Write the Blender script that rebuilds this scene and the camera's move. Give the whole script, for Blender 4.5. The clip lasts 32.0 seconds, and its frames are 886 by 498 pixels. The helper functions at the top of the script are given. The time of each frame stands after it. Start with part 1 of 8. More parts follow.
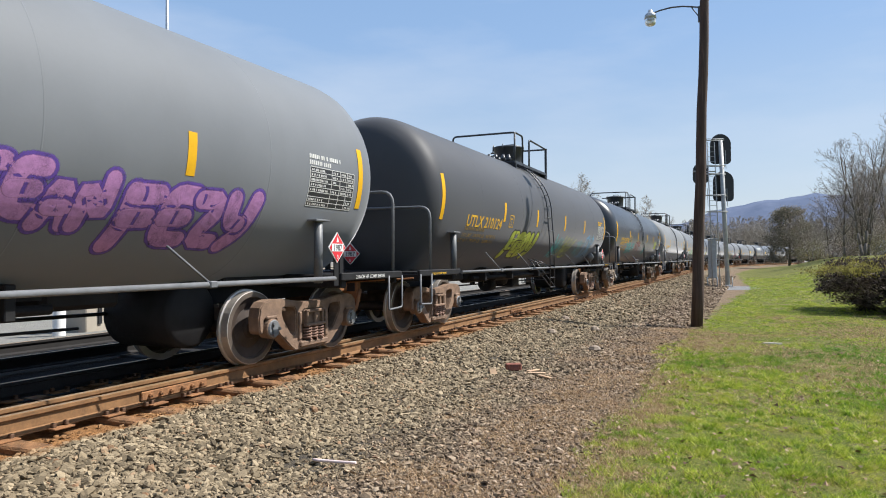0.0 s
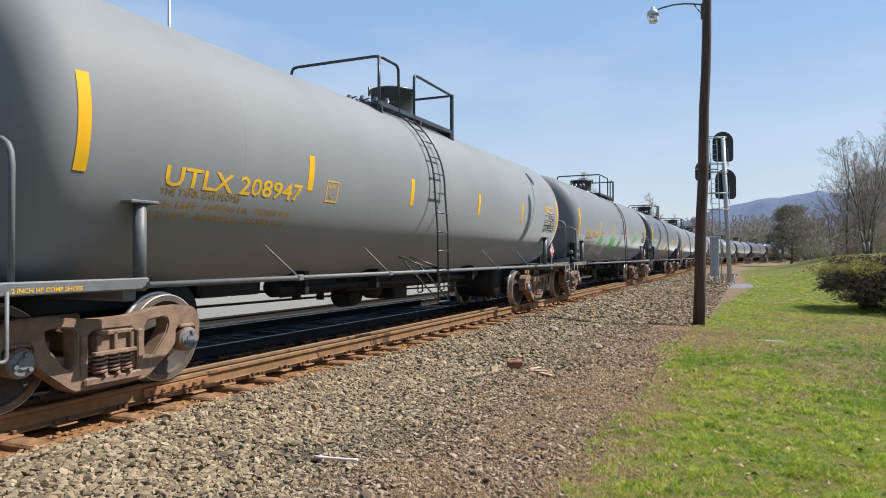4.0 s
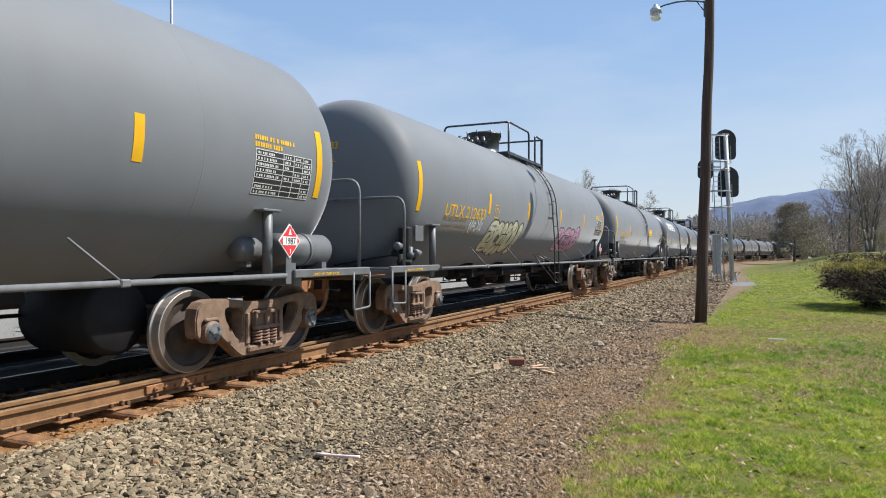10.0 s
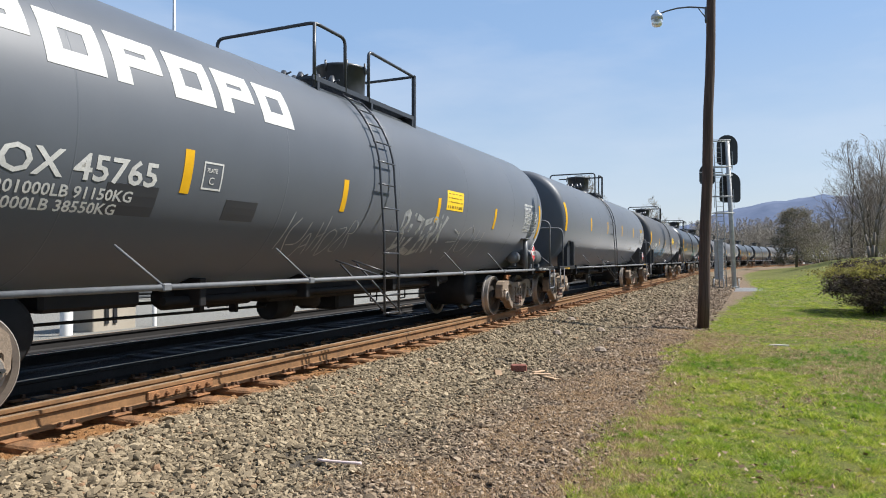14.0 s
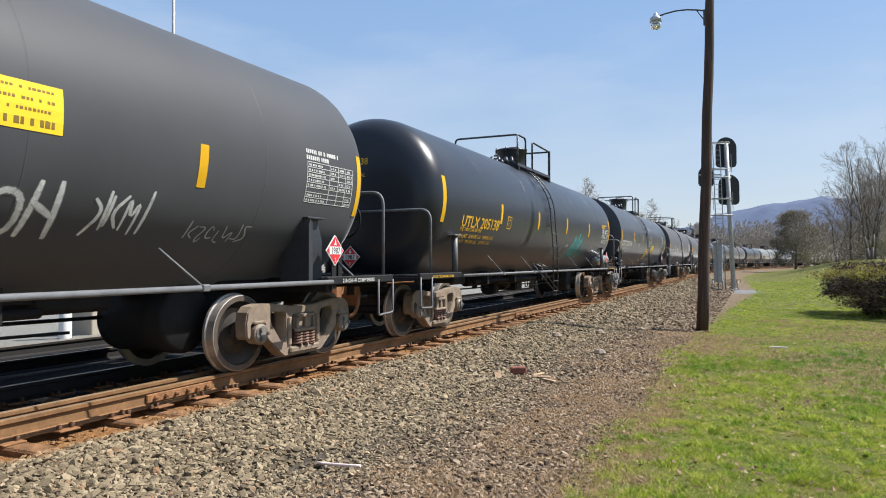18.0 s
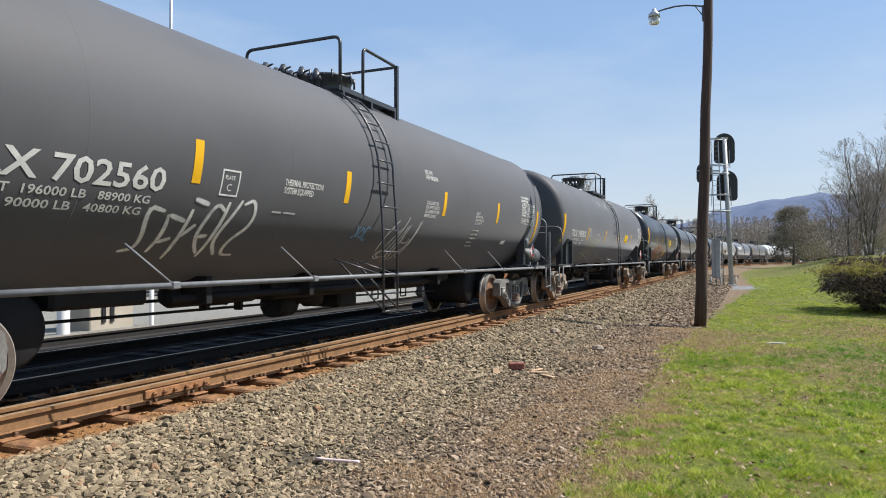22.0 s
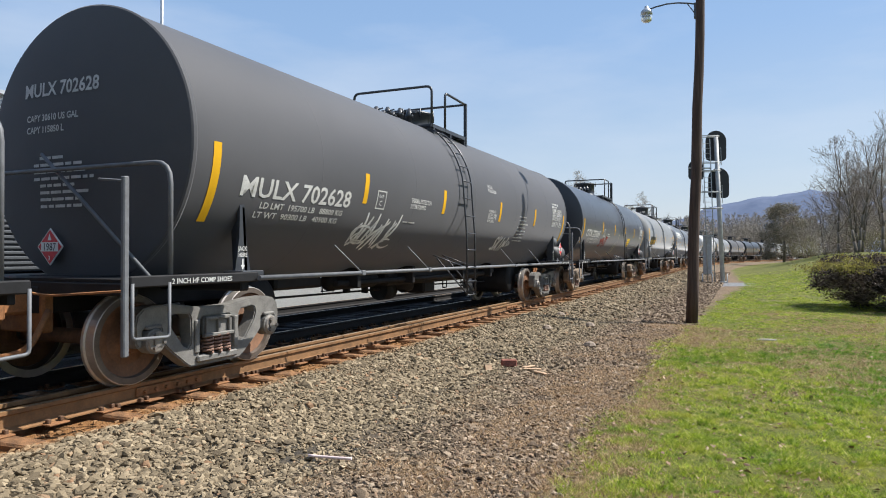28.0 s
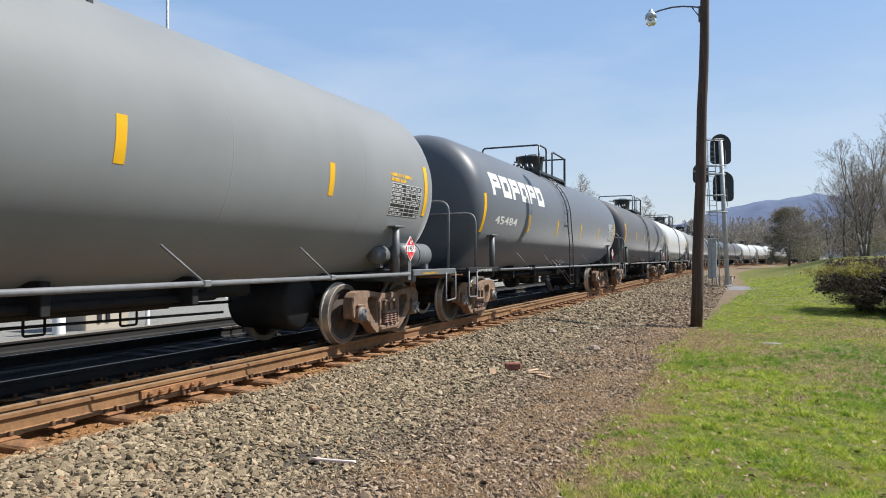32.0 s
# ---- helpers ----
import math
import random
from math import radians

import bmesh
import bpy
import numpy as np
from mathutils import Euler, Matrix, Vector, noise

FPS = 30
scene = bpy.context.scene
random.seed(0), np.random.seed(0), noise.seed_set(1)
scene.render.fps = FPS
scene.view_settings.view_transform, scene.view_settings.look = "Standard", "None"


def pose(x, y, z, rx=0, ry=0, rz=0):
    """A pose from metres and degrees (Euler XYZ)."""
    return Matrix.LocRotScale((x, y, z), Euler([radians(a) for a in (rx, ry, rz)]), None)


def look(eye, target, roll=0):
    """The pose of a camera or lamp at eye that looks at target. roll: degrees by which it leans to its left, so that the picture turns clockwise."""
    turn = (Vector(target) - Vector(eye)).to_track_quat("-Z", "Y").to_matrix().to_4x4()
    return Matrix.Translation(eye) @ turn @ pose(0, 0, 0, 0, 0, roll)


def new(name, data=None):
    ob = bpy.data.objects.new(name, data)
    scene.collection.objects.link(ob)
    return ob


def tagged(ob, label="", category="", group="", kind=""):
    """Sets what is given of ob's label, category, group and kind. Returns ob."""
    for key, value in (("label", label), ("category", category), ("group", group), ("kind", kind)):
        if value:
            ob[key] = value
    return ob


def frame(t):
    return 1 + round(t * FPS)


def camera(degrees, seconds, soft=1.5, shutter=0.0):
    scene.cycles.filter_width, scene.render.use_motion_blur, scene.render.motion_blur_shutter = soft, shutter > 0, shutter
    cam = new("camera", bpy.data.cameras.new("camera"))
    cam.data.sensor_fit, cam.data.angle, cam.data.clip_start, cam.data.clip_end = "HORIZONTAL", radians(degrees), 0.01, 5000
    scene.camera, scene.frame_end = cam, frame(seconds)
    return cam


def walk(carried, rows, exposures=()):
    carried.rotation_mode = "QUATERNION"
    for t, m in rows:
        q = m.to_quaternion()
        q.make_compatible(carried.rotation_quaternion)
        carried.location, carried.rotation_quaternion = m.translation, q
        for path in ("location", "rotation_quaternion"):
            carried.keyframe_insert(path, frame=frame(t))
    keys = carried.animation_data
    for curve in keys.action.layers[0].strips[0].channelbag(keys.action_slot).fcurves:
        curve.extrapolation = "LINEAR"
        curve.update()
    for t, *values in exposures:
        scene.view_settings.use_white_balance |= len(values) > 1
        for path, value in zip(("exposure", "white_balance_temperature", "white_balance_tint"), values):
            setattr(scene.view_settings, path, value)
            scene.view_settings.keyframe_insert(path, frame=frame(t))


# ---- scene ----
# The place: a goods train of tank wagons passes on a single track; gravel, lawn, a wooden pole and a signal beside it.
# x to the lawn, y along the track, z up; z = 0 is the top of the rails, the eye stands over x = 0, y = 0.
EYE = 1.315
RAIL = -5.70          # near rail
BEND, CURVE = 76.0, 0.00222   # where the track begins to bend, and its curvature


VIEW = [
    (0.0, 24.195, 0.793, 0.105), (0.5, 24.133, 0.645, 0.065), (1.0, 24.108, 0.437, 0.038), (1.5, 24.081, 0.442, -0.037),
    (2.0, 24.128, 0.499, 0.011), (2.5, 24.206, 0.553, 0.064), (3.0, 24.308, 0.551, 0.084), (3.5, 24.333, 0.592, 0.051),
    (5.5, 24.455, 0.511, -0.024), (6.0, 24.518, 0.445, -0.033), (6.5, 24.560, 0.403, 0.035), (7.0, 24.526, 0.416, -0.007),
    (7.5, 24.528, 0.385, -0.006), (8.0, 24.542, 0.362, -0.009), (8.5, 24.519, 0.331, -0.009), (9.0, 24.517, 0.309, -0.045),
    (9.5, 24.517, 0.309, -0.045), (10.0, 24.518, 0.377, -0.040), (10.5, 24.454, 0.378, -0.027), (11.0, 24.410, 0.458, -0.030),
    (11.5, 24.420, 0.543, -0.038), (12.0, 24.439, 0.692, -0.085), (12.5, 24.608, 0.784, -0.029), (13.0, 24.689, 0.859, 0.010),
    (13.5, 24.697, 0.864, 0.032), (14.0, 24.665, 0.862, -0.011), (14.5, 24.665, 0.900, -0.024), (16.5, 24.581, 1.039, 0.010),
    (17.0, 24.559, 1.073, -0.010), (17.5, 24.548, 1.118, 0.025), (18.0, 24.599, 1.065, 0.037), (18.5, 24.628, 0.985, 0.042),
    (19.0, 24.623, 0.973, -0.077), (19.5, 24.630, 0.928, -0.017), (20.0, 24.657, 0.912, -0.035), (20.5, 24.576, 0.863, -0.048),
    (21.0, 24.555, 0.875, -0.040), (21.5, 24.534, 0.867, 0.039), (22.0, 24.460, 0.726, 0.036), (22.5, 24.435, 0.569, 0.067),
    (23.0, 24.258, 0.588, 0.107), (23.5, 24.406, 0.571, 0.127), (24.0, 24.413, 0.477, 0.092), (24.5, 24.363, 0.471, 0.086),
    (25.0, 24.357, 0.535, 0.022), (25.5, 24.282, 0.589, -0.042), (27.5, 23.874, 0.433, 0.060), (28.0, 23.836, 0.465, 0.025),
    (28.5, 23.858, 0.533, 0.018), (29.0, 23.941, 0.570, 0.073), (29.5, 23.932, 0.677, -0.035), (30.0, 24.005, 0.663, 0.043),
    (30.5, 24.075, 0.630, 0.017), (31.0, 24.103, 0.680, -0.053), (31.5, 24.165, 0.715, -0.011), (32.0, 24.177, 0.739, -0.045),
]
cam = camera(66.2, 32.0, soft=1.0, shutter=0.0)


def glance(turn, tilt, lean):
    a, b = radians(turn), radians(tilt)
    way = Vector((-math.sin(a) * math.cos(b), math.cos(a) * math.cos(b), math.sin(b)))
    eye = Vector((0, 0, EYE))
    return look(eye, eye + way, -lean)


walk(cam, [(t, glance(a, b, c)) for t, a, b, c in VIEW])

# ---- light ----
SUN_HIGH, SUN_TURN = radians(52), radians(56)   # elevation; turn from the track's line towards the lawn
world = bpy.data.worlds.new("sky")
scene.world = world
world.use_nodes = True
wn = world.node_tree.nodes
sky = wn.new("ShaderNodeTexSky")
sky.sky_type = "NISHITA"
sky.sun_disc = False
sky.sun_elevation, sky.sun_rotation = SUN_HIGH, SUN_TURN
sky.altitude, sky.air_density, sky.dust_density, sky.ozone_density = 200, 1.0, 0.9, 1.6
wn["Background"].inputs["Strength"].default_value = 0.112
# thin high cloud over the blue
wl = world.node_tree.links
w_co, w_map, w_noise, w_ramp, w_mix = (wn.new(k) for k in ("ShaderNodeTexCoord", "ShaderNodeMapping", "ShaderNodeTexNoise", "ShaderNodeValToRGB", "ShaderNodeMix"))
w_map.inputs["Scale"].default_value = (1.2, 1.2, 4.5)
w_noise.inputs["Scale"].default_value, w_noise.inputs["Detail"].default_value, w_noise.inputs["Roughness"].default_value = 2.2, 6.0, 0.55
w_ramp.color_ramp.elements[0].position, w_ramp.color_ramp.elements[1].position = 0.42, 0.85
w_ramp.color_ramp.elements[1].color = (0.5, 0.5, 0.5, 1)
w_mix.data_type = "RGBA"
w_mix.inputs[7].default_value = (5.4, 6.0, 7.0, 1)
wl.new(w_co.outputs["Generated"], w_map.inputs["Vector"])
wl.new(w_map.outputs[0], w_noise.inputs["Vector"])
wl.new(w_noise.outputs["Fac"], w_ramp.inputs["Fac"])
wl.new(w_ramp.outputs["Color"], w_mix.inputs[0])
# even spring haze, whiter towards the horizon
w_sep, w_haze, w_veil = (wn.new(k) for k in ("ShaderNodeSeparateXYZ", "ShaderNodeValToRGB", "ShaderNodeMix"))
w_haze.color_ramp.elements[0].color, w_haze.color_ramp.elements[1].color = (0.46, 0.485, 0.54, 1), (0.16, 0.28, 0.54, 1)
for w_at, w_c in ((0.13, (0.352, 0.442, 0.555, 1)), (0.30, (0.235, 0.368, 0.585, 1)), (0.5, (0.180, 0.319, 0.555, 1))):
    w_haze.color_ramp.elements.new(w_at).color = w_c
w_gain = wn.new("ShaderNodeVectorMath")
w_gain.operation = "SCALE"
w_veil.data_type = "RGBA"
w_veil.inputs[0].default_value = 0.7
wl.new(w_co.outputs["Generated"], w_sep.inputs[0])
wl.new(w_sep.outputs[2], w_haze.inputs["Fac"])
wl.new(w_haze.outputs["Color"], w_gain.inputs[0])
wl.new(sky.outputs[0], w_veil.inputs[6])
wl.new(w_gain.outputs[0], w_veil.inputs[7])
wl.new(w_veil.outputs[2], w_mix.inputs[6])
# the haze thins out opposite the sun
w_dot, w_span = wn.new("ShaderNodeVectorMath"), wn.new("ShaderNodeMapRange")
w_dot.operation = "DOT_PRODUCT"
w_dot.inputs[1].default_value = (math.sin(SUN_TURN), math.cos(SUN_TURN), 0)
for w_k, w_v in (("From Min", -1.0), ("From Max", -0.35), ("To Min", 4.5), ("To Max", 11.2)):
    w_span.inputs[w_k].default_value = w_v
wl.new(w_co.outputs["Generated"], w_dot.inputs[0])
wl.new(w_dot.outputs["Value"], w_span.inputs["Value"])
wl.new(w_span.outputs[0], w_gain.inputs["Scale"])
wl.new(w_mix.outputs[2], wn["Background"].inputs["Color"])
sun = new("sun", bpy.data.lights.new("sun", "SUN"))
sun.data.energy, sun.data.angle, sun.data.color = 6.9, radians(0.53), (1.0, 0.962, 0.905)
to_sun = Vector((math.sin(SUN_TURN) * math.cos(SUN_HIGH), math.cos(SUN_TURN) * math.cos(SUN_HIGH), math.sin(SUN_HIGH)))
sun.matrix_basis = look(to_sun * 60, (0, 0, 0))
scene.view_settings.exposure = 0.26


# ---- materials ----
def material(name, rough=0.6, metal=0.0, spec=0.5):
    m = bpy.data.materials.new(name)
    m.use_nodes = True
    b = m.node_tree.nodes["Principled BSDF"]
    b.inputs["Roughness"].default_value = rough
    b.inputs["Metallic"].default_value = metal
    b.inputs["Specular IOR Level"].default_value = spec
    return m


class Nodes:
    """A short way to write node trees."""
    def __init__(self, m):
        self.t = m.node_tree
        self.b = self.t.nodes["Principled BSDF"]

    def add(self, kind, **sets):
        n = self.t.nodes.new(kind)
        for k, v in sets.items():
            if k in n.inputs:
                n.inputs[k].default_value = v
        return n

    def link(self, a, b):
        self.t.links.new(a, b)

    def coords(self, kind="Object"):
        return self.add("ShaderNodeTexCoord").outputs[kind]

    def mapped(self, vec, scale):
        n = self.add("ShaderNodeMapping")
        n.inputs["Scale"].default_value = scale
        self.link(vec, n.inputs["Vector"])
        return n.outputs[0]

    def noise(self, vec, scale, detail=4.0, rough=0.55):
        n = self.add("ShaderNodeTexNoise")
        n.inputs["Scale"].default_value, n.inputs["Detail"].default_value, n.inputs["Roughness"].default_value = scale, detail, rough
        self.link(vec, n.inputs["Vector"])
        return n.outputs["Fac"]

    def ramp(self, fac, *stops):
        n = self.add("ShaderNodeValToRGB")
        e = n.color_ramp.elements
        while len(e) < len(stops):
            e.new(0.5)
        for el, (p, c) in zip(e, stops):
            el.position, el.color = p, (*c, 1) if len(c) == 3 else c
        self.link(fac, n.inputs["Fac"])
        return n.outputs["Color"]

    def mix(self, fac, a, b, blend="MIX"):
        n = self.t.nodes.new("ShaderNodeMix")
        n.data_type, n.blend_type = "RGBA", blend
        for sock, v in ((n.inputs[0], fac), (n.inputs[6], a), (n.inputs[7], b)):
            if isinstance(v, (int, float)):
                sock.default_value = v
            elif isinstance(v, tuple):
                sock.default_value = (*v, 1)
            else:
                self.link(v, sock)
        return n.outputs[2]

    def math(self, op, a, b=0.0, c=0.0):
        n = self.t.nodes.new("ShaderNodeMath")
        n.operation = op
        for sock, v in zip(n.inputs, (a, b, c)):
            if isinstance(v, (int, float)):
                sock.default_value = v
            else:
                self.link(v, sock)
        return n.outputs[0]

    def bump(self, fac, strength=0.3, dist=0.02):
        n = self.add("ShaderNodeBump")
        n.inputs["Strength"].default_value, n.inputs["Distance"].default_value = strength, dist
        self.link(fac, n.inputs["Height"])
        self.link(n.outputs[0], self.b.inputs["Normal"])

    def colour(self, c):
        self.link(c, self.b.inputs["Base Color"])

    def rough(self, c):
        self.link(c, self.b.inputs["Roughness"])


def plain(name, c, rough=0.6, metal=0.0, vary=0.25, scale=6.0, bump=0.0, spec=0.5):
    """A paint or coating with grain and blotches of its own."""
    m = material(name, rough, metal, spec)
    n = Nodes(m)
    co = n.coords()
    big, fine = n.noise(co, scale), n.noise(co, scale * 9)
    f = n.math("ADD", n.math("MULTIPLY", big, 0.6), n.math("MULTIPLY", fine, 0.4))
    lo, hi = tuple(x * (1 - vary) for x in c), tuple(min(1, x * (1 + vary)) for x in c)
    n.colour(n.ramp(f, (0.3, lo), (0.7, hi)))
    n.rough(n.ramp(fine, (0.3, (rough * 0.85,) * 3), (0.7, (min(1, rough * 1.12),) * 3)))
    if bump:
        n.bump(fine, bump, 0.01)
    return m


def tank_paint(name, c, rough=0.5, dirt=0.3, tint=(0.30, 0.25, 0.19), spec=0.7, dust=0.0):
    """Wagon paint: dull gloss, patchy fading, thin road film and rubbed spots."""
    m = material(name, rough, 0, spec)
    n = Nodes(m)
    n.b.inputs["Diffuse Roughness"].default_value = 0.2
    n.b.inputs["Sheen Weight"].default_value, n.b.inputs["Sheen Roughness"].default_value = dust, 0.35
    n.b.inputs["Sheen Tint"].default_value = (0.86, 0.88, 0.92, 1)
    co = n.coords()
    info = n.add("ShaderNodeObjectInfo").outputs["Random"]
    shift = n.add("ShaderNodeVectorMath")
    n.link(co, shift.inputs[0])
    n.link(n.math("MULTIPLY", info, 40.0), shift.inputs[1])
    co = shift.outputs[0]
    blot = n.noise(co, 0.55, 5, 0.6)
    run = n.noise(n.mapped(co, (0.5, 2.6, 0.25)), 1.1, 4, 0.55)
    fine = n.noise(co, 26.0, 3)
    spots = n.noise(n.mapped(co, (1, 1, 0.6)), 5.0, 6, 0.7)
    base = n.mix(n.ramp(blot, (0.35, (0,) * 3), (0.75, (1,) * 3)), tuple(x * 0.92 for x in c), tuple(min(1, x * 1.1 + 0.004) for x in c))
    film = n.math("MULTIPLY", n.ramp(run, (0.52, (0,) * 3), (0.8, (1,) * 3)), dirt * 0.5)
    base = n.mix(film, base, tuple(0.6 * x + 0.10 * y for x, y in zip(c, tint)))
    rub = n.math("MULTIPLY", n.ramp(spots, (0.66, (0,) * 3), (0.74, (1,) * 3)), dirt * 0.35)
    base = n.mix(rub, base, tuple(min(1, x * 1.4 + 0.02) for x in c))
    base = n.mix(n.math("MULTIPLY", fine, 0.12), base, tuple(x * 0.7 for x in c))
    n.colour(base)
    n.rough(n.ramp(blot, (0.3, (rough * 0.92,) * 3), (0.75, (min(1, rough * 1.12),) * 3)))
    return m


PAINT = {
    "jet": tank_paint("jet_black_paint", (0.021, 0.024, 0.031), 0.32, 0.12, spec=0.42, dust=0.08),
    "black": tank_paint("black_paint", (0.036, 0.040, 0.049), 0.33, 0.15, spec=0.5, dust=0.12),
    "charcoal": tank_paint("charcoal_paint", (0.088, 0.090, 0.097), 0.6, 0.18, spec=0.2, dust=0.2),
    "soot": tank_paint("sooty_grey_paint", (0.063, 0.065, 0.071), 0.56, 0.12, spec=0.22, dust=0.2),
    "umber": tank_paint("brown_black_paint", (0.086, 0.086, 0.092), 0.62, 0.2, spec=0.18, dust=0.2),
    "slate": tank_paint("slate_paint", (0.092, 0.103, 0.121), 0.46, 0.22, spec=0.3, dust=0.3),
    "grey": tank_paint("grey_paint", (0.163, 0.174, 0.187), 0.6, 0.25, spec=0.18, dust=0.3),
    "pale": tank_paint("pale_grey_paint", (0.205, 0.213, 0.217), 0.6, 0.28, spec=0.2, dust=0.3),
    "white": tank_paint("off_white_paint", (0.46, 0.47, 0.47), 0.5, 0.35, spec=0.35, dust=0.2),
}
GEAR = plain("black_underframe_paint", (0.016, 0.016, 0.017), 0.7, 0, 0.4, 4, 0, 0.2)
TUB = plain("worn_dark_grey_paint", (0.066, 0.067, 0.07), 0.6, 0, 0.4, 5, 0.1)
GEAR_GREY = plain("grey_underframe_paint", (0.105, 0.11, 0.115), 0.5, 0, 0.3, 4)
RAILING = plain("railing_paint", (0.034, 0.037, 0.043), 0.4, 0, 0.3, 9)
RAILING_GREY = plain("worn_grey_pipe", (0.125, 0.13, 0.137), 0.6, 0.0, 0.3, 9)
CAST = plain("rusty_cast_steel", (0.185, 0.118, 0.078), 0.8, 0.05, 0.5, 7, 0.4)
CAST_DARK = plain("grimy_cast_steel", (0.165, 0.158, 0.145), 0.7, 0.1, 0.4, 7, 0.4)
CAST_GREY = plain("dusty_cast_steel", (0.225, 0.172, 0.125), 0.75, 0.05, 0.4, 7, 0.4)
COUPLER = plain("orange_rusted_casting", (0.25, 0.11, 0.042), 0.85, 0.05, 0.5, 7, 0.4)
SPRING = plain("brown_spring_steel", (0.25, 0.15, 0.11), 0.7, 0.1, 0.5, 12)
TREAD = plain("polished_wheel_tread", (0.46, 0.42, 0.38), 0.38, 0.6, 0.15, 8)
WHEEL = plain("dark_oily_wheel", (0.045, 0.038, 0.034), 0.5, 0.3, 0.6, 5)
WHEEL_RUST = plain("rusted_wheel", (0.17, 0.085, 0.045), 0.75, 0.1, 0.6, 5)
# brown disc with the wagon's shade put into its colour
WHEEL_BROWN = plain("shaded_brown_wheel", (0.05, 0.035, 0.028), 0.65, 0.15, 0.6, 5)
CAP = plain("bearing_cap_steel", (0.21, 0.19, 0.17), 0.5, 0.4, 0.5, 16)
RIM = plain("rubbed_wheel_rim", (0.125, 0.10, 0.082), 0.5, 0.35, 0.35, 7)
CAP_GREY = plain("grey_bearing_cap", (0.15, 0.155, 0.16), 0.5, 0.1, 0.4, 16)
YELLOW = plain("yellow_reflective_tape", (0.64, 0.35, 0.010), 0.65, 0, 0.10, 3, 0, 0.2)
INK_YELLOW = plain("faded_yellow_lettering", (0.62, 0.36, 0.03), 0.6, 0, 0.3, 7, 0, 0.2)
INK_OLD = plain("worn_yellow_lettering", (0.26, 0.17, 0.05), 0.6, 0, 0.4, 7, 0, 0.2)
INK_WHITE = plain("white_lettering", (0.52, 0.52, 0.50), 0.6, 0, 0.25, 7, 0, 0.2)
SIGN_RED = plain("red_placard", (0.62, 0.03, 0.04), 0.4, 0, 0.15, 8)
SIGN_WHITE = plain("white_placard", (0.75, 0.75, 0.73), 0.4, 0, 0.08, 8)
SIGN_YELLOW = plain("yellow_decal", (0.85, 0.55, 0.02), 0.4, 0, 0.08, 8)
INK_BLACK = plain("black_lettering", (0.02, 0.02, 0.022), 0.5, 0, 0.2, 8)
SIGNAL_STEEL = plain("dull_galvanised_steel", (0.36, 0.37, 0.37), 0.6, 0.2, 0.2, 5)
STEEL = plain("galvanised_steel", (0.42, 0.44, 0.46), 0.42, 0.5, 0.2, 5)
BLACK_SHEET = plain("black_sheet_metal", (0.014, 0.015, 0.018), 0.5, 0, 0.3, 3)


def spray(name, c):
    """Spray paint with soft, broken cover."""
    m = plain(name, c, 0.55, 0, 0.3, 14)
    n = Nodes(m)
    co = n.coords()
    cover = n.math("ADD", n.math("MULTIPLY", n.noise(n.mapped(co, (1, 1, 0.5)), 5.0, 4, 0.6), 0.7), n.math("MULTIPLY", n.noise(co, 60, 2), 0.3))
    thick = n.ramp(cover, (0.34, (0.5,) * 3), (0.5, (0.95,) * 3))
    # thin mist at the rim of each stroke
    rim = n.t.nodes.new("ShaderNodeAttribute")
    rim.attribute_name = "cover"
    mist = n.math("ADD", rim.outputs["Fac"], n.math("MULTIPLY", n.math("SUBTRACT", n.noise(co, 90, 2), 0.5), 0.5))
    n.link(n.math("MULTIPLY", thick, n.ramp(mist, (0.12, (0,) * 3), (0.55, (1,) * 3))), n.b.inputs["Alpha"])
    return m


SPRAY = {
    "lilac": spray("lilac_spray", (0.42, 0.20, 0.42)), "violet": spray("violet_spray", (0.10, 0.05, 0.28)),
    "pink": spray("pink_spray", (0.60, 0.33, 0.50)), "lime": spray("lime_spray", (0.44, 0.50, 0.07)),
    "green": spray("green_spray", (0.17, 0.55, 0.13)), "teal": spray("teal_spray", (0.05, 0.42, 0.42)),
    "sky": spray("light_blue_spray", (0.16, 0.36, 0.55)), "white": spray("white_spray", (0.62, 0.63, 0.62)),
    "silver": spray("silver_spray", (0.36, 0.37, 0.37)), "red": spray("dull_red_spray", (0.30, 0.05, 0.04)),
    "tan": spray("tan_spray", (0.45, 0.27, 0.13)), "cream": spray("cream_spray", (0.62, 0.60, 0.45)),
    "smoke": spray("smoke_grey_spray", (0.15, 0.15, 0.155)),
    "black": spray("black_spray", (0.02, 0.02, 0.02)), "orange": spray("orange_spray", (0.6, 0.22, 0.06)),
}


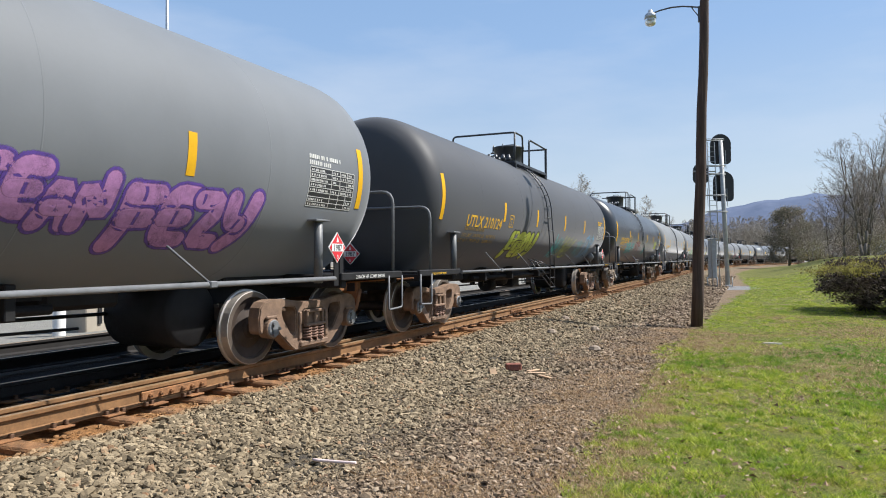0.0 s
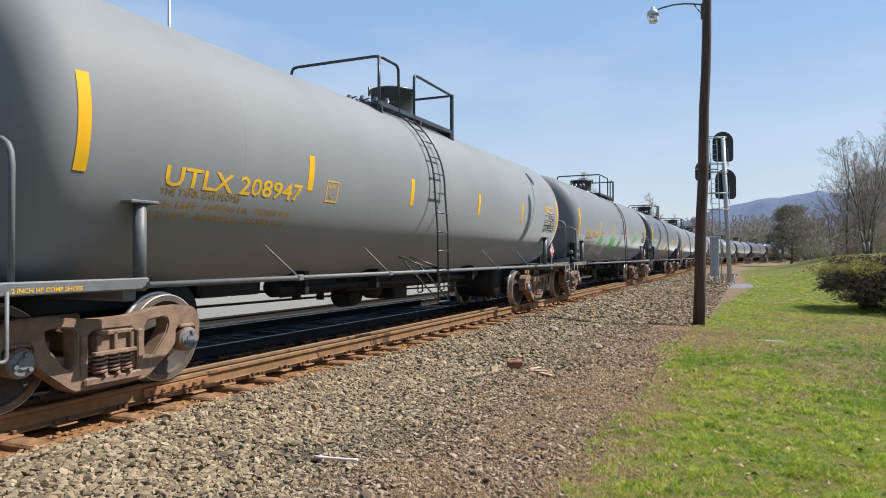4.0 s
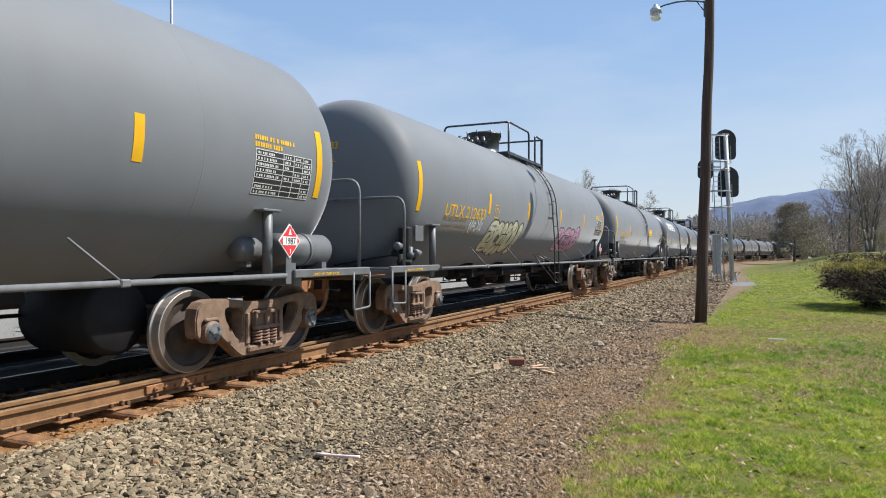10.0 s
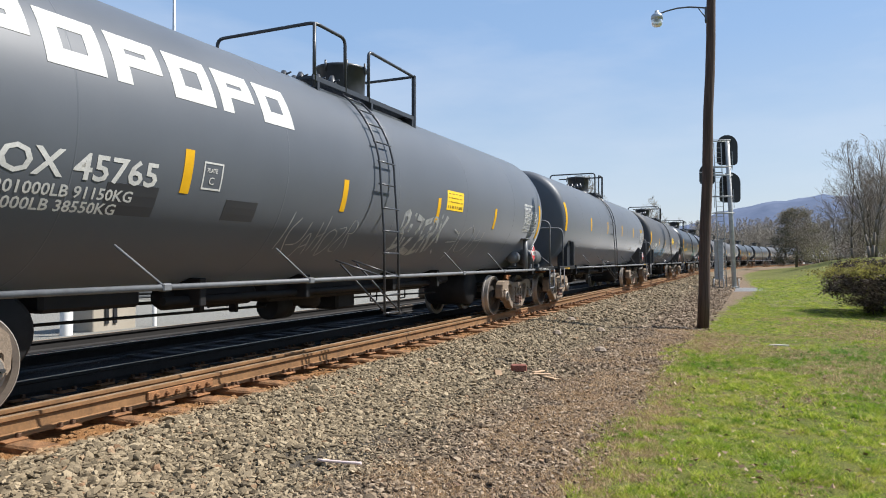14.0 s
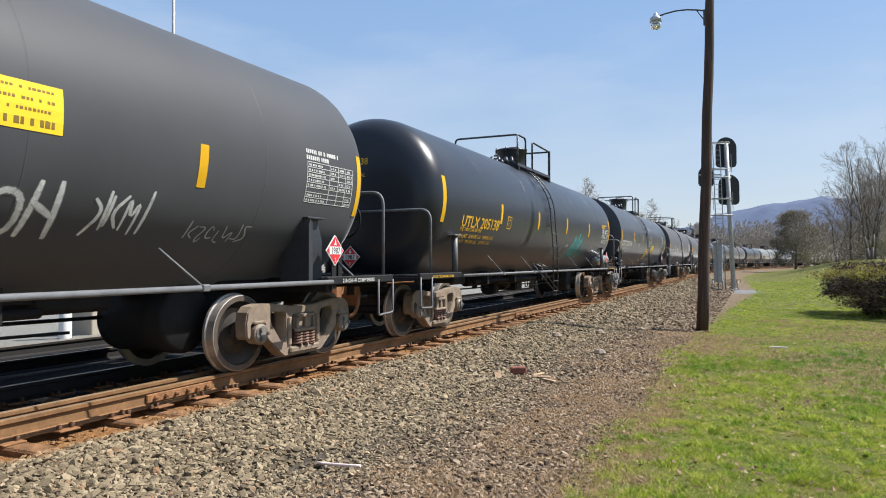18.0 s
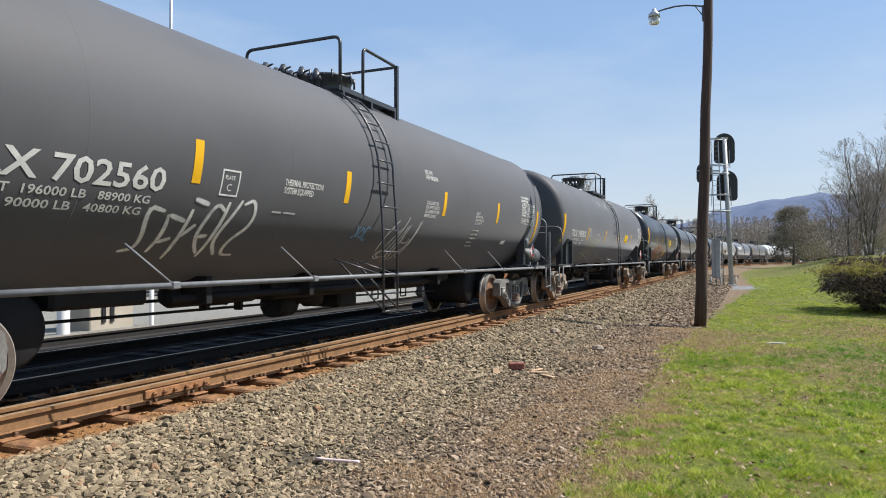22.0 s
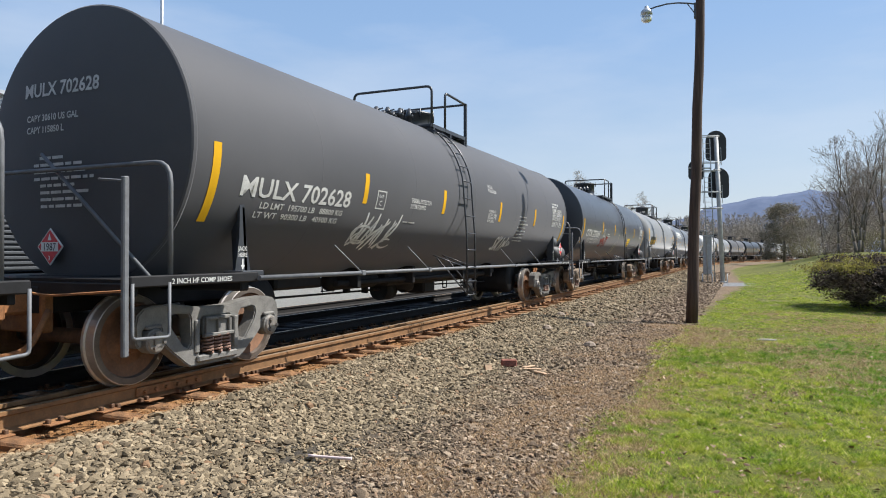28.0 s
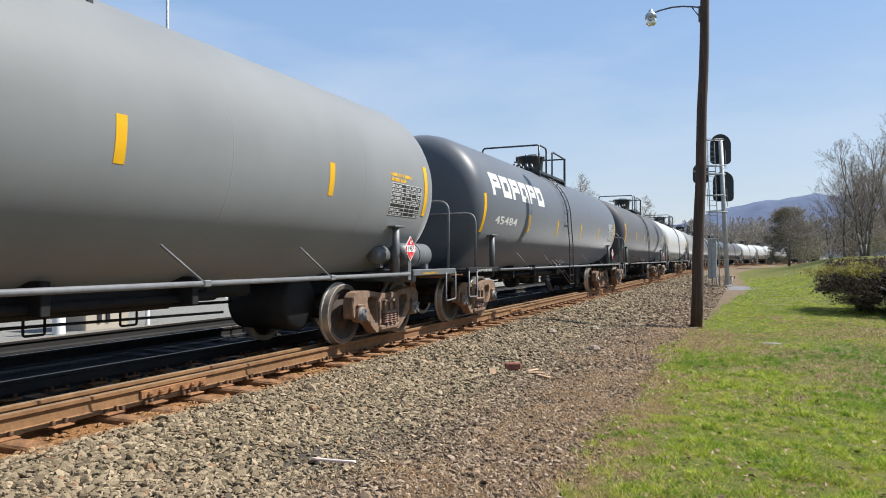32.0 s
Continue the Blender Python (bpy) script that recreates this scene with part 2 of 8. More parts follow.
# ---- mesh helpers ----
class Build:
    """Gathers the pieces of one part: vertices, faces, a material index and a smooth flag for each face."""
    def __init__(self):
        self.v, self.f, self.m, self.s, self.cover = [], [], [], [], []

    def add(self, v, f, mat=0, smooth=False, cover=None):
        k = len(self.v)
        self.cover += cover or [1.0] * len(v)
        self.v += [tuple(p) for p in v]
        self.f += [tuple(i + k for i in q) for q in f]
        self.m += [mat] * len(f)
        self.s += [smooth] * len(f)
        return self

    def box(self, x0, x1, y0, y1, z0, z1, mat=0, bev=0.0):
        b = min(bev, 0.45 * (x1 - x0), 0.45 * (y1 - y0), 0.45 * (z1 - z0))
        if b <= 0:
            v = [(x, y, z) for z in (z0, z1) for y in (y0, y1) for x in (x0, x1)]
            return self.add(v, [(0, 2, 3, 1), (4, 5, 7, 6), (0, 1, 5, 4), (2, 6, 7, 3), (0, 4, 6, 2), (1, 3, 7, 5)], mat)
        bm = bmesh.new()
        bmesh.ops.create_cube(bm, size=1, matrix=Matrix.Translation(((x0 + x1) / 2, (y0 + y1) / 2, (z0 + z1) / 2)) @ Matrix.Diagonal((x1 - x0, y1 - y0, z1 - z0, 1)))
        bmesh.ops.bevel(bm, geom=bm.edges[:], offset=b, segments=1, affect="EDGES")
        self.add([p.co for p in bm.verts], [[p.index for p in q.verts] for q in bm.faces], mat)
        bm.free()
        return self

    def prism(self, outline, lo, hi, mat=0, axis="x"):
        """A flat outline, in (y, z) for axis x or (x, z) for axis y or (x, y) for axis z, made thick from lo to hi."""
        n = len(outline)
        put = {"x": lambda a, b, h: (h, a, b), "y": lambda a, b, h: (a, h, b), "z": lambda a, b, h: (a, b, h)}[axis]
        v = [put(a, b, lo) for a, b in outline] + [put(a, b, hi) for a, b in outline]
        f = [tuple(range(n))[::-1], tuple(range(n, 2 * n))] + [(i, (i + 1) % n, n + (i + 1) % n, n + i) for i in range(n)]
        return self.add(v, f, mat)

    def tube(self, path, r, sides=8, mat=0, closed=False, taper=1.0):
        """A round bar along a line of points."""
        p = [Vector(q) for q in path]
        n, v, f = len(p), [], []
        up = None
        for i, q in enumerate(p):
            a = p[i - 1] if i or closed else q
            b = p[(i + 1) % n] if i < n - 1 or closed else q
            d = (b - a).normalized()
            if up is None:
                up = d.orthogonal().normalized()
            up = (up - d * up.dot(d))
            up = up.normalized() if up.length > 1e-6 else d.orthogonal().normalized()
            w = d.cross(up)
            k = r * (1 + (taper - 1) * i / max(1, n - 1))
            v += [q + (up * math.cos(t) + w * math.sin(t)) * k for t in (2 * math.pi * j / sides for j in range(sides))]
        for i in range(n if closed else n - 1):
            a, b = i * sides, ((i + 1) % n) * sides
            f += [(a + j, a + (j + 1) % sides, b + (j + 1) % sides, b + j) for j in range(sides)]
        self.add(v, f, mat, sides > 5)
        if not closed:
            k = len(self.v) - len(v)
            self.f += [tuple(k + j for j in range(sides))[::-1], tuple(k + (n - 1) * sides + j for j in range(sides))]
            self.m += [mat] * 2
            self.s += [False] * 2
        return self

    def lathe(self, profile, sides=32, axis="y", at=(0, 0, 0), mat=0, smooth=True, mats=None):
        """A profile of (along, radius) turned round an axis."""
        v, f = [], []
        for a, r in profile:
            for j in range(sides):
                t = 2 * math.pi * j / sides
                c, s = r * math.cos(t), r * math.sin(t)
                q = {"y": (c, a, s), "x": (a, c, s), "z": (c, s, a)}[axis]
                v.append((q[0] + at[0], q[1] + at[1], q[2] + at[2]))
        for i in range(len(profile) - 1):
            for j in range(sides):
                k = (j + 1) % sides
                q = (i * sides + j, i * sides + k, (i + 1) * sides + k, (i + 1) * sides + j)
                f.append(q if axis != "y" else q[::-1])
        k0 = len(self.f)
        self.add(v, f, mat, smooth)
        if mats:
            for i, mt in enumerate(mats):
                for j in range(sides):
                    self.m[k0 + i * sides + j] = mt
        return self


def soft_path(points, r=0.12, n=4):
    """A line of points with its corners rounded."""
    p = [Vector(q) for q in points]
    out = [p[0]]
    for a, b, c in zip(p, p[1:], p[2:]):
        u, w = (a - b), (c - b)
        k = min(r, u.length * 0.45, w.length * 0.45)
        s, e = b + u.normalized() * k, b + w.normalized() * k
        out += [s.lerp(b, t).lerp(b.lerp(e, t), t) for t in (i / n for i in range(n + 1))]
    return out + [p[-1]]


def mesh_of(name, b, mats):
    me = bpy.data.meshes.new(name)
    me.from_pydata(b.v, [], b.f)
    for m in (mats if isinstance(mats, (list, tuple)) else [mats]):
        me.materials.append(m)
    me.polygons.foreach_set("material_index", b.m)
    me.polygons.foreach_set("use_smooth", b.s)
    if min(b.cover, default=1.0) < 1.0:
        me.attributes.new("cover", "FLOAT", "POINT").data.foreach_set("value", b.cover)
    me.update()
    return me


def part(name, b, mats, parent=None, label="", at=None):
    """Links a Build (or a ready mesh) as one mesh object under a thing or a part."""
    ob = new(name, b if isinstance(b, bpy.types.Mesh) else mesh_of(name, b, mats))
    if parent:
        ob.parent = parent
    if at is not None:
        ob.matrix_basis = at
    if label:
        tagged(ob, label)
    return ob


def raw(name, v, f, mats, smooth=False, index=None):
    """A large mesh from arrays of equal faces."""
    v, f = np.asarray(v, np.float32), np.asarray(f, np.int32)
    me = bpy.data.meshes.new(name)
    me.vertices.add(len(v))
    me.vertices.foreach_set("co", v.ravel())
    k = f.shape[1]
    me.loops.add(f.size)
    me.loops.foreach_set("vertex_index", f.ravel())
    me.polygons.add(len(f))
    me.polygons.foreach_set("loop_start", np.arange(0, f.size, k, dtype=np.int32))
    me.polygons.foreach_set("loop_total", np.full(len(f), k, np.int32))
    for m in (mats if isinstance(mats, (list, tuple)) else [mats]):
        me.materials.append(m)
    if index is not None:
        me.polygons.foreach_set("material_index", np.asarray(index, np.int32))
    me.polygons.foreach_set("use_smooth", np.full(len(f), smooth, bool))
    me.update(calc_edges=True)
    return me


def on_track(s, off=0.0):
    """The place beside the near rail at s metres along it, off metres towards the lawn, and the turn there."""
    if s < BEND:
        return RAIL + off, s, 0.0
    a = CURVE * (s - BEND)
    return RAIL + (1 - math.cos(a)) / CURVE + off * math.cos(a), BEND + math.sin(a) / CURVE - off * math.sin(a), a


def track_coords(x, y):
    """The inverse, for arrays: metres along the near rail and off it."""
    x, y = np.asarray(x, float) - RAIL, np.asarray(y, float)
    r = 1 / CURVE
    dx, dy = x - r, y - BEND
    rad, ang = np.hypot(dx, dy), np.arctan2(dy, -dx)
    bent = (dy > 0) & (ang < 2.2)
    return np.where(bent, BEND + r * ang, y), np.where(bent, r - rad, x)


# ---- ground ----
def smooth(t):
    t = np.clip(t, 0, 1)
    return t * t * (3 - 2 * t)


def patches(x, y, size, seed=0, octaves=3):
    """Value noise from 0 to 1 over the plan; size is the width of a patch in metres."""
    out, amp, tot = 0.0, 1.0, 0.0
    for o in range(octaves):
        u, w = np.asarray(x) / size * 2 ** o + 17.3 * seed, np.asarray(y) / size * 2 ** o - 9.1 * seed
        a, b = np.floor(u), np.floor(w)
        fu, fw = smooth(u - a), smooth(w - b)

        def spot(i, j):
            k = np.sin(i * 127.1 + j * 311.7 + seed * 74.7 + o * 19.3) * 43758.5453
            return k - np.floor(k)
        out = out + amp * ((spot(a, b) * (1 - fu) + spot(a + 1, b) * fu) * (1 - fw) + (spot(a, b + 1) * (1 - fu) + spot(a + 1, b + 1) * fu) * fw)
        tot, amp = tot + amp, amp * 0.55
    return out / tot


def leafy(name, stops, through_light=0.4, rough=0.6, patch=None):
    """Leaf or blade: a colour for each piece, and some light through it."""
    m = material(name, rough, 0, 0.25)
    n = Nodes(m)
    c = n.ramp(n.add("ShaderNodeNewGeometry").outputs["Random Per Island"], *stops)
    if patch:
        size, lo, hi, col = patch
        c = n.mix(n.ramp(n.noise(n.coords(), size, 5, 0.65), (lo, (0,) * 3), (hi, (0.85,) * 3)), c, col)
        # a soft shadow from out of view, multiplied into the lawn's colour
        xyz = n.add("ShaderNodeSeparateXYZ")
        n.link(n.coords(), xyz.inputs[0])
        dx, dy = n.math("DIVIDE", n.math("SUBTRACT", xyz.outputs[0], 3.2), 3.0), n.math("DIVIDE", n.math("SUBTRACT", xyz.outputs[1], 12.9), 3.6)
        near = n.math("ADD", n.math("ADD", n.math("MULTIPLY", dx, dx), n.math("MULTIPLY", dy, dy)), n.math("MULTIPLY", n.math("SUBTRACT", n.noise(n.coords(), 0.9, 5, 0.65), 0.5), 2.2))
        c = n.mix(n.ramp(near, (0.5, (0.9,) * 3), (1.1, (0,) * 3)), c, (0.36, 0.62, 0.45), "MULTIPLY")
        c = n.mix(n.ramp(n.noise(n.coords(), size * 3.6, 3, 0.6), (0.50, (0,) * 3), (0.62, (0.85,) * 3)), c, (0.40, 0.60, 0.42), "MULTIPLY")
        c = n.mix(n.ramp(n.noise(n.coords(), size * 5.2, 3, 0.6), (0.57, (0,) * 3), (0.66, (0.75,) * 3)), c, (0.60, 0.50, 0.21))
        c = n.mix(n.ramp(n.noise(n.coords(), size * 0.33, 6, 0.7), (0.50, (0,) * 3), (0.64, (0.8,) * 3)), c, (0.42, 0.66, 0.38), "MULTIPLY")
    n.colour(c)
    t, mx = n.add("ShaderNodeBsdfTranslucent"), n.add("ShaderNodeMixShader")
    mx.inputs[0].default_value = through_light
    n.link(c, t.inputs["Color"])
    n.link(n.b.outputs[0], mx.inputs[1])
    n.link(t.outputs[0], mx.inputs[2])
    n.link(mx.outputs[0], n.t.nodes["Material Output"].inputs[0])
    return m


def ground_z(x, y):
    """Height of the ground: ballast shoulder by the track, a flat verge, a lawn that swells towards the trees, a paved lot beyond."""
    s, off = track_coords(x, y)
    z = np.interp(off, [-60, -14, -8.5, -6.2, -1.75, -0.6, 0.1, 0.45, 0.62, 0.82, 1.05, 2.3, 4.2, 400], [-0.35, -0.33, -0.32, -0.24, -0.24, -0.25, -0.255, -0.25, -0.215, -0.205, -0.22, -0.40, -0.45, -0.45])
    swell = smooth((off - 5.0) / 13) * smooth((s - 24) / 42)
    z = z + 2.0 * swell
    z = z + (0.08 * (patches(x, y, 2.6, 3, 1) - 0.5) + 0.04 * (patches(x, y, 1.3, 5, 1) - 0.5)) * smooth((off - 0.9) / 2) * smooth((90 - s) / 20)
    far = np.hypot(x, y)
    return z + smooth((far - 300) / 1500) * 3.0


def gravel_ground():
    m = material("gravel_lawn_and_lot", 0.95, 0, 0.2)
    n = Nodes(m)
    uv = n.add("ShaderNodeUVMap")
    sep = n.add("ShaderNodeSeparateXYZ")
    n.link(uv.outputs[0], sep.inputs[0])
    off = sep.outputs[0]
    co = n.coords()
    n1, n2, n3, n4 = n.noise(co, 0.35, 5), n.noise(co, 2.2, 6, 0.65), n.noise(co, 18, 5, 0.7), n.noise(co, 90, 3)
    vo = n.add("ShaderNodeTexVoronoi", Scale=26.0)
    n.link(co, vo.inputs["Vector"])
    # stone, dirt, grass, pavement
    stone = n.mix(vo.outputs["Color"], (0.05, 0.039, 0.025), (0.15, 0.119, 0.077))
    stone = n.mix(n.ramp(vo.outputs["Distance"], (0.0, (1,) * 3), (0.6, (0.25,) * 3)), (0.05, 0.045, 0.04), stone)
    stone = n.mix(n.ramp(n.math("MULTIPLY", sep.outputs[1], 0.02), (0.36, (0,) * 3), (0.56, (1,) * 3)), stone, n.mix(vo.outputs["Color"], (0.07, 0.054, 0.036), (0.22, 0.175, 0.118)))
    dirt = n.ramp(n3, (0.36, (0.045, 0.032, 0.021)), (0.5, (0.15, 0.107, 0.070)), (0.64, (0.29, 0.214, 0.145)))
    rusty = n.mix(n.ramp(n2, (0.45, (0,) * 3), (0.6, (1,) * 3)), dirt, (0.25, 0.160, 0.098))
    blade = n.noise(n.mapped(co, (1, 1, 1)), 60, 4, 0.7)
    green = n.ramp(blade, (0.3, (0.03, 0.035, 0.008)), (0.5, (0.09, 0.105, 0.016)), (0.7, (0.19, 0.19, 0.035)))
    green = n.mix(n.ramp(n.noise(co, 1.7, 5, 0.65), (0.42, (0,) * 3), (0.62, (0.7,) * 3)), green, n.ramp(blade, (0.3, (0.08, 0.075, 0.022)), (0.7, (0.19, 0.175, 0.055))))
    dry = n.ramp(n3, (0.3, (0.12, 0.088, 0.052)), (0.7, (0.30, 0.235, 0.155)))
    lawn = n.mix(n.ramp(n.noise(co, 0.7, 6, 0.72), (0.56, (0,) * 3), (0.70, (0.6,) * 3)), green, dry)
    pave = n.ramp(n3, (0.3, (0.16, 0.158, 0.143)), (0.7, (0.25, 0.245, 0.222)))
    wob = n.math("MULTIPLY", n.math("SUBTRACT", n.noise(co, 1.1, 6, 0.7), 0.5), 2.2)
    # the bare verge widens towards the signal
    wide = n.ramp(n.math("MULTIPLY", sep.outputs[1], 0.01), (0.20, (0,) * 3), (0.28, (0.22,) * 3), (0.42, (0.7,) * 3), (0.52, (0.5,) * 3), (0.8, (0.1,) * 3))
    at = n.math("ADD", n.math("SUBTRACT", off, n.math("MULTIPLY", wide, 2.0)), wob)
    bed = n.math("ADD", off, n.math("MULTIPLY", n.math("SUBTRACT", n2, 0.5), 2.5))
    c = n.mix(n.ramp(n.math("DIVIDE", n.math("ADD", bed, 1.0), 6), (0.55, (0,) * 3), (0.72, (1,) * 3)), stone, dirt)
    c = n.mix(n.math("MULTIPLY", n.ramp(n.math("DIVIDE", bed, 5), (0.55, (0,) * 3), (0.7, (0.6,) * 3)), n1), c, rusty)
    edge = n.ramp(n.math("MULTIPLY", at, 0.1), (0.418, (0,) * 3), (0.455, (1,) * 3))
    c = n.mix(edge, c, lawn)
    # grey stone round the signal's foot
    gx = n.math("SUBTRACT", sep.outputs[1], 43.0)
    gy = n.math("SUBTRACT", off, 5.0)
    spot = n.math("ADD", n.math("MULTIPLY", n.math("MULTIPLY", gx, gx), 0.10), n.math("MULTIPLY", n.math("MULTIPLY", gy, gy), 0.28))
    c = n.mix(n.ramp(n.math("ADD", spot, n.math("MULTIPLY", n2, 0.5)), (0.75, (1,) * 3), (0.95, (0,) * 3)), c, n.mix(vo.outputs["Color"], (0.10, 0.105, 0.115), (0.26, 0.265, 0.27)))
    lot = n.ramp(n.math("MULTIPLY", off, -0.05), (0.325, (0,) * 3), (0.329, (1,) * 3))
    c = n.mix(lot, c, pave)
    # the train's shade, put into the ballast's colour out to its shadow's edge
    train_shade = n.math("MULTIPLY", n.ramp(n.math("MULTIPLY", n.math("ABSOLUTE", n.math("ADD", off, 3.4)), 0.2), (0.630, (1,) * 3), (0.644, (0,) * 3)), 0.96)
    # rust washed out along the rail's foot
    rim = n.math("MULTIPLY", n.ramp(n.math("ADD", n.math("MULTIPLY", off, 1.0), n.math("MULTIPLY", n.math("SUBTRACT", n2, 0.5), 0.7)), (0.46, (1,) * 3), (0.72, (0,) * 3)), 0.85)
    rim = n.math("MULTIPLY", rim, n.ramp(n.math("ADD", off, 0.5), (0.0, (0,) * 3), (0.1, (1,) * 3)))
    c = n.mix(rim, c, n.ramp(n3, (0.3, (0.15, 0.066, 0.024)), (0.7, (0.38, 0.19, 0.07))))
    n.colour(n.mix(train_shade, c, (0.011, 0.0105, 0.0105)))
    n.bump(n.math("ADD", n.math("MULTIPLY", vo.outputs["Distance"], 0.7), n4), 0.7, 0.03)
    return m


def axis_steps(lo, hi, dense0, dense1, fine):
    out = list(np.arange(dense0, dense1, fine))
    k, step = dense1, fine
    while k < hi:
        out.append(k)
        step *= 1.18
        k += step
    out.append(hi)
    k, step = dense0, fine
    low = []
    while k > lo:
        step *= 1.18
        k -= step
        low.append(max(k, lo))
    return np.array(sorted(set(low)) + out)


def make_ground():
    xs, ys = axis_steps(-3500, 3500, -12, 10, 0.22), axis_steps(-3500, 4200, -2, 40, 0.26)
    X, Y = np.meshgrid(xs, ys)
    Z = ground_z(X, Y)
    v = np.stack([X, Y, Z], -1).reshape(-1, 3)
    h, w = X.shape
    i = np.arange(h * w).reshape(h, w)
    f = np.stack([i[:-1, :-1], i[:-1, 1:], i[1:, 1:], i[1:, :-1]], -1).reshape(-1, 4)
    me = raw("ground", v, f, gravel_ground(), True)
    s, off = track_coords(v[:, 0], v[:, 1])
    uv = me.uv_layers.new(name="along")
    uv.data.foreach_set("uv", np.stack([off, s], -1)[f.ravel()].astype(np.float32).ravel())
    g = new("ground", me)
    tagged(g, "gravel verge, mown green lawn and pale paved lot", "ground", kind="structure")


make_ground()

# ---- track ----
RAIL_SIDE = plain("rusty_rail", (0.205, 0.106, 0.043), 0.8, 0.1, 0.45, 5, 0.3)
RAIL_TOP = plain("worn_rail_head", (0.33, 0.225, 0.125), 0.5, 0.5, 0.25, 5)
TIE = plain("rust_stained_tie_wood", (0.20, 0.100, 0.043), 0.95, 0, 0.8, 9, 1.0)
RUST = plain("orange_rust", (0.23, 0.108, 0.044), 0.9, 0, 0.6, 9, 0.6)
SPIKE = plain("rusty_spike_steel", (0.115, 0.062, 0.034), 0.8, 0.2, 0.5, 12, 0.4)
RAIL_SHAPE = [(-0.07, -0.18), (0.07, -0.18), (0.07, -0.168), (0.012, -0.145), (0.009, -0.05), (0.036, -0.035), (0.036, -0.004), (0.028, 0.0),
              (-0.028, 0.0), (-0.036, -0.004), (-0.036, -0.035), (-0.009, -0.05), (-0.012, -0.145), (-0.07, -0.168)]


# rail and tie colours blackened to stand in for shade under the train
RAIL_DARK = plain("shaded_rail", (0.014, 0.0125, 0.012), 0.75, 0.1, 0.4, 5)
TIE_DARK = plain("shaded_tie_wood", (0.013, 0.0115, 0.011), 0.9, 0, 0.5, 4, 0.6)


def make_rail(off, name, label, side):
    stops = list(range(-420, 60, 20)) + list(range(60, 300, 4))
    n = len(RAIL_SHAPE)
    b = Build()
    v = []
    for s in stops:
        for o, z in RAIL_SHAPE:
            x, y, a = on_track(s, off + o)
            v.append((x, y, z))
    f, m = [], []
    for i in range(len(stops) - 1):
        for j in range(n):
            k = (j + 1) % n
            f.append((i * n + j, i * n + k, (i + 1) * n + k, (i + 1) * n + j))
            m.append(1 if j == 7 else 0)
    b.add(v, f)
    b.m = m
    return tagged(part(name, b, [side, RAIL_TOP]), label, "rail", kind="structure")


def make_track(off, name, detail):
    near = make_rail(off, name + "_rail", "rusty steel rail on weathered ties" if detail else "steel rail on ties, darkened in colour for the train's shade", RAIL_SIDE if detail else RAIL_DARK)
    make_rail(off - 1.507, name + "_rail", "steel rail on ties, darkened in colour for the train's shade", RAIL_DARK)
    if detail:
        make_rail(-0.29, "guard_rail", "rusty steel guard rail inside the running rail", RAIL_SIDE)
    tie = Build().box(-2.05, 0.56, -0.115, 0.115, -0.33, -0.194, 0, 0.02)
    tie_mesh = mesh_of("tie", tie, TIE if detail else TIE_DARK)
    plates, spikes = Build(), Build()
    rnd = random.Random(4)
    for i in range(-6, 150 if detail else 60):
        s = i * 0.52 + rnd.uniform(-0.03, 0.03)
        x, y, a = on_track(s, off)
        t = part("tie", tie_mesh, None, near, at=pose(x, y, rnd.choice((-0.07, -0.03, -0.01, 0.0)) + rnd.uniform(-0.01, 0.006), 0, rnd.uniform(-1.2, 0.4), -math.degrees(a) + rnd.uniform(-4, 4)) @ Matrix.Diagonal((rnd.uniform(0.8, 1.1), rnd.uniform(0.8, 1.15), 1, 1)))
        if not detail:
            continue
        for o in (0.0, -1.507):
            k = Build().box(-0.17, 0.17, -0.1, 0.1, -0.187, -0.172, 0, 0.004)
            m = pose(*on_track(s, off + o)[:2], 0, 0, 0, -math.degrees(a))
            plates.add([m @ Vector(q) for q in k.v], k.f)
            for sx in (-0.095, 0.095):
                for sy in (-0.06, 0.06):
                    if rnd.random() < 0.85:
                        c = m @ Vector((sx, sy, -0.15 + rnd.uniform(0, 0.012)))
                        spikes.box(c.x - 0.022, c.x + 0.022, c.y - 0.018, c.y + 0.018, c.z - 0.03, c.z + 0.012, 0, 0.006)
            # rail anchors
            for sy in (-0.13, 0.13):
                if rnd.random() < 0.5:
                    continue
                c = m @ Vector((0.085, sy, -0.16))
                spikes.box(c.x - 0.025, c.x + 0.03, c.y - 0.02, c.y + 0.02, c.z - 0.025, c.z + 0.018, 0, 0.006)
    if detail:
        tagged(part("tie_plate", plates, RUST, near), kind="stuff")
        tagged(part("rail_spike", spikes, SPIKE, near), kind="stuff")
        # joint bars with bolts
        for s in (5.55, 17.4, 29.3):
            x, y, a = on_track(s, off + 0.022)
            j = Build().box(x - 0.012, x + 0.016, s - 0.46, s + 0.46, -0.142, -0.05, 0, 0.008)
            for k in (-0.36, -0.22, -0.08, 0.08, 0.22, 0.36):
                j.lathe([(0.0, 0.022), (0.03, 0.022), (0.034, 0.0)], 6, "x", (x + 0.014, s + k, -0.096), 0, False)
            part("joint_bar", j, RUST, near)


make_track(0.0, "main_track", True)
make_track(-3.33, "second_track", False)


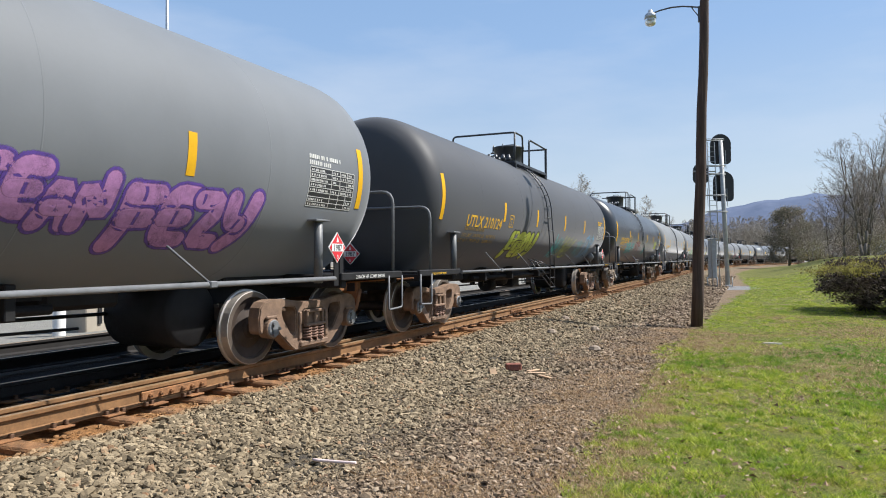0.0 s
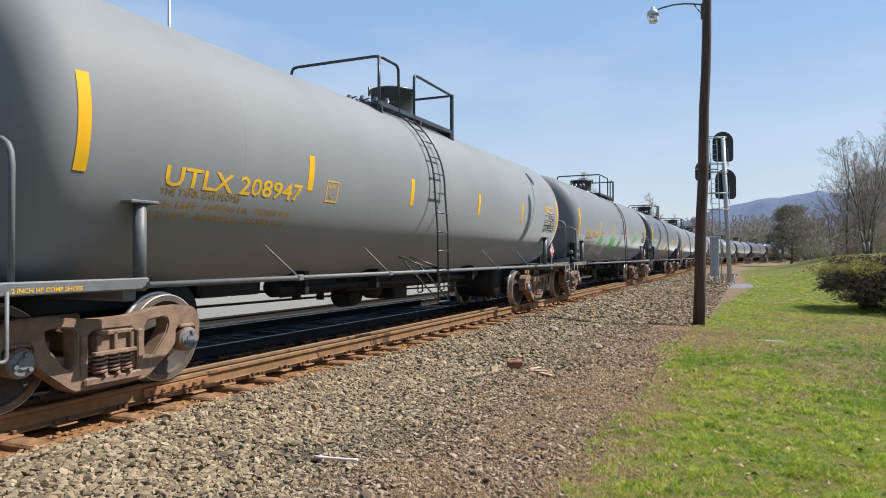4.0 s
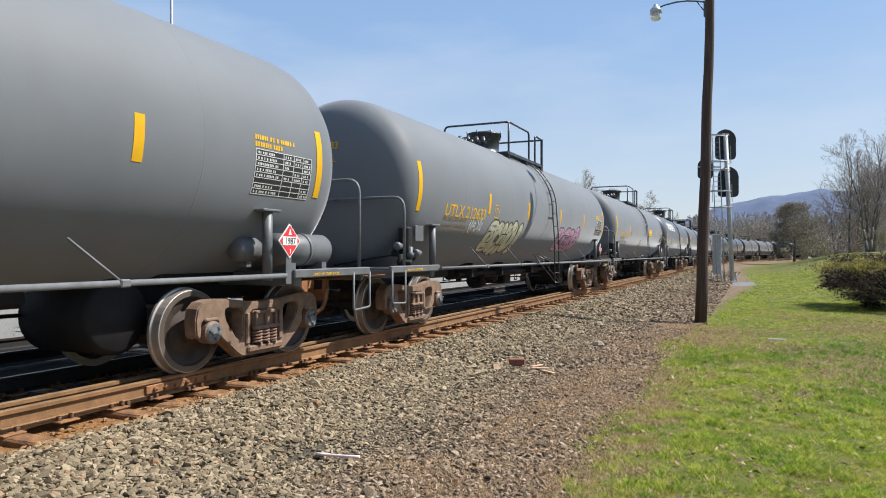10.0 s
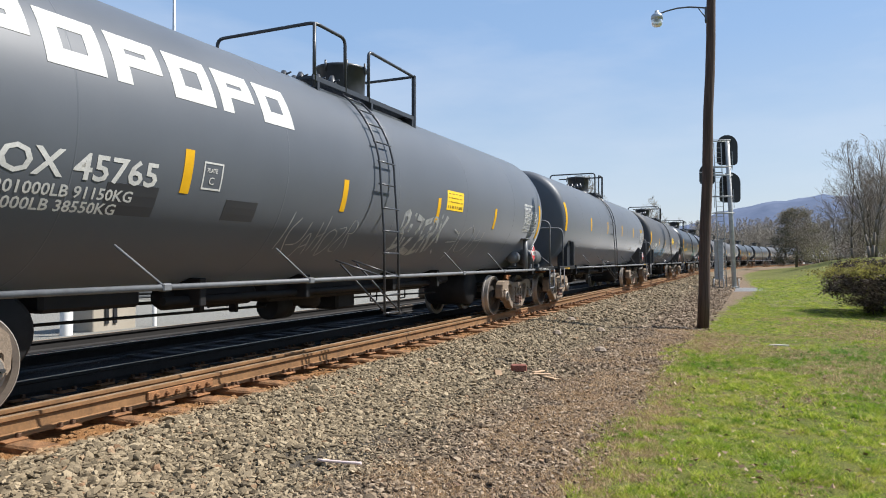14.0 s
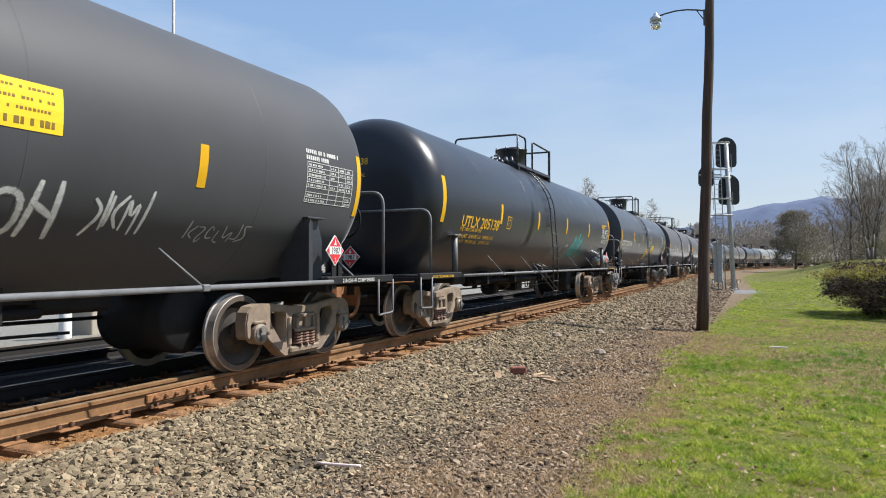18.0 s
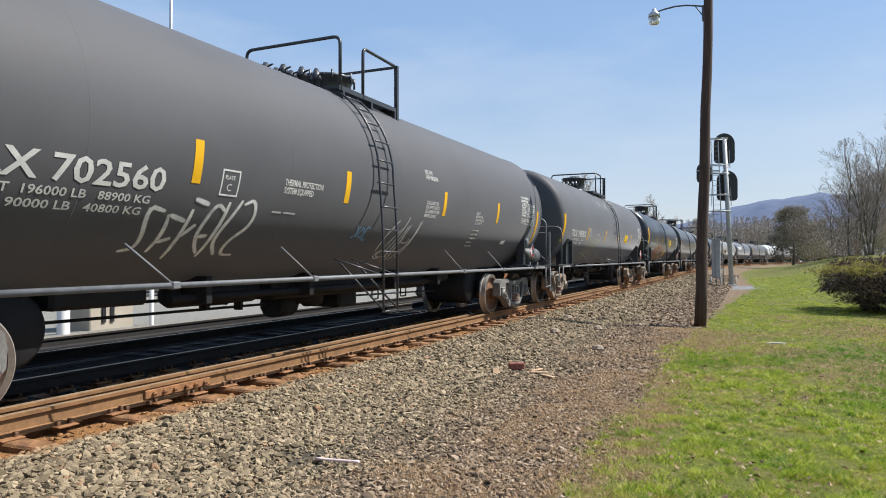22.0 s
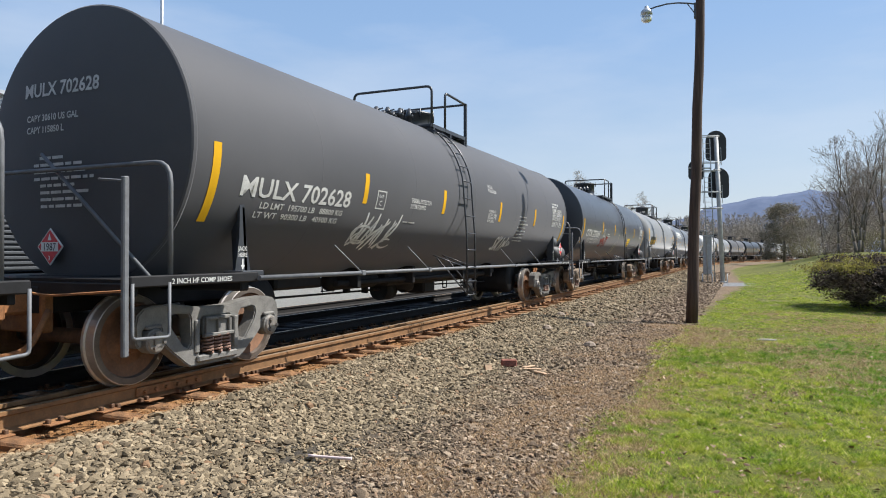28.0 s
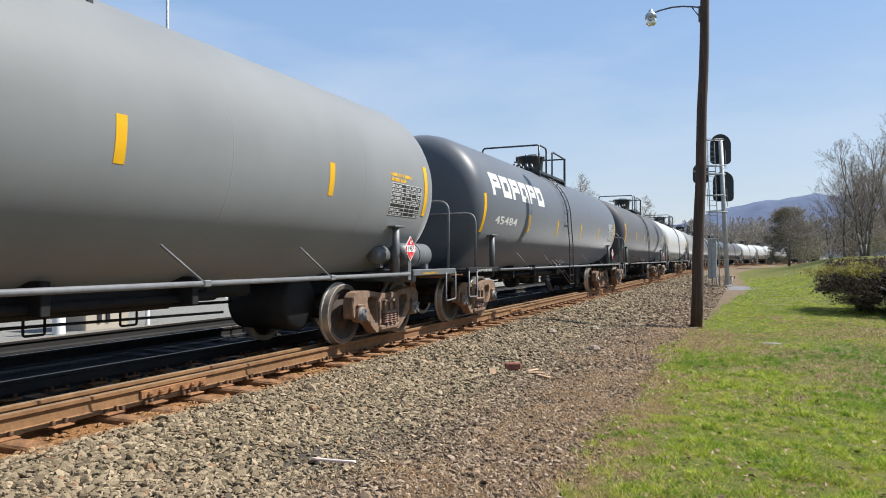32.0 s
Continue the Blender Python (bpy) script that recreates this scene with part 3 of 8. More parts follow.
def make_stones():
    """Crushed stone of the ballast shoulder and the verge, thinner and smaller away from the track."""
    rng = np.random.default_rng(7)
    pts = []
    for (o0, o1, s0, s1, dens, size) in ((0.48, 2.4, -5, 0.4, 420, 0.05), (0.52, 2.2, 0.2, 9, 2200, 0.0300), (2.1, 3.3, 1.5, 9, 950, 0.0260), (2.3, 4.5, 2, 10, 1000, 0.0150), (2.3, 4.3, 2, 10, 520, 0.024), (0.10, 0.62, 0.2, 20, 150, 0.026),
                                         (0.48, 2.4, 9, 18, 1000, 0.034), (2.3, 3.5, 9, 18, 420, 0.029), (2.4, 4.4, 10, 17, 600, 0.023), (0.48, 2.7, 18, 40, 330, 0.050), (2.7, 4.6, 18, 40, 230, 0.042), (0.48, 4.6, 40, 70, 110, 0.065),
                                         (-1.35, -0.36, 0, 14, 120, 0.045)):
        k = int((o1 - o0) * (s1 - s0) * dens)
        o, s = rng.uniform(o0, o1, k), rng.uniform(s0, s1, k)
        pts.append(np.stack([o, s, size * rng.lognormal(0, 0.24, k)], 1))
    p = np.concatenate(pts)
    # bare, trodden patches
    bare = patches(p[:, 0], p[:, 1], 1.1, 2) > 0.60
    keep = (p[:, 0] < 1.8) | ~bare | (p[:, 2] < 0.02) | (rng.random(len(p)) < 0.25)
    p = p[keep]
    x, y = RAIL + p[:, 0], p[:, 1]
    z = ground_z(x, y) + p[:, 2] * rng.uniform(-0.45, 0.5, len(p))
    g = (1 + 5 ** 0.5) / 2
    ball = np.array([(-1, g, 0), (1, g, 0), (-1, -g, 0), (1, -g, 0), (0, -1, g), (0, 1, g), (0, -1, -g), (0, 1, -g), (g, 0, -1), (g, 0, 1), (-g, 0, -1), (-g, 0, 1)]) / 1.9
    tri = np.array([(0, 11, 5), (0, 5, 1), (0, 1, 7), (0, 7, 10), (0, 10, 11), (1, 5, 9), (5, 11, 4), (11, 10, 2), (10, 7, 6), (7, 1, 8),
                    (3, 9, 4), (3, 4, 2), (3, 2, 6), (3, 6, 8), (3, 8, 9), (4, 9, 5), (2, 4, 11), (6, 2, 10), (8, 6, 7), (9, 8, 1)])
    n = len(p)
    # broken faces: cut the ball by a few planes, then stretch it
    c = np.repeat(ball[None], n, 0)
    for _ in range(4):
        d = rng.normal(size=(n, 1, 3))
        d /= np.linalg.norm(d, axis=2, keepdims=True)
        h = (c * d).sum(2, keepdims=True)
        c = c - d * np.maximum(h - rng.uniform(0.3, 0.65, (n, 1, 1)), 0)
    c = c * rng.uniform(0.8, 1.25, (n, 1, 3)) * np.array([1.3, 1.0, 0.72])
    q = rng.normal(size=(n, 4))
    q /= np.linalg.norm(q, axis=1)[:, None]
    w, i, j, k = q.T
    R = np.stack([1 - 2 * (j * j + k * k), 2 * (i * j - k * w), 2 * (i * k + j * w), 2 * (i * j + k * w), 1 - 2 * (i * i + k * k), 2 * (j * k - i * w),
                  2 * (i * k - j * w), 2 * (j * k + i * w), 1 - 2 * (i * i + j * j)], 1).reshape(n, 3, 3)
    v = np.einsum("nij,nkj->nki", R, c) * p[:, 2][:, None, None]
    v[..., 2] *= 0.72
    v += np.stack([x, y, z], 1)[:, None]
    f = (tri[None] + 12 * np.arange(n)[:, None, None]).reshape(-1, 3)
    m = material("crushed_stone", 0.92, 0, 0.2)
    nd = Nodes(m)
    isl = nd.add("ShaderNodeNewGeometry").outputs["Random Per Island"]
    base = nd.ramp(isl, (0.0, (0.09, 0.068, 0.042)), (0.3, (0.165, 0.127, 0.078)), (0.7, (0.255, 0.198, 0.124)), (0.95, (0.375, 0.297, 0.192)), (1.0, (0.25, 0.135, 0.07)))
    c = nd.mix(nd.math("MULTIPLY", nd.noise(nd.coords(), 55, 4), 0.35), base, (0.14, 0.118, 0.09))
    sep = nd.add("ShaderNodeSeparateXYZ")
    nd.link(nd.coords(), sep.inputs[0])
    near = nd.ramp(nd.math("ADD", nd.math("ADD", sep.outputs[0], -RAIL), nd.math("MULTIPLY", nd.math("SUBTRACT", nd.noise(nd.coords(), 3.0, 4), 0.5), 0.8)), (0.42, (0.75,) * 3), (0.72, (0,) * 3))
    verge = nd.ramp(nd.math("ADD", nd.math("MULTIPLY", nd.math("ADD", sep.outputs[0], -RAIL), 0.2), nd.math("MULTIPLY", nd.math("SUBTRACT", nd.noise(nd.coords(), 1.2, 4), 0.5), 0.35)), (0.50, (0,) * 3), (0.66, (0.8,) * 3))
    c = nd.mix(verge, c, nd.ramp(isl, (0.0, (0.055, 0.038, 0.026)), (0.4, (0.15, 0.106, 0.072)), (0.75, (0.25, 0.182, 0.124)), (1.0, (0.42, 0.33, 0.24))))
    nd.colour(nd.mix(near, c, (0.27, 0.135, 0.052)))
    nd.bump(nd.noise(nd.coords(), 120, 3), 0.4, 0.01)
    tagged(new("ballast_stones", raw("ballast_stones", v.reshape(-1, 3), f, m)), "grey-brown crushed stone beside the rails", "gravel", kind="stuff")


make_stones()


def worn(x, y):
    """How worn the lawn is: patches of its own, and a few larger ones."""
    spots = sum(k * np.exp(-((x - a) / w) ** 2 - ((y - b) / d) ** 2) for k, a, b, w, d in ((0.62, 0.2, 14.2, 1.3, 1.0), (0.3, -0.9, 6.6, 0.35, 0.5), (0.26, -1.2, 8.3, 0.35, 0.9), (0.2, 2.0, 12.6, 0.5, 0.8), (0.2, 0.3, 6.0, 0.3, 0.5), (0.16, 3.6, 19, 1.0, 1.5)))
    return patches(x, y, 1.5, 21, 4) + spots


def make_grass():
    """Blades of the mown lawn, with thin, dry patches and a ragged edge to the gravel; dead thatch on the verge."""
    rng = np.random.default_rng(11)
    sets, dead = [], []
    for (x0, x1, y0, y1, dens, h, w) in ((-1.9, 3.2, 2.4, 8, 13000, 0.044, 0.0040), (-1.9, 7, 8, 15, 6000, 0.042, 0.0060), (-1.8, 11, 15, 30, 2000, 0.030, 0.0085), (-1.8, 16, 30, 60, 420, 0.04, 0.018)):
        k = int((x1 - x0) * (y1 - y0) * dens)
        x, y = rng.uniform(x0, x1, k), rng.uniform(y0, y1, k)
        y = y + rng.normal(0, 0.05 * y1, k)
        edge = -1.5 + 0.7 * patches(y, y * 0, 2.4, 1, 4) + 0.25 * (patches(x, y, 0.45, 17, 3) - 0.5) + 0.12 * smooth((5.2 - y) / 0.8) - 0.24 * np.exp(-((y - 7.0) / 1.5) ** 2) + np.interp(y, [20, 28, 42, 52, 80], [0, 0.45, 1.4, 1.0, 0.2]) - 0.3 * np.exp(-((y - 14.0) / 2.2) ** 2)
        thick = patches(x, y, 1.3, 6, 4)
        keep = (x > edge + rng.exponential(0.12, k) - 0.10) & (rng.random(k) < np.clip(4.0 * thick - 0.8, 0.35, 1) * np.clip(3.4 * patches(x, y, 0.13, 41, 2) - 0.8, 0.40, 1) * np.clip((0.74 - worn(x, y)) * 7, 0.3, 1))
        x, y, t = x[keep], y[keep], patches(x[keep], y[keep], 0.16, 8, 2)
        sets.append(np.stack([x, y, h * rng.uniform(0.35, 1.2, len(x)) * (0.14 + 3.2 * t ** 2.5), np.full(len(x), w)], 1))
    for (y0, y1, dens, h, w) in ((2.6, 9, 9000, 0.030, 0.0040), (9, 18, 2600, 0.034, 0.007)):
        k = int(2.9 * (y1 - y0) * dens)
        x, y = rng.uniform(-3.1, -0.2, k), rng.uniform(y0, y1, k)
        keep = rng.random(k) < np.clip(3.4 * patches(x, y, 0.35, 12, 3) - 1.20 + 0.60 * (np.minimum(x, -1.3) + 2.2) - 1.3 * np.maximum(x + 1.3, 0), 0, 1)
        dead.append(np.stack([x[keep], y[keep], h * rng.uniform(0.3, 1.3, keep.sum()), np.full(keep.sum(), w)], 1))

    # worn brown patches in the lawn
    k = 260000
    x, y = rng.uniform(-1.2, 7, k), 2.5 + 22 * rng.random(k) ** 1.4
    keep = worn(x, y) > 0.42 + 0.30 * rng.random(k)
    dead.append(np.stack([x[keep], y[keep], 0.032 * rng.uniform(0.4, 1.3, keep.sum()), 0.0032 + 0.0003 * y[keep]], 1))

    def blades(name, p, mat, label):
        n = len(p)
        z = ground_z(p[:, 0], p[:, 1])
        a, lean, la = rng.uniform(0, math.tau, n), rng.uniform(0.4, 1.6, n), rng.uniform(0, math.tau, n)
        base = np.stack([p[:, 0], p[:, 1], z - 0.004], 1)
        side = np.stack([np.cos(a), np.sin(a), np.zeros(n)], 1) * p[:, 3:4]
        tip = base + np.stack([np.cos(la) * lean, np.sin(la) * lean, np.ones(n)], 1) * p[:, 2:3]
        v = np.stack([base - side, base + side, tip], 1).reshape(-1, 3)
        tagged(new(name, raw(name, v, np.arange(3 * n).reshape(-1, 3), mat)), label, "grass", kind="stuff")
    blades("grass", np.concatenate(sets), leafy("grass_blades", ((0.0, (0.07, 0.11, 0.008)), (0.35, (0.235, 0.325, 0.020)), (0.74, (0.49, 0.575, 0.05)), (0.90, (0.62, 0.62, 0.14)), (1.0, (0.66, 0.52, 0.29))), 0.45, 0.6,
                                                (1.7, 0.50, 0.72, (0.42, 0.40, 0.085))), "short bright green mown grass")
    blades("dead_grass", np.concatenate(dead), leafy("dead_grass_blades", ((0.0, (0.15, 0.090, 0.050)), (0.5, (0.42, 0.285, 0.16)), (1.0, (0.68, 0.51, 0.32))), 0.3, 0.8), "dry brown dead grass on the verge")


make_grass()


def make_litter():
    """Dead leaves and twigs on the lawn and verge."""
    rng = np.random.default_rng(5)
    n = 3000
    x, y = rng.uniform(-3.2, 4.5, n), 2.8 + rng.gamma(1.6, 5.0, n)
    thick = patches(x, y, 0.8, 31, 3) > 0.5 - 0.25 * rng.random(n)
    x, y = x[thick], y[thick]
    n = len(x)
    z = ground_z(x, y) + rng.uniform(0.01, 0.035, n)
    r, a = rng.uniform(0.012, 0.036, n), rng.uniform(0, math.tau, n)
    corners = []
    for k, (u, w) in enumerate(((-1, 0), (-0.1, -0.5), (1, 0), (0.1, 0.55))):
        px = x + r * (u * np.cos(a) - w * np.sin(a))
        py = y + r * (u * np.sin(a) + w * np.cos(a))
        corners.append(np.stack([px, py, z + r * rng.uniform(-0.3, 0.9, n)], 1))
    v = np.stack(corners, 1).reshape(-1, 3)
    m = material("dead_leaves", 0.8)
    nd = Nodes(m)
    isl = nd.add("ShaderNodeNewGeometry").outputs["Random Per Island"]
    nd.colour(nd.ramp(isl, (0.0, (0.10, 0.055, 0.03)), (0.6, (0.24, 0.15, 0.085)), (1.0, (0.42, 0.32, 0.21))))
    tagged(new("leaf_litter", raw("leaf_litter", v, np.arange(4 * n).reshape(-1, 4), m)), "brown dead leaves scattered on grass", "leaves", kind="stuff")


make_litter()

# ---- beside the track ----
POLE_WOOD = material("creosoted_pole_wood", 0.85)
_n = Nodes(POLE_WOOD)
_g = _n.noise(_n.mapped(_n.coords(), (14, 14, 0.6)), 2.0, 6, 0.65)
_n.colour(_n.ramp(_g, (0.3, (0.030, 0.018, 0.013)), (0.55, (0.075, 0.045, 0.033)), (0.8, (0.13, 0.085, 0.062))))
_n.bump(_g, 0.6, 0.02)
GLASS = material("lamp_refractor_glass", 0.15)
_n = Nodes(GLASS)
GLASS.node_tree.nodes["Principled BSDF"].inputs["Base Color"].default_value = (0.8, 0.83, 0.82, 1)
GLASS.node_tree.nodes["Principled BSDF"].inputs["Transmission Weight"].default_value = 0.6


LAMP_ARM = plain("dull_dark_steel", (0.085, 0.09, 0.10), 0.6, 0.3, 0.3, 9)


def make_pole():
    root = new("utility_pole")
    root.matrix_basis = pose(-1.23, 18.71, -0.47)
    tagged(root, "dark creosoted wooden utility pole in the lawn's edge", "pole")
    top = Vector((0.27, 0.12, 9.35))
    path = [top * (i / 10) + Vector((0.012 * math.sin(i * 1.9), 0.01 * math.sin(i * 2.7), 0)) * (0 < i < 10) for i in range(11)]
    part("shaft", Build().tube(path, 0.148, 16, 0, False, 0.72), POLE_WOOD, root)
    at = top * 0.885
    side = Vector((-1.12, 0.06, 0))
    arm = Build().tube([at + side * k + Vector((0, 0, 0.16 * math.sin(k * 2.2))) for k in (0.05, 0.25, 0.5, 0.75, 1.0, 1.2)], 0.021, 8)
    arm.tube([at + Vector((0, 0, -0.28)) + side * 0.08, at + Vector((0, 0, 0.10)) + side * 0.30], 0.014, 6)
    arm.box(at.x - 0.16, at.x - 0.10, at.y - 0.06, at.y + 0.06, at.z - 0.34, at.z + 0.06, 0, 0.01)
    part("lamp_arm", arm, LAMP_ARM, root, "bent dull steel bracket")
    c = at + side * 1.22 + Vector((0, 0, 0.06))
    lamp = part("lamp_head", Build().lathe([(0.13, 0.0), (0.12, 0.05), (0.06, 0.06), (0.03, 0.11), (-0.02, 0.15), (-0.12, 0.155), (-0.12, 0.14)], 20, "z", c), STEEL, root, "grey metal lamp hood")
    part("refractor", Build().lathe([(-0.12, 0.14), (-0.18, 0.15), (-0.27, 0.13), (-0.30, 0.09), (-0.31, 0.0)], 20, "z", c), GLASS, lamp, "clear ribbed glass bowl")


make_pole()


def make_signal():
    root = new("railway_signal")
    root.matrix_basis = pose(-1.65, 44.9, -0.47)
    tagged(root, "galvanised railway signal mast with black target heads", "signal")
    r, up = Vector((0.91, 0.415, 0)), Vector((0, 0, 1))

    def at(u, z, d=0.0):
        """u across the view, z up, d away along the view."""
        return r * u + up * z + Vector((-0.415, 0.91, 0)) * d
    lean = lambda z: -0.045 * z
    mast = Build().tube([at(0.55 + lean(0), 0.0), at(0.55 + lean(9.0), 9.0)], 0.135, 14)
    mast.box(0.32, 0.72, 0.02, 0.45, 0.0, 0.12, 0, 0.02)
    part("mast", mast, SIGNAL_STEEL, root)
    ladder = Build()
    for u in (-0.62, -0.18):
        ladder.tube([at(u + 0.25, 0.1), at(u + 0.15 + lean(8.9) * 0.5, 8.9)], 0.03, 6)
    for i in range(28):
        z = 0.5 + i * 0.3
        k = 0.25 + (0.15 - 0.25 + lean(8.9) * 0.5) * z / 8.9
        ladder.tube([at(-0.62 + k, z), at(-0.18 + k, z)], 0.014, 5)
    part("ladder", ladder, SIGNAL_STEEL, root)
    for z in (4.6, 5.6, 6.9, 7.4, 9.0):
        b = Build().tube([at(-0.7 + lean(z) * 0.5, z), at(0.75 + lean(z), z)], 0.03, 6)
        b.tube([at(-0.7 + lean(z) * 0.5, z, -0.5), at(0.55 + lean(z), z, -0.5)], 0.025, 6)
        b.tube([at(-0.7 + lean(z) * 0.5, z, -0.5), at(-0.7 + lean(z) * 0.5, z)], 0.025, 6)
        b.tube([at(0.55 + lean(z), z, -0.5), at(0.75 + lean(z), z)], 0.025, 6)
        part("bracket", b, SIGNAL_STEEL, root)
    for z in (4.9, 7.2):
        for u in (-0.68, 0.5):
            part("guard_rail", Build().tube([at(u + lean(z) * 0.7, z, -0.5), at(u + lean(z + 1.1) * 0.7, z + 1.1, -0.5)], 0.018, 5), SIGNAL_STEEL, root)

    def head(u, z, w, h):
        # round at the top, squared below
        r = w / 2
        pts = [(r * math.cos(t), h / 2 - r + r * math.sin(t)) for t in (math.pi * i / 16 for i in range(17))]
        pts += [(-r, -h / 2 + 0.22), (-r + 0.06, -h / 2 + 0.07), (-r + 0.22, -h / 2), (r - 0.22, -h / 2), (r - 0.06, -h / 2 + 0.07), (r, -h / 2 + 0.22)]
        b = Build()
        v = [at(u + a, z + q, d) for d in (0.20, 0.24) for a, q in pts]
        n = len(pts)
        b.add(v, [tuple(range(n)), tuple(range(n, 2 * n))[::-1]] + [(i, n + i, n + (i + 1) % n, (i + 1) % n) for i in range(n)])
        ob = part("signal_head", b, BLACK_SHEET, root, "black oval target plate seen from behind")
        for k in (0.4, 0.0, -0.4):
            c = at(u - 0.05, z + k * h * 0.62, 0.1)
            part("lamp_unit", Build().lathe([(-0.14, 0.0), (-0.13, 0.10), (0.1, 0.12), (0.14, 0.12)], 14, "y", c), BLACK_SHEET, ob)
    head(0.24, 8.50, 1.28, 1.86)
    head(0.40, 6.2, 1.28, 1.86)
    head(-1.0, 7.0, 0.95, 1.25)
    arm = Build().tube([at(-0.1, 7.1, 0.1), at(-1.5, 7.1, 0.1)], 0.04, 6)
    part("head_arm", arm, SIGNAL_STEEL, root)
    cab = Build().box(-0.62, -0.12, -0.1, 0.35, 0.55, 2.9, 0, 0.03)
    cab.box(-0.68, -0.06, -0.14, 0.39, 2.9, 2.98, 0, 0.02)
    part("cabinet", cab, SIGNAL_STEEL, root, "tall grey relay cabinet")
    foot = Build()
    for x in (-0.66, -0.1, 0.75):
        for y in (-0.12, 0.35):
            foot.tube([(x, y, -0.1), (x, y, 0.6)], 0.025, 6)
    foot.box(-0.8, 0.95, -0.25, -0.19, -0.03, 0.03, 0, 0.01)
    foot.box(-0.8, 0.95, 0.44, 0.5, -0.03, 0.03, 0, 0.01)
    part("base_frame", foot, SIGNAL_STEEL, root)


make_signal()
BARK = plain("grey_bark", (0.17, 0.145, 0.122), 0.9, 0, 0.35, 6, 0.5)
TWIG = plain("brown_twigs", (0.27, 0.225, 0.185), 0.9, 0, 0.3, 2)
BUDS = leafy("pale_blossom", ((0.0, (0.27, 0.25, 0.21)), (1.0, (0.48, 0.47, 0.41))), 0.4, 0.8)
NEEDLE = leafy("dark_evergreen_needles", ((0.0, (0.085, 0.08, 0.058)), (0.6, (0.18, 0.165, 0.12)), (1.0, (0.32, 0.28, 0.215))), 0.3, 0.8)
SHRUB_LEAF = leafy("young_shrub_leaves", ((0.0, (0.10, 0.085, 0.055)), (0.6, (0.20, 0.18, 0.095)), (1.0, (0.30, 0.30, 0.13))), 0.35, 0.8)


def grow(seed, height, stems=2, sides=(2, 2, 2), fine=1.0):
    """A bare tree: upright tapered stems, rising limbs, branches and twigs, as lists of (start, end, r0, r1, level)."""
    rnd = random.Random(seed)
    segs = []

    def bend(d, k, up):
        return (d + Vector((rnd.uniform(-1, 1), rnd.uniform(-1, 1), rnd.uniform(-0.6, 0.6) + up)) * k).normalized()

    def branch(p, d, length, r, level):
        steps = (9, 5, 4, 2)[level]
        for i in range(steps):
            q = p + d * (length / steps)
            r2 = r * (0.86, 0.8, 0.75, 0.7)[level]
            segs.append((p, q, r, r2, level))
            f = (i + 1) / steps
            if level < 3 and (level or f > 0.22):
                for _ in range(sides[level]):
                    if rnd.random() < 0.12:
                        continue
                    turn, open_ = rnd.uniform(0, math.tau), rnd.uniform(0.45, 0.95)
                    u = d.orthogonal().normalized()
                    w = d.cross(u)
                    nd = (d * math.cos(open_) + (u * math.cos(turn) + w * math.sin(turn)) * math.sin(open_)).normalized()
                    part_ = (0.50 * (1 - f) + 0.16, 0.42 * (1 - f) + 0.22, 0.45)[level]
                    branch(q, nd, length * part_ * rnd.uniform(0.7, 1.15), r2 * (0.5, 0.5, 0.55)[level], level + 1)
            p, r = q, r2
            d = bend(d, (0.10, 0.16, 0.2, 0.2)[level], (0.1, 0.6, 0.4, 0.2)[level])
    for k in range(stems):
        a = math.tau * k / stems + rnd.random()
        lean = 0.0 if stems == 1 else rnd.uniform(0.05, 0.22)
        branch(Vector((0.15 * math.cos(a), 0.15 * math.sin(a), 0)), Vector((lean * math.cos(a), lean * math.sin(a), 1)).normalized(), height * rnd.uniform(0.75, 1), height * 0.011, 0)
    top = max(s[1].z for s in segs)
    k = height / top
    return [(a * k, b * k, r, q, l) for a, b, r, q, l in segs]


def tree_meshes(name, seed, height, stems=2, sides=(2, 2, 2), least=0.010, flat=False):
    segs = grow(seed, height, stems, sides)
    trunk, v, f = Build(), [], []
    for a, b, r, q, l in segs:
        if l <= 1 and not flat:
            trunk.tube([a, b], max(r, 0.016), 6 if l < 1 else 4, 0, False, max(q, 0.013) / max(r, 0.016))
            continue
        d = (b - a).normalized()
        u = d.orthogonal().normalized()
        w = d.cross(u)
        k, rr = len(v), max(r, least)
        if flat:
            u = (u * math.cos(k) + w * math.sin(k)) * rr
            v += [a - u, a + u, b + u * 0.7, b - u * 0.7]
            f.append((k, k + 1, k + 2, k + 3))
            continue
        for ang in (0, 2.09, 4.19):
            o = u * math.cos(ang) + w * math.sin(ang)
            v += [a + o * rr, b + o * rr * 0.6]
        f += [(k, k + 2, k + 3, k + 1), (k + 2, k + 4, k + 5, k + 3), (k + 4, k, k + 1, k + 5)]
    return None if flat else mesh_of(name + "_trunk", trunk, BARK), np.array([tuple(p) for p in v]), np.array(f)


def leaf_cloud(rng, n, size, shape):
    """n small leaves as bent quads in a cloud; shape(rng, n) gives their places."""
    p = shape(rng, n)
    a = rng.normal(size=(n, 3))
    a /= np.linalg.norm(a, axis=1)[:, None]
    b = np.cross(a, rng.normal(size=(n, 3)))
    b /= np.linalg.norm(b, axis=1)[:, None]
    s = size * rng.uniform(0.5, 1.4, (n, 1))
    v = np.stack([p - a * s, p - b * s * 0.5, p + a * s, p + b * s * 0.5], 1).reshape(-1, 3)
    return v, np.arange(4 * n).reshape(-1, 4)


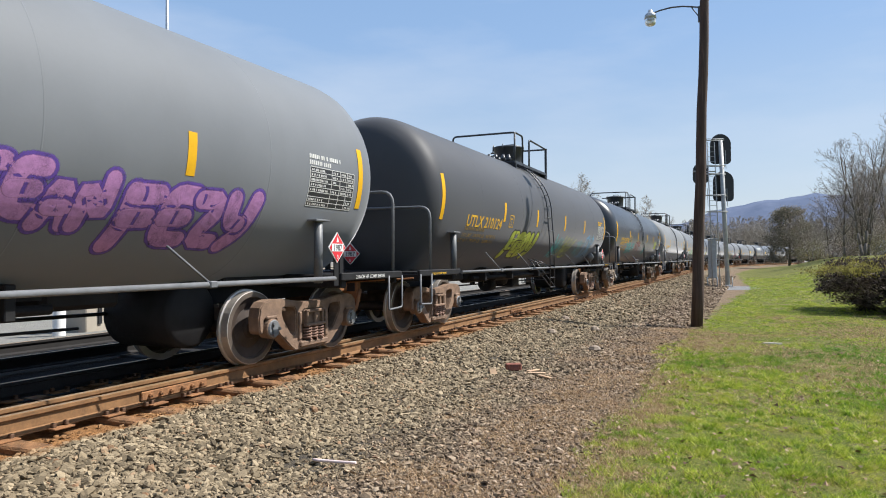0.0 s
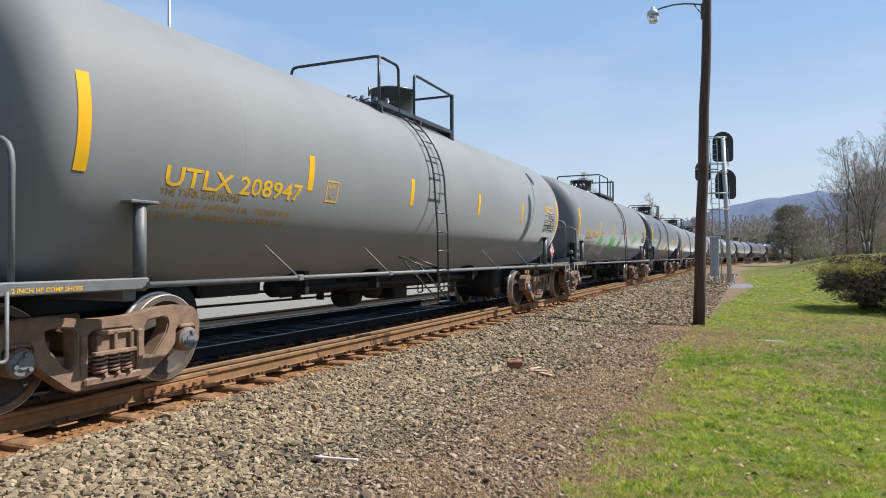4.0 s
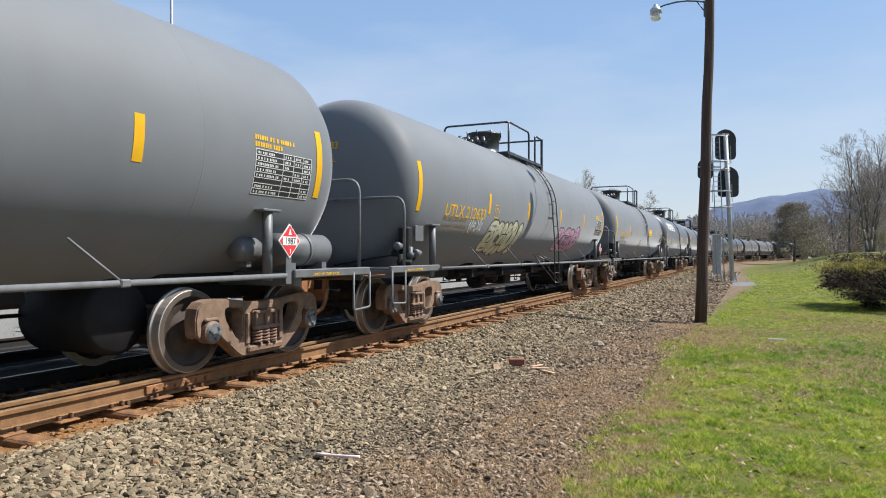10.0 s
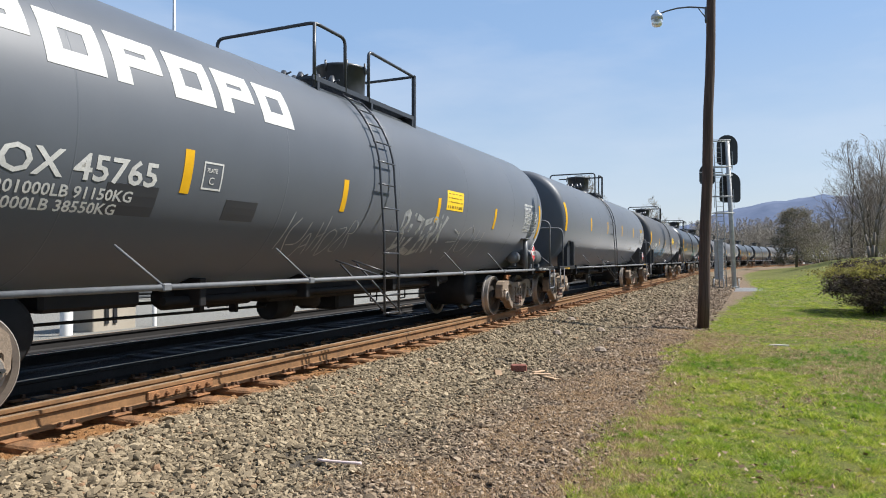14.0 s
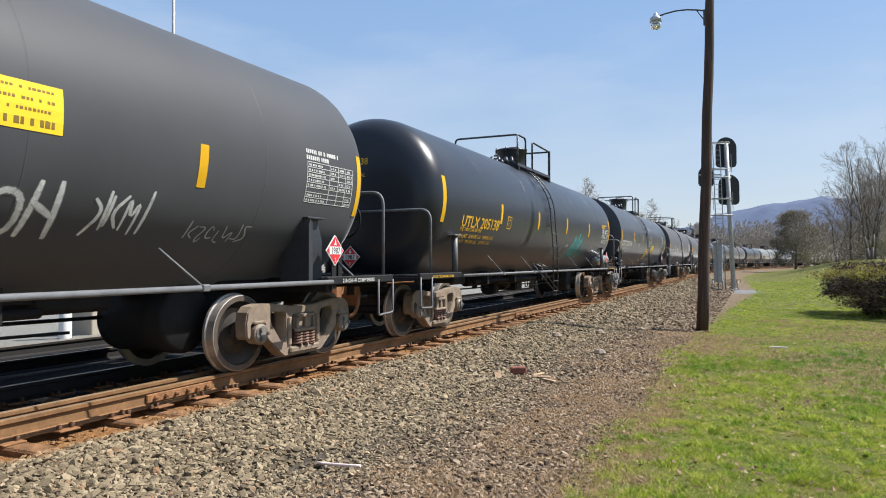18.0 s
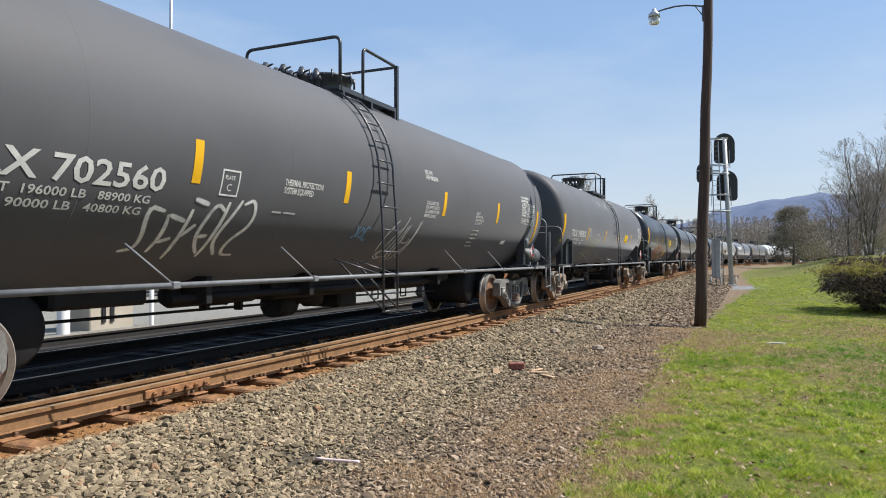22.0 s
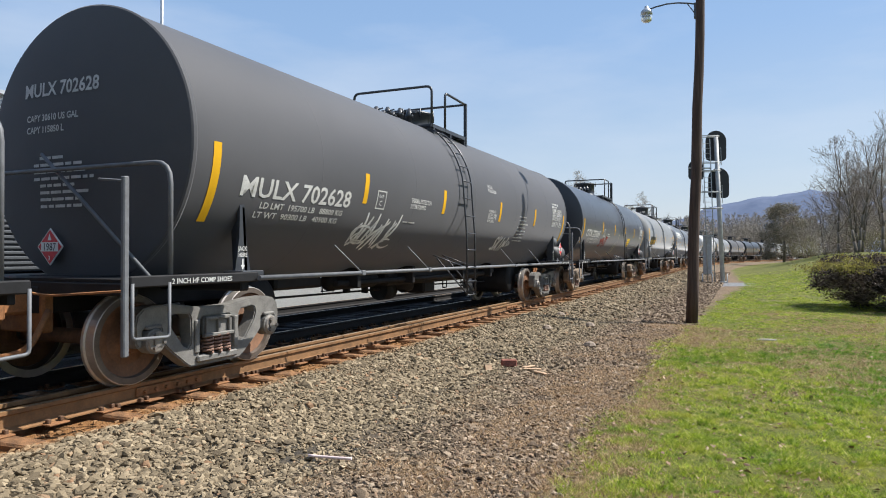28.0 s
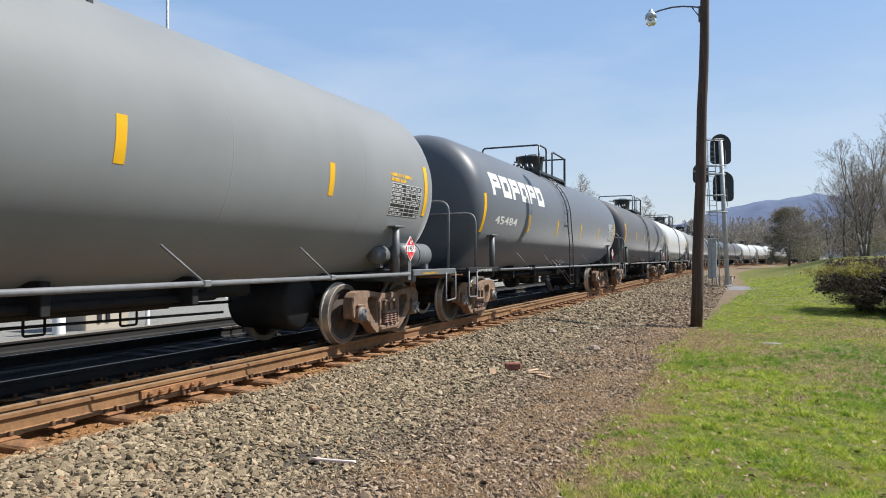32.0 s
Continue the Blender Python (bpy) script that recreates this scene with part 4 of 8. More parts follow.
def make_trees():
    kinds = []
    for seed, h, st in ((3, 15, 2), (8, 13, 3), (21, 16, 1), (34, 11, 2)):
        t, v, f = tree_meshes("bare_tree", seed, h, st)
        kinds.append((t, raw("bare_crown", v, f, TWIG), v))
    rnd = random.Random(9)

    def put(kind, x, y, k, label, name="bare_tree"):
        t, c, tips = kinds[kind]
        root = new(name)
        root.matrix_basis = pose(x, y, float(ground_z(x, y)) - 0.05, 0, 0, rnd.uniform(0, 360)) @ Matrix.Scale(k, 4)
        tagged(root, label, "tree", "bare trees beside the lawn")
        part("trunk", t, None, root)
        part("crown", c, None, root)
        if name == "budding_tree":
            g = np.random.default_rng(kind)
            lv, lf = leaf_cloud(g, 3000, 0.07, lambda r, m: tips[r.integers(0, len(tips), m)] + r.normal(size=(m, 3)) * 0.15)
            part("blossom", raw("blossom", lv, lf, BUDS), None, root, "pale young buds")
    lab = "tall bare grey-brown tree at the lawn's edge"
    for kind, x, y, k in ((2, 10.4, 92, 0.88), (0, 11.4, 86, 0.96), (1, 12.6, 92, 1.05), (2, 13.8, 87, 0.98), (3, 9.8, 101, 0.95), (1, 12.6, 104, 0.95), (0, 15.5, 95, 1.0), (3, 14.8, 108, 1.1),
                          (2, 18, 90, 1.0), (1, 21, 86, 1.0), (0, 24, 96, 1.0), (3, 8.2, 112, 0.72), (3, 28, 90, 1.0)):
        put(kind, x, y, k, lab)
    lab = "bare tree behind the train"
    for kind, x, y, k in ((2, -14.5, 150, 0.66), (0, -11.5, 160, 0.66)):
        put(kind, x, y, k, lab)
    lab = "pale budding tree behind the train"
    for kind, x, y, k in ((1, -22.6, 98, 1.06), (3, -24.5, 102, 1.2), (3, -20.6, 131, 1.22), (3, -17.6, 160, 1.12)):
        put(kind, x, y, k, lab, "budding_tree")
    # far woods, one mass
    far = [tree_meshes("far_tree", seed, h, 1, (2, 2, 2), 0.035, True)[1:] for seed, h in ((51, 12), (52, 14), (53, 11), (54, 13))]
    vs, fs, n = [], [], 0
    for i in range(250):
        v, f = far[rnd.randrange(4)]
        if i < 150:
            x, y = rnd.uniform(-60, 48), rnd.uniform(235, 320)
            if abs(float(track_coords(x, y)[1]) + 0.7) < 7:
                continue
        elif i < 225:
            x, y = rnd.uniform(10, 40), rnd.uniform(112, 180)
        else:
            x, y = rnd.uniform(-120, -70), rnd.uniform(150, 300)
        k, a = rnd.uniform(0.95, 1.4) * (0.5 if i >= 150 else 1.0), rnd.uniform(0, math.tau)
        c, s_ = math.cos(a), math.sin(a)
        w = np.stack([c * v[:, 0] - s_ * v[:, 1], s_ * v[:, 0] + c * v[:, 1], v[:, 2]], 1) * k + (x, y, float(ground_z(x, y)))
        vs.append(w)
        fs.append(f + n)
        n += len(v)
    tagged(new("far_woods", raw("far_woods", np.concatenate(vs), np.concatenate(fs), plain("far_twigs", (0.30, 0.265, 0.22), 0.9, 0, 0.3, 0.05))), "grey-brown leafless woods beyond the bend", "woods", kind="stuff")


make_trees()


def make_shrubs():
    rng = np.random.default_rng(3)
    # the clipped shrub on the lawn
    root = new("clipped_shrub")
    root.matrix_basis = pose(6.1, 25.9, float(ground_z(6.1, 25.9)))
    tagged(root, "broad clipped shrub, brown twigs under a yellow-green top", "shrub")

    def dome(rng, n, lo=0.0, hi=1.0, k=1.0):
        """Places in the outer shell of the shrub: undercut at the foot, broad above, clipped nearly flat on top."""
        t = rng.uniform(0, math.tau, n)
        u = rng.uniform(lo, hi, n)
        top = rng.random(n) < 0.42 * (hi > 0.9)
        rr = np.interp(u, [0, 0.2, 0.45, 0.7, 0.9, 1], [0.74, 0.82, 0.94, 1.0, 0.97, 0.84])
        r = np.where(top, np.sqrt(rng.random(n)), rng.uniform(0.84, 1.03, n)) * k * (1 + 0.08 * np.sin(5 * t + 2 * u) + 0.08 * np.sin(13 * t + 9 * u) + 0.04 * np.sin(29 * t - 17 * u))
        z = np.where(top, rng.uniform(0.93, 1.02, n), u) * 1.72
        x, y = 4.1 * rr * np.cos(t) * r, 2.7 * rr * np.sin(t) * r
        lump = 0.09 * np.sin(2.1 * x + 1.3 * y) + 0.07 * np.sin(4.7 * x - 3.1 * y)
        return np.stack([x, y, z * (1 + 0.035 * x) + lump * (z > 0.9)], 1)
    def clumps(rng, n, m, lo, hi, k, spread):
        """The same shell gathered into m tufts."""
        mid = dome(rng, m, lo, hi, k)
        return mid[rng.integers(0, m, n)] + rng.normal(size=(n, 3)) * spread
    # solid core whose near-black colour stands in for shade in the hollow
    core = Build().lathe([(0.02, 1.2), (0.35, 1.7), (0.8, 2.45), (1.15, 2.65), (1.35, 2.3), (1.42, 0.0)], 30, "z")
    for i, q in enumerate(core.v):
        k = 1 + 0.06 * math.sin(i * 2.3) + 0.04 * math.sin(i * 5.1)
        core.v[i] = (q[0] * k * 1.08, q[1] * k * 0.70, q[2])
    part("inner_mass", core, plain("shaded_shrub_hollow", (0.018, 0.014, 0.011), 1.0, 0, 0.6, 6, 0.8), root)
    n = 6500
    p = dome(rng, n, 0.08, 0.9)
    d = p - np.array([0, 0, 0.0])
    d /= np.linalg.norm(d, axis=1)[:, None]
    p = p + d * np.minimum(rng.exponential(0.04, (n, 1)), 0.09)
    d += rng.normal(0, 0.35, (n, 3))
    a = p - d * rng.uniform(0.12, 0.32, (n, 1))
    side = np.cross(d, rng.normal(size=(n, 3)))
    side *= 0.008 / np.linalg.norm(side, axis=1)[:, None]
    part("twig_mass", raw("shrub_twigs", np.stack([a - side, a + side, p], 1).reshape(-1, 3), np.arange(3 * n).reshape(-1, 3), leafy("shrub_twig", ((0.0, (0.05, 0.035, 0.03)), (0.6, (0.17, 0.128, 0.105)), (1.0, (0.42, 0.35, 0.30))), 0.2, 0.9)), None, root)
    # purple-brown leaves, their colour darkened for the shade below the top
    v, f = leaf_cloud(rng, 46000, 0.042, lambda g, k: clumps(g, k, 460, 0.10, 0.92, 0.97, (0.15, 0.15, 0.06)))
    part("inner_leaves", raw("shrub_inner", v, f, leafy("shaded_purple_brown_leaves", ((0.0, (0.022, 0.017, 0.014)), (0.6, (0.075, 0.056, 0.046)), (0.9, (0.19, 0.155, 0.13)), (1.0, (0.15, 0.14, 0.05))), 0.3, 0.8)), None, root)
    v, f = leaf_cloud(rng, 26000, 0.034, lambda g, k: clumps(g, k, 330, 0.86, 1.0, 1.0, (0.13, 0.13, 0.06)))
    part("top_leaves", raw("shrub_top", v, f, leafy("yellow_green_leaves", ((0.0, (0.13, 0.105, 0.045)), (0.5, (0.25, 0.225, 0.06)), (1.0, (0.40, 0.37, 0.09))), 0.4, 0.7)), None, root)
    for i in range(9):
        t, b = math.tau * i / 9, Build()
        b.tube([(1.2 * math.cos(t), 0.7 * math.sin(t), -0.05), (2.4 * math.cos(t), 1.4 * math.sin(t), 0.7), (3.2 * math.cos(t), 1.9 * math.sin(t), 1.2)], 0.04, 6, 0, False, 0.4)
        part("stem", b, BARK, root)
    # the evergreen before the bend
    root = new("evergreen_tree")
    root.matrix_basis = pose(6.1, 124, float(ground_z(6.1, 124)) - 0.05)
    tagged(root, "dark dense evergreen tree beside the track", "tree")
    b = Build().tube([(0, 0, 0), (0.1, 0, 3), (0, 0.1, 7)], 0.22, 8, 0, False, 0.4)
    for i in range(26):
        t, z = i * 2.4, 1.6 + i * 0.24
        r = 3.6 * (1 - (z / 10.5) ** 2)
        b.tube([(0, 0, z), (r * 0.5 * math.cos(t), r * 0.5 * math.sin(t), z + 0.5), (r * math.cos(t), r * math.sin(t), z + 0.7)], 0.06, 5, 0, False, 0.3)
    part("trunk", b, BARK, root)

    def sprays(g, k):
        m = 150
        z = 0.9 + 8.6 * g.random(m)
        t = g.uniform(0, math.tau, m)
        r = 3.3 * np.sqrt(np.clip(1 - ((z - 3.6) / 6.2) ** 2, 0.02, 1)) * g.uniform(0.25, 1.05, m) ** 0.6
        mid = np.stack([r * np.cos(t), r * np.sin(t), z], 1)[g.integers(0, m, k)]
        return mid + g.normal(size=(k, 3)) * (0.5, 0.5, 0.26)
    v, f = leaf_cloud(rng, 21000, 0.10, sprays)
    part("crown", raw("evergreen_crown", v, f, NEEDLE), None, root)
    # undergrowth at the foot of the trees
    for x, y, w, h, mat in ((11, 96, 3.5, 2.0, TWIG), (14, 92, 4.0, 2.4, SHRUB_LEAF), (9.5, 116, 3, 2.6, SHRUB_LEAF), (18, 88, 4, 2.6, TWIG), (22, 84, 4, 2.8, SHRUB_LEAF), (12.5, 106, 4, 3.4, TWIG), (17, 98, 5, 3.6, TWIG)):
        root = new("wild_shrub")
        root.matrix_basis = pose(x, y, float(ground_z(x, y)))
        tagged(root, "wild undergrowth shrub at the wood's edge", "shrub", "undergrowth")
        v, f = leaf_cloud(rng, 5200, 0.06 if mat is SHRUB_LEAF else 0.07, lambda g, k: g.normal(size=(k, 3)) * (w * 0.42, w * 0.42, h * 0.3) + (0, 0, h * 0.45))
        v[:, 2] = np.maximum(v[:, 2], 0.02)
        part("leaves", raw("wild_shrub", v, f, mat), None, root)
        for i in range(7):
            b = Build()
            b.tube([(0, 0, -0.05), (w * 0.4 * math.cos(i), w * 0.4 * math.sin(i * 1.7), h * 0.8)], 0.03, 5, 0, False, 0.4)
            part("stem", b, BARK, root)


make_shrubs()


def make_ridge():
    """The long wooded mountain on the skyline."""
    m = material("hazy_wooded_slope", 1.0, 0, 0.0)
    n = Nodes(m)
    # haze of the distance is painted into the slope as blue-grey
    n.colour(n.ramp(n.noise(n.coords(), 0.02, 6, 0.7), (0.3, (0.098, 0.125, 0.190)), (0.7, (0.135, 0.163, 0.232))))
    v, f = [], []
    turns = np.linspace(-60, 70, 160)
    rows_ = ((2050, 0.0), (2250, 0.55), (2420, 0.9), (2500, 1.0), (2800, 0.6), (3300, 0.0))
    for t in turns:
        h = np.interp(t, [-60, -30, -12, -4.8, -2, 0, 2.2, 4.5, 9, 20, 40, 70], [40, 55, 72, 122, 166, 184, 198, 205, 207, 200, 150, 90])
        h += 4 * math.sin(t * 1.7) + 2.5 * math.sin(t * 4.3 + 1)
        a = radians(t)
        for d, k in rows_:
            v.append((d * math.sin(a), d * math.cos(a), h * k + 2.5 * math.sin(t * 9 + d) * (0.2 < k)))
    k = len(rows_)
    for i in range(len(turns) - 1):
        for j in range(k - 1):
            f.append((i * k + j, i * k + j + 1, (i + 1) * k + j + 1, (i + 1) * k + j))
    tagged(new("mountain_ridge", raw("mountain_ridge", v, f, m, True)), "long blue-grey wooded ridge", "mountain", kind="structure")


make_ridge()

# ---- beyond the track ----
CORRUGATED = plain("pale_corrugated_sheet", (0.62, 0.64, 0.65), 0.4, 0.3, 0.1, 1.5)
BLUE = plain("blue_sign_panel", (0.03, 0.15, 0.36), 0.5, 0, 0.15, 1.0)
LOUVRE = plain("dark_louvre", (0.05, 0.055, 0.06), 0.6, 0, 0.3, 3)
CREAM = plain("cream_wall", (0.36, 0.32, 0.26), 0.85, 0, 0.12, 2)


def make_shed():
    root = new("metal_shed")
    root.matrix_basis = pose(-23.4, 2.6, -0.8625) @ Matrix.Scale(1.3, 4)
    tagged(root, "pale corrugated metal shed with a blue sign band", "building")
    body = Build().box(-10, 0, -16, 15.1, 2.7, 5.9)
    part("wall", body, CORRUGATED, root)
    part("wall", Build().box(-10, -0.004, -16, 15.1, 0, 2.7), BLACK_SHEET, root, "black lower wall behind the louvres")
    part("corner_column", Build().box(-0.12, 0.24, 15.1, 15.46, 0, 5.9, 0, 0.02), SIGN_WHITE, root, "white square corner column")
    rib = mesh_of("rib", Build().box(0, 0.05, -16, 15.1, -0.05, 0.05, 0, 0.02), CORRUGATED)
    for i in range(15):
        part("siding_rib", rib, None, root, at=pose(0.002, 0, 4.2 + 0.115 * i))
    part("roof", Build().prism([(-10.3, 5.9), (0.25, 5.9), (0.25, 6.0), (-5, 6.7), (-10.3, 6.0)], -16.2, 15.3, 0, "y"), STEEL, root)
    sign = part("sign_band", Build().box(0.004, 0.10, -16, 15.0, 2.75, 3.75), BLUE, root, "blue sign band")
    part("sign_stripe", Build().box(0.004, 0.11, -16, 15.0, 3.78, 3.9), SIGN_WHITE, root, "white stripe")
    part("sign_stripe", Build().box(0.004, 0.11, -16, 15.0, 3.93, 4.05), SIGN_RED, root, "red stripe")
    for i in range(18):
        y = -13 + i * 1.5
        part("letter_bar", Build().box(0.10, 0.115, y, y + 0.42 + 0.2 * (i % 3 == 0), 3.0, 3.5), SIGN_WHITE, sign)
    lou = mesh_of("louvre", Build().box(0.0, 0.07, -16, 15.05, -0.04, 0.04, 0, 0.015), LOUVRE)
    for i in range(1, 17):
        part("louvre", lou, None, root, at=pose(0.003, 0, 0.33 + 0.14 * i))


make_shed()


def make_lot():
    # a cream cabinet and white posts close behind the second track
    hut = new("utility_cabinet")
    hut.matrix_basis = pose(-13.2, 10.35, -0.33)
    tagged(hut, "cream painted utility cabinet on the paved lot", "cabinet")
    part("body", Build().box(-0.8, 0, 0, 1.15, 0, 1.25, 0, 0.02), CREAM, hut)
    part("lid", Build().box(-0.86, 0.06, -0.06, 1.21, 1.25, 1.32, 0, 0.015), CREAM, hut)
    for k in (0.3, 0.52):
        part("vent", Build().box(0.003, 0.03, k, k + 0.09, 0.2, 0.55), BLACK_SHEET, hut)
    tagged(part("bollard", Build().lathe([(0, 0.125), (1.1, 0.125), (1.18, 0.09), (1.21, 0.0)], 16, "z"), SIGN_WHITE, None, at=pose(-13.1, 9.65, -0.33)), "thick white painted steel bollard on the lot", "bollard")
    tagged(part("bollard", Build().lathe([(0, 0.055), (1.15, 0.055), (1.2, 0.0)], 12, "z"), SIGN_WHITE, None, at=pose(-13.0, 11.85, -0.33)), "slim white painted steel bollard on the lot", "bollard")
    w = Build().box(-34, -33.7, -30, 60, -0.4, 0.55, 0, 0.02)
    w.box(-34.06, -33.64, -30, 60, 0.55, 0.63, 0, 0.015)
    tagged(part("boundary_wall", w, CREAM), "low cream boundary wall across the lot", "wall", kind="structure")
    hall = new("low_hall")
    hall.matrix_basis = pose(-40, 20, -0.36)
    tagged(hall, "long low grey hall beyond the lot", "building")
    part("wall", Build().box(-9, 0, -34, 60, 0, 3.4, 0, 0.02), plain("grey_render", (0.24, 0.235, 0.22), 0.9, 0, 0.15, 1.0), hall)
    part("roof", Build().prism([(-9.4, 3.4), (0.4, 3.4), (0.4, 3.55), (-4.5, 4.0), (-9.4, 3.55)], -34.3, 60.3, 0, "y"), GEAR_GREY, hall)
    for i in range(14):
        w = part("window", Build().box(0.002, 0.03, -30 + i * 6.2, -28.2 + i * 6.2, 1.1, 2.3), BLACK_SHEET, hall)
        part("window_frame", Build().box(0.03, 0.06, -30.06 + i * 6.2, -28.14 + i * 6.2, 1.04, 1.12, 0, 0.01), SIGN_WHITE, w)
    post = mesh_of("bollard", Build().lathe([(0.0, 0.085), (0.9, 0.085), (0.97, 0.06), (1.0, 0.0)], 14, "z"), SIGN_WHITE)
    for i in range(10):
        x, y = -19.4, 21.6 + i * 3.6
        tagged(part("bollard", post, None, None, at=pose(x, y, float(ground_z(x, y)))), "white painted steel bollard on the paved lot", "bollard", "bollards along the lot")
    root = new("lamp_mast")
    root.matrix_basis = pose(-21.7, 20.7, -0.36)
    tagged(root, "slim pale steel lighting mast behind the train", "pole")
    part("lower_shaft", Build().lathe([(0, 0.11), (9.9, 0.085), (9.9, 0.15), (9.95, 0.15), (9.95, 0.07)], 14, "z"), STEEL, root)
    part("upper_shaft", Build().lathe([(9.95, 0.07), (14.5, 0.055), (14.5, 0)], 12, "z"), STEEL, root)
    part("junction_box", Build().box(0.08, 0.26, -0.1, 0.1, 8.6, 9.2, 0, 0.02), STEEL, root)


make_lot()


def make_debris():
    def lay(name, b, mat, x, y, up, label, cat, rz=0.0, rx=0.0):
        ob = part(name, b, mat)
        ob.matrix_basis = pose(x, y, float(ground_z(x, y)) + up, rx, 0, rz)
        return tagged(ob, label, cat)
    stick = Build()
    pts = [(-0.19 + 0.0475 * i, 0.012 * math.sin(i * 0.5), 0.012 - 0.004 * i * (8 - i) / 8 + 0.01) for i in range(9)]
    stick.tube(pts, 0.0125, 8)
    lay("bent_rod", stick, plain("chalky_pink_white_paint", (0.66, 0.53, 0.50), 0.8, 0, 0.25, 14), -3.11, 4.74, 0.03, "bent chalky pink-white rod on gravel", "rod", 12)
    brick = plain("broken_red_brick", (0.21, 0.075, 0.05), 0.9, 0, 0.4, 12, 0.6)
    lay("brick_fragment", Build().box(-0.12, 0.12, -0.06, 0.06, 0, 0.11, 0, 0.015), brick, -3.26, 9.85, 0.0, "broken dark red brick on the gravel", "brick", 25)
    tan = plain("tan_broken_wood", (0.42, 0.28, 0.17), 0.8, 0, 0.3, 12)
    lay("stone_chip", Build().prism([(-0.07, 0), (0.06, 0), (0.05, 0.05), (-0.02, 0.09)], -0.05, 0.05), tan, -3.42, 9.36, 0.0, "small tan broken stone on the gravel", "stone", 40)
    for i, (x, y, a) in enumerate(((-2.85, 9.7, 20), (-2.68, 9.52, -35), (-2.95, 9.85, 70))):
        lay("wood_chip", Build().box(-0.13, 0.13, -0.03, 0.03, 0.0, 0.02, 0, 0.006), tan, x, y, 0.02, "splintered tan wood on the gravel", "wood", a)
    slab = plain("pale_flat_stone", (0.30, 0.28, 0.25), 0.9, 0, 0.2, 8)
    lay("flat_stone", Build().prism([(-0.2, -0.05), (0.1, -0.07), (0.2, 0.02), (0.0, 0.08), (-0.18, 0.05)], 0, 0.03, 0, "z"), slab, 0.44, 15.43, 0.01, "pale flat stone in the lawn", "stone", 20)
    for x, y in ((-3.9, 14.4), (-3.3, 16.0), (-4.3, 17.2), (-2.6, 12.6)):
        lay("rock", Build().lathe([(0, 0.09), (0.05, 0.12), (0.10, 0.08), (0.13, 0.0)], 7, "z", (0, 0, 0), 0, False), CAST_GREY, x, y, -0.01, "loose fist-sized rock on the verge", "rock", x * 90)


make_debris()


# ---- tank wagons ----
PITCH = 17.7387       # length over couplers
TRUCK = 6.846         # truck centre from the wagon's middle
BASE = 0.889          # half wheelbase
R, ZC = 1.50, 2.48    # jacket radius and height of its axis
WHEEL_R = 0.457


HEAD_SHAPE = {
    "flat": ([0, 0.35, 0.7, 0.93, 1.0], [7.74, 7.73, 7.70, 7.66, 7.64]),
    "round": ([0, 0.25, 0.5, 0.7, 0.82, 0.90, 0.955, 0.987, 1], [7.83, 7.82, 7.79, 7.74, 7.68, 7.60, 7.50, 7.37, 7.17]),
    "knuckle": ([0, 0.4, 0.7, 0.87, 0.93, 0.97, 0.992, 1], [7.72, 7.71, 7.68, 7.63, 7.59, 7.53, 7.45, 7.36])}


REAR = {"round": 0.44, "knuckle": 0.15, "flat": 0.15}   # the rear end stands out further


def plain_tank(style):
    """Shell with domed ends."""
    half = [(a, r * R) for r, a in zip(*HEAD_SHAPE[style])][::-1]
    prof = [(-a, r) for a, r in half[::-1]] + [(-2.5, R), (2.5, R)] + [(a + REAR[style], r) for a, r in half]
    return mesh_of(style + "_tank", Build().lathe(prof, 80, "y", (0, 0, ZC)), PAINT["grey"])


def flat_tank():
    """Shell with nearly flat ends and a raised rim."""
    half = [(7.56, R), (7.585, R + 0.012), (7.625, R + 0.012), (7.64, R - 0.005), (7.66, R * 0.93), (7.70, R * 0.7), (7.73, R * 0.35), (7.74, 0.0)]
    prof = [(-a, r) for a, r in half[::-1]] + [(a + REAR["flat"], r) for a, r in half]
    b = Build()
    for lo, hi, soft in ((0, 5, True), (4, 8, False), (8, 12, False), (11, 16, True)):
        b.lathe(prof[lo:hi], 80, "y", (0, 0, ZC), 0, soft)
    b.lathe([(-7.56, R), (-2.5, R), (2.5, R), (7.56 + REAR["flat"], R)], 80, "y", (0, 0, ZC))
    return mesh_of("flat_tank", b, PAINT["grey"])


TANKS = {"round": plain_tank("round"), "knuckle": plain_tank("knuckle"), "flat": flat_tank()}


SEAM = mesh_of("weld_seam", Build().lathe([(-0.012, R - 0.002), (-0.006, R + 0.0015), (0.006, R + 0.0015), (0.012, R - 0.002)], 80, "y", (0, 0, ZC)), PAINT["grey"])
SCUFF = plain("pale_scuff", (0.42, 0.43, 0.43), 0.7, 0, 0.4, 20)


_style = ["round"]


def skin(y, deg, lift=0.003):
    """A place on the tank's near side: y along it, deg above its middle."""
    a = radians(deg)
    frac, along = HEAD_SHAPE[_style[0]]
    r = R * float(np.interp(-y if y < 0 else y - REAR[_style[0]], along[::-1], frac[::-1])) + lift
    return (r * math.cos(a), y, ZC + r * math.sin(a))


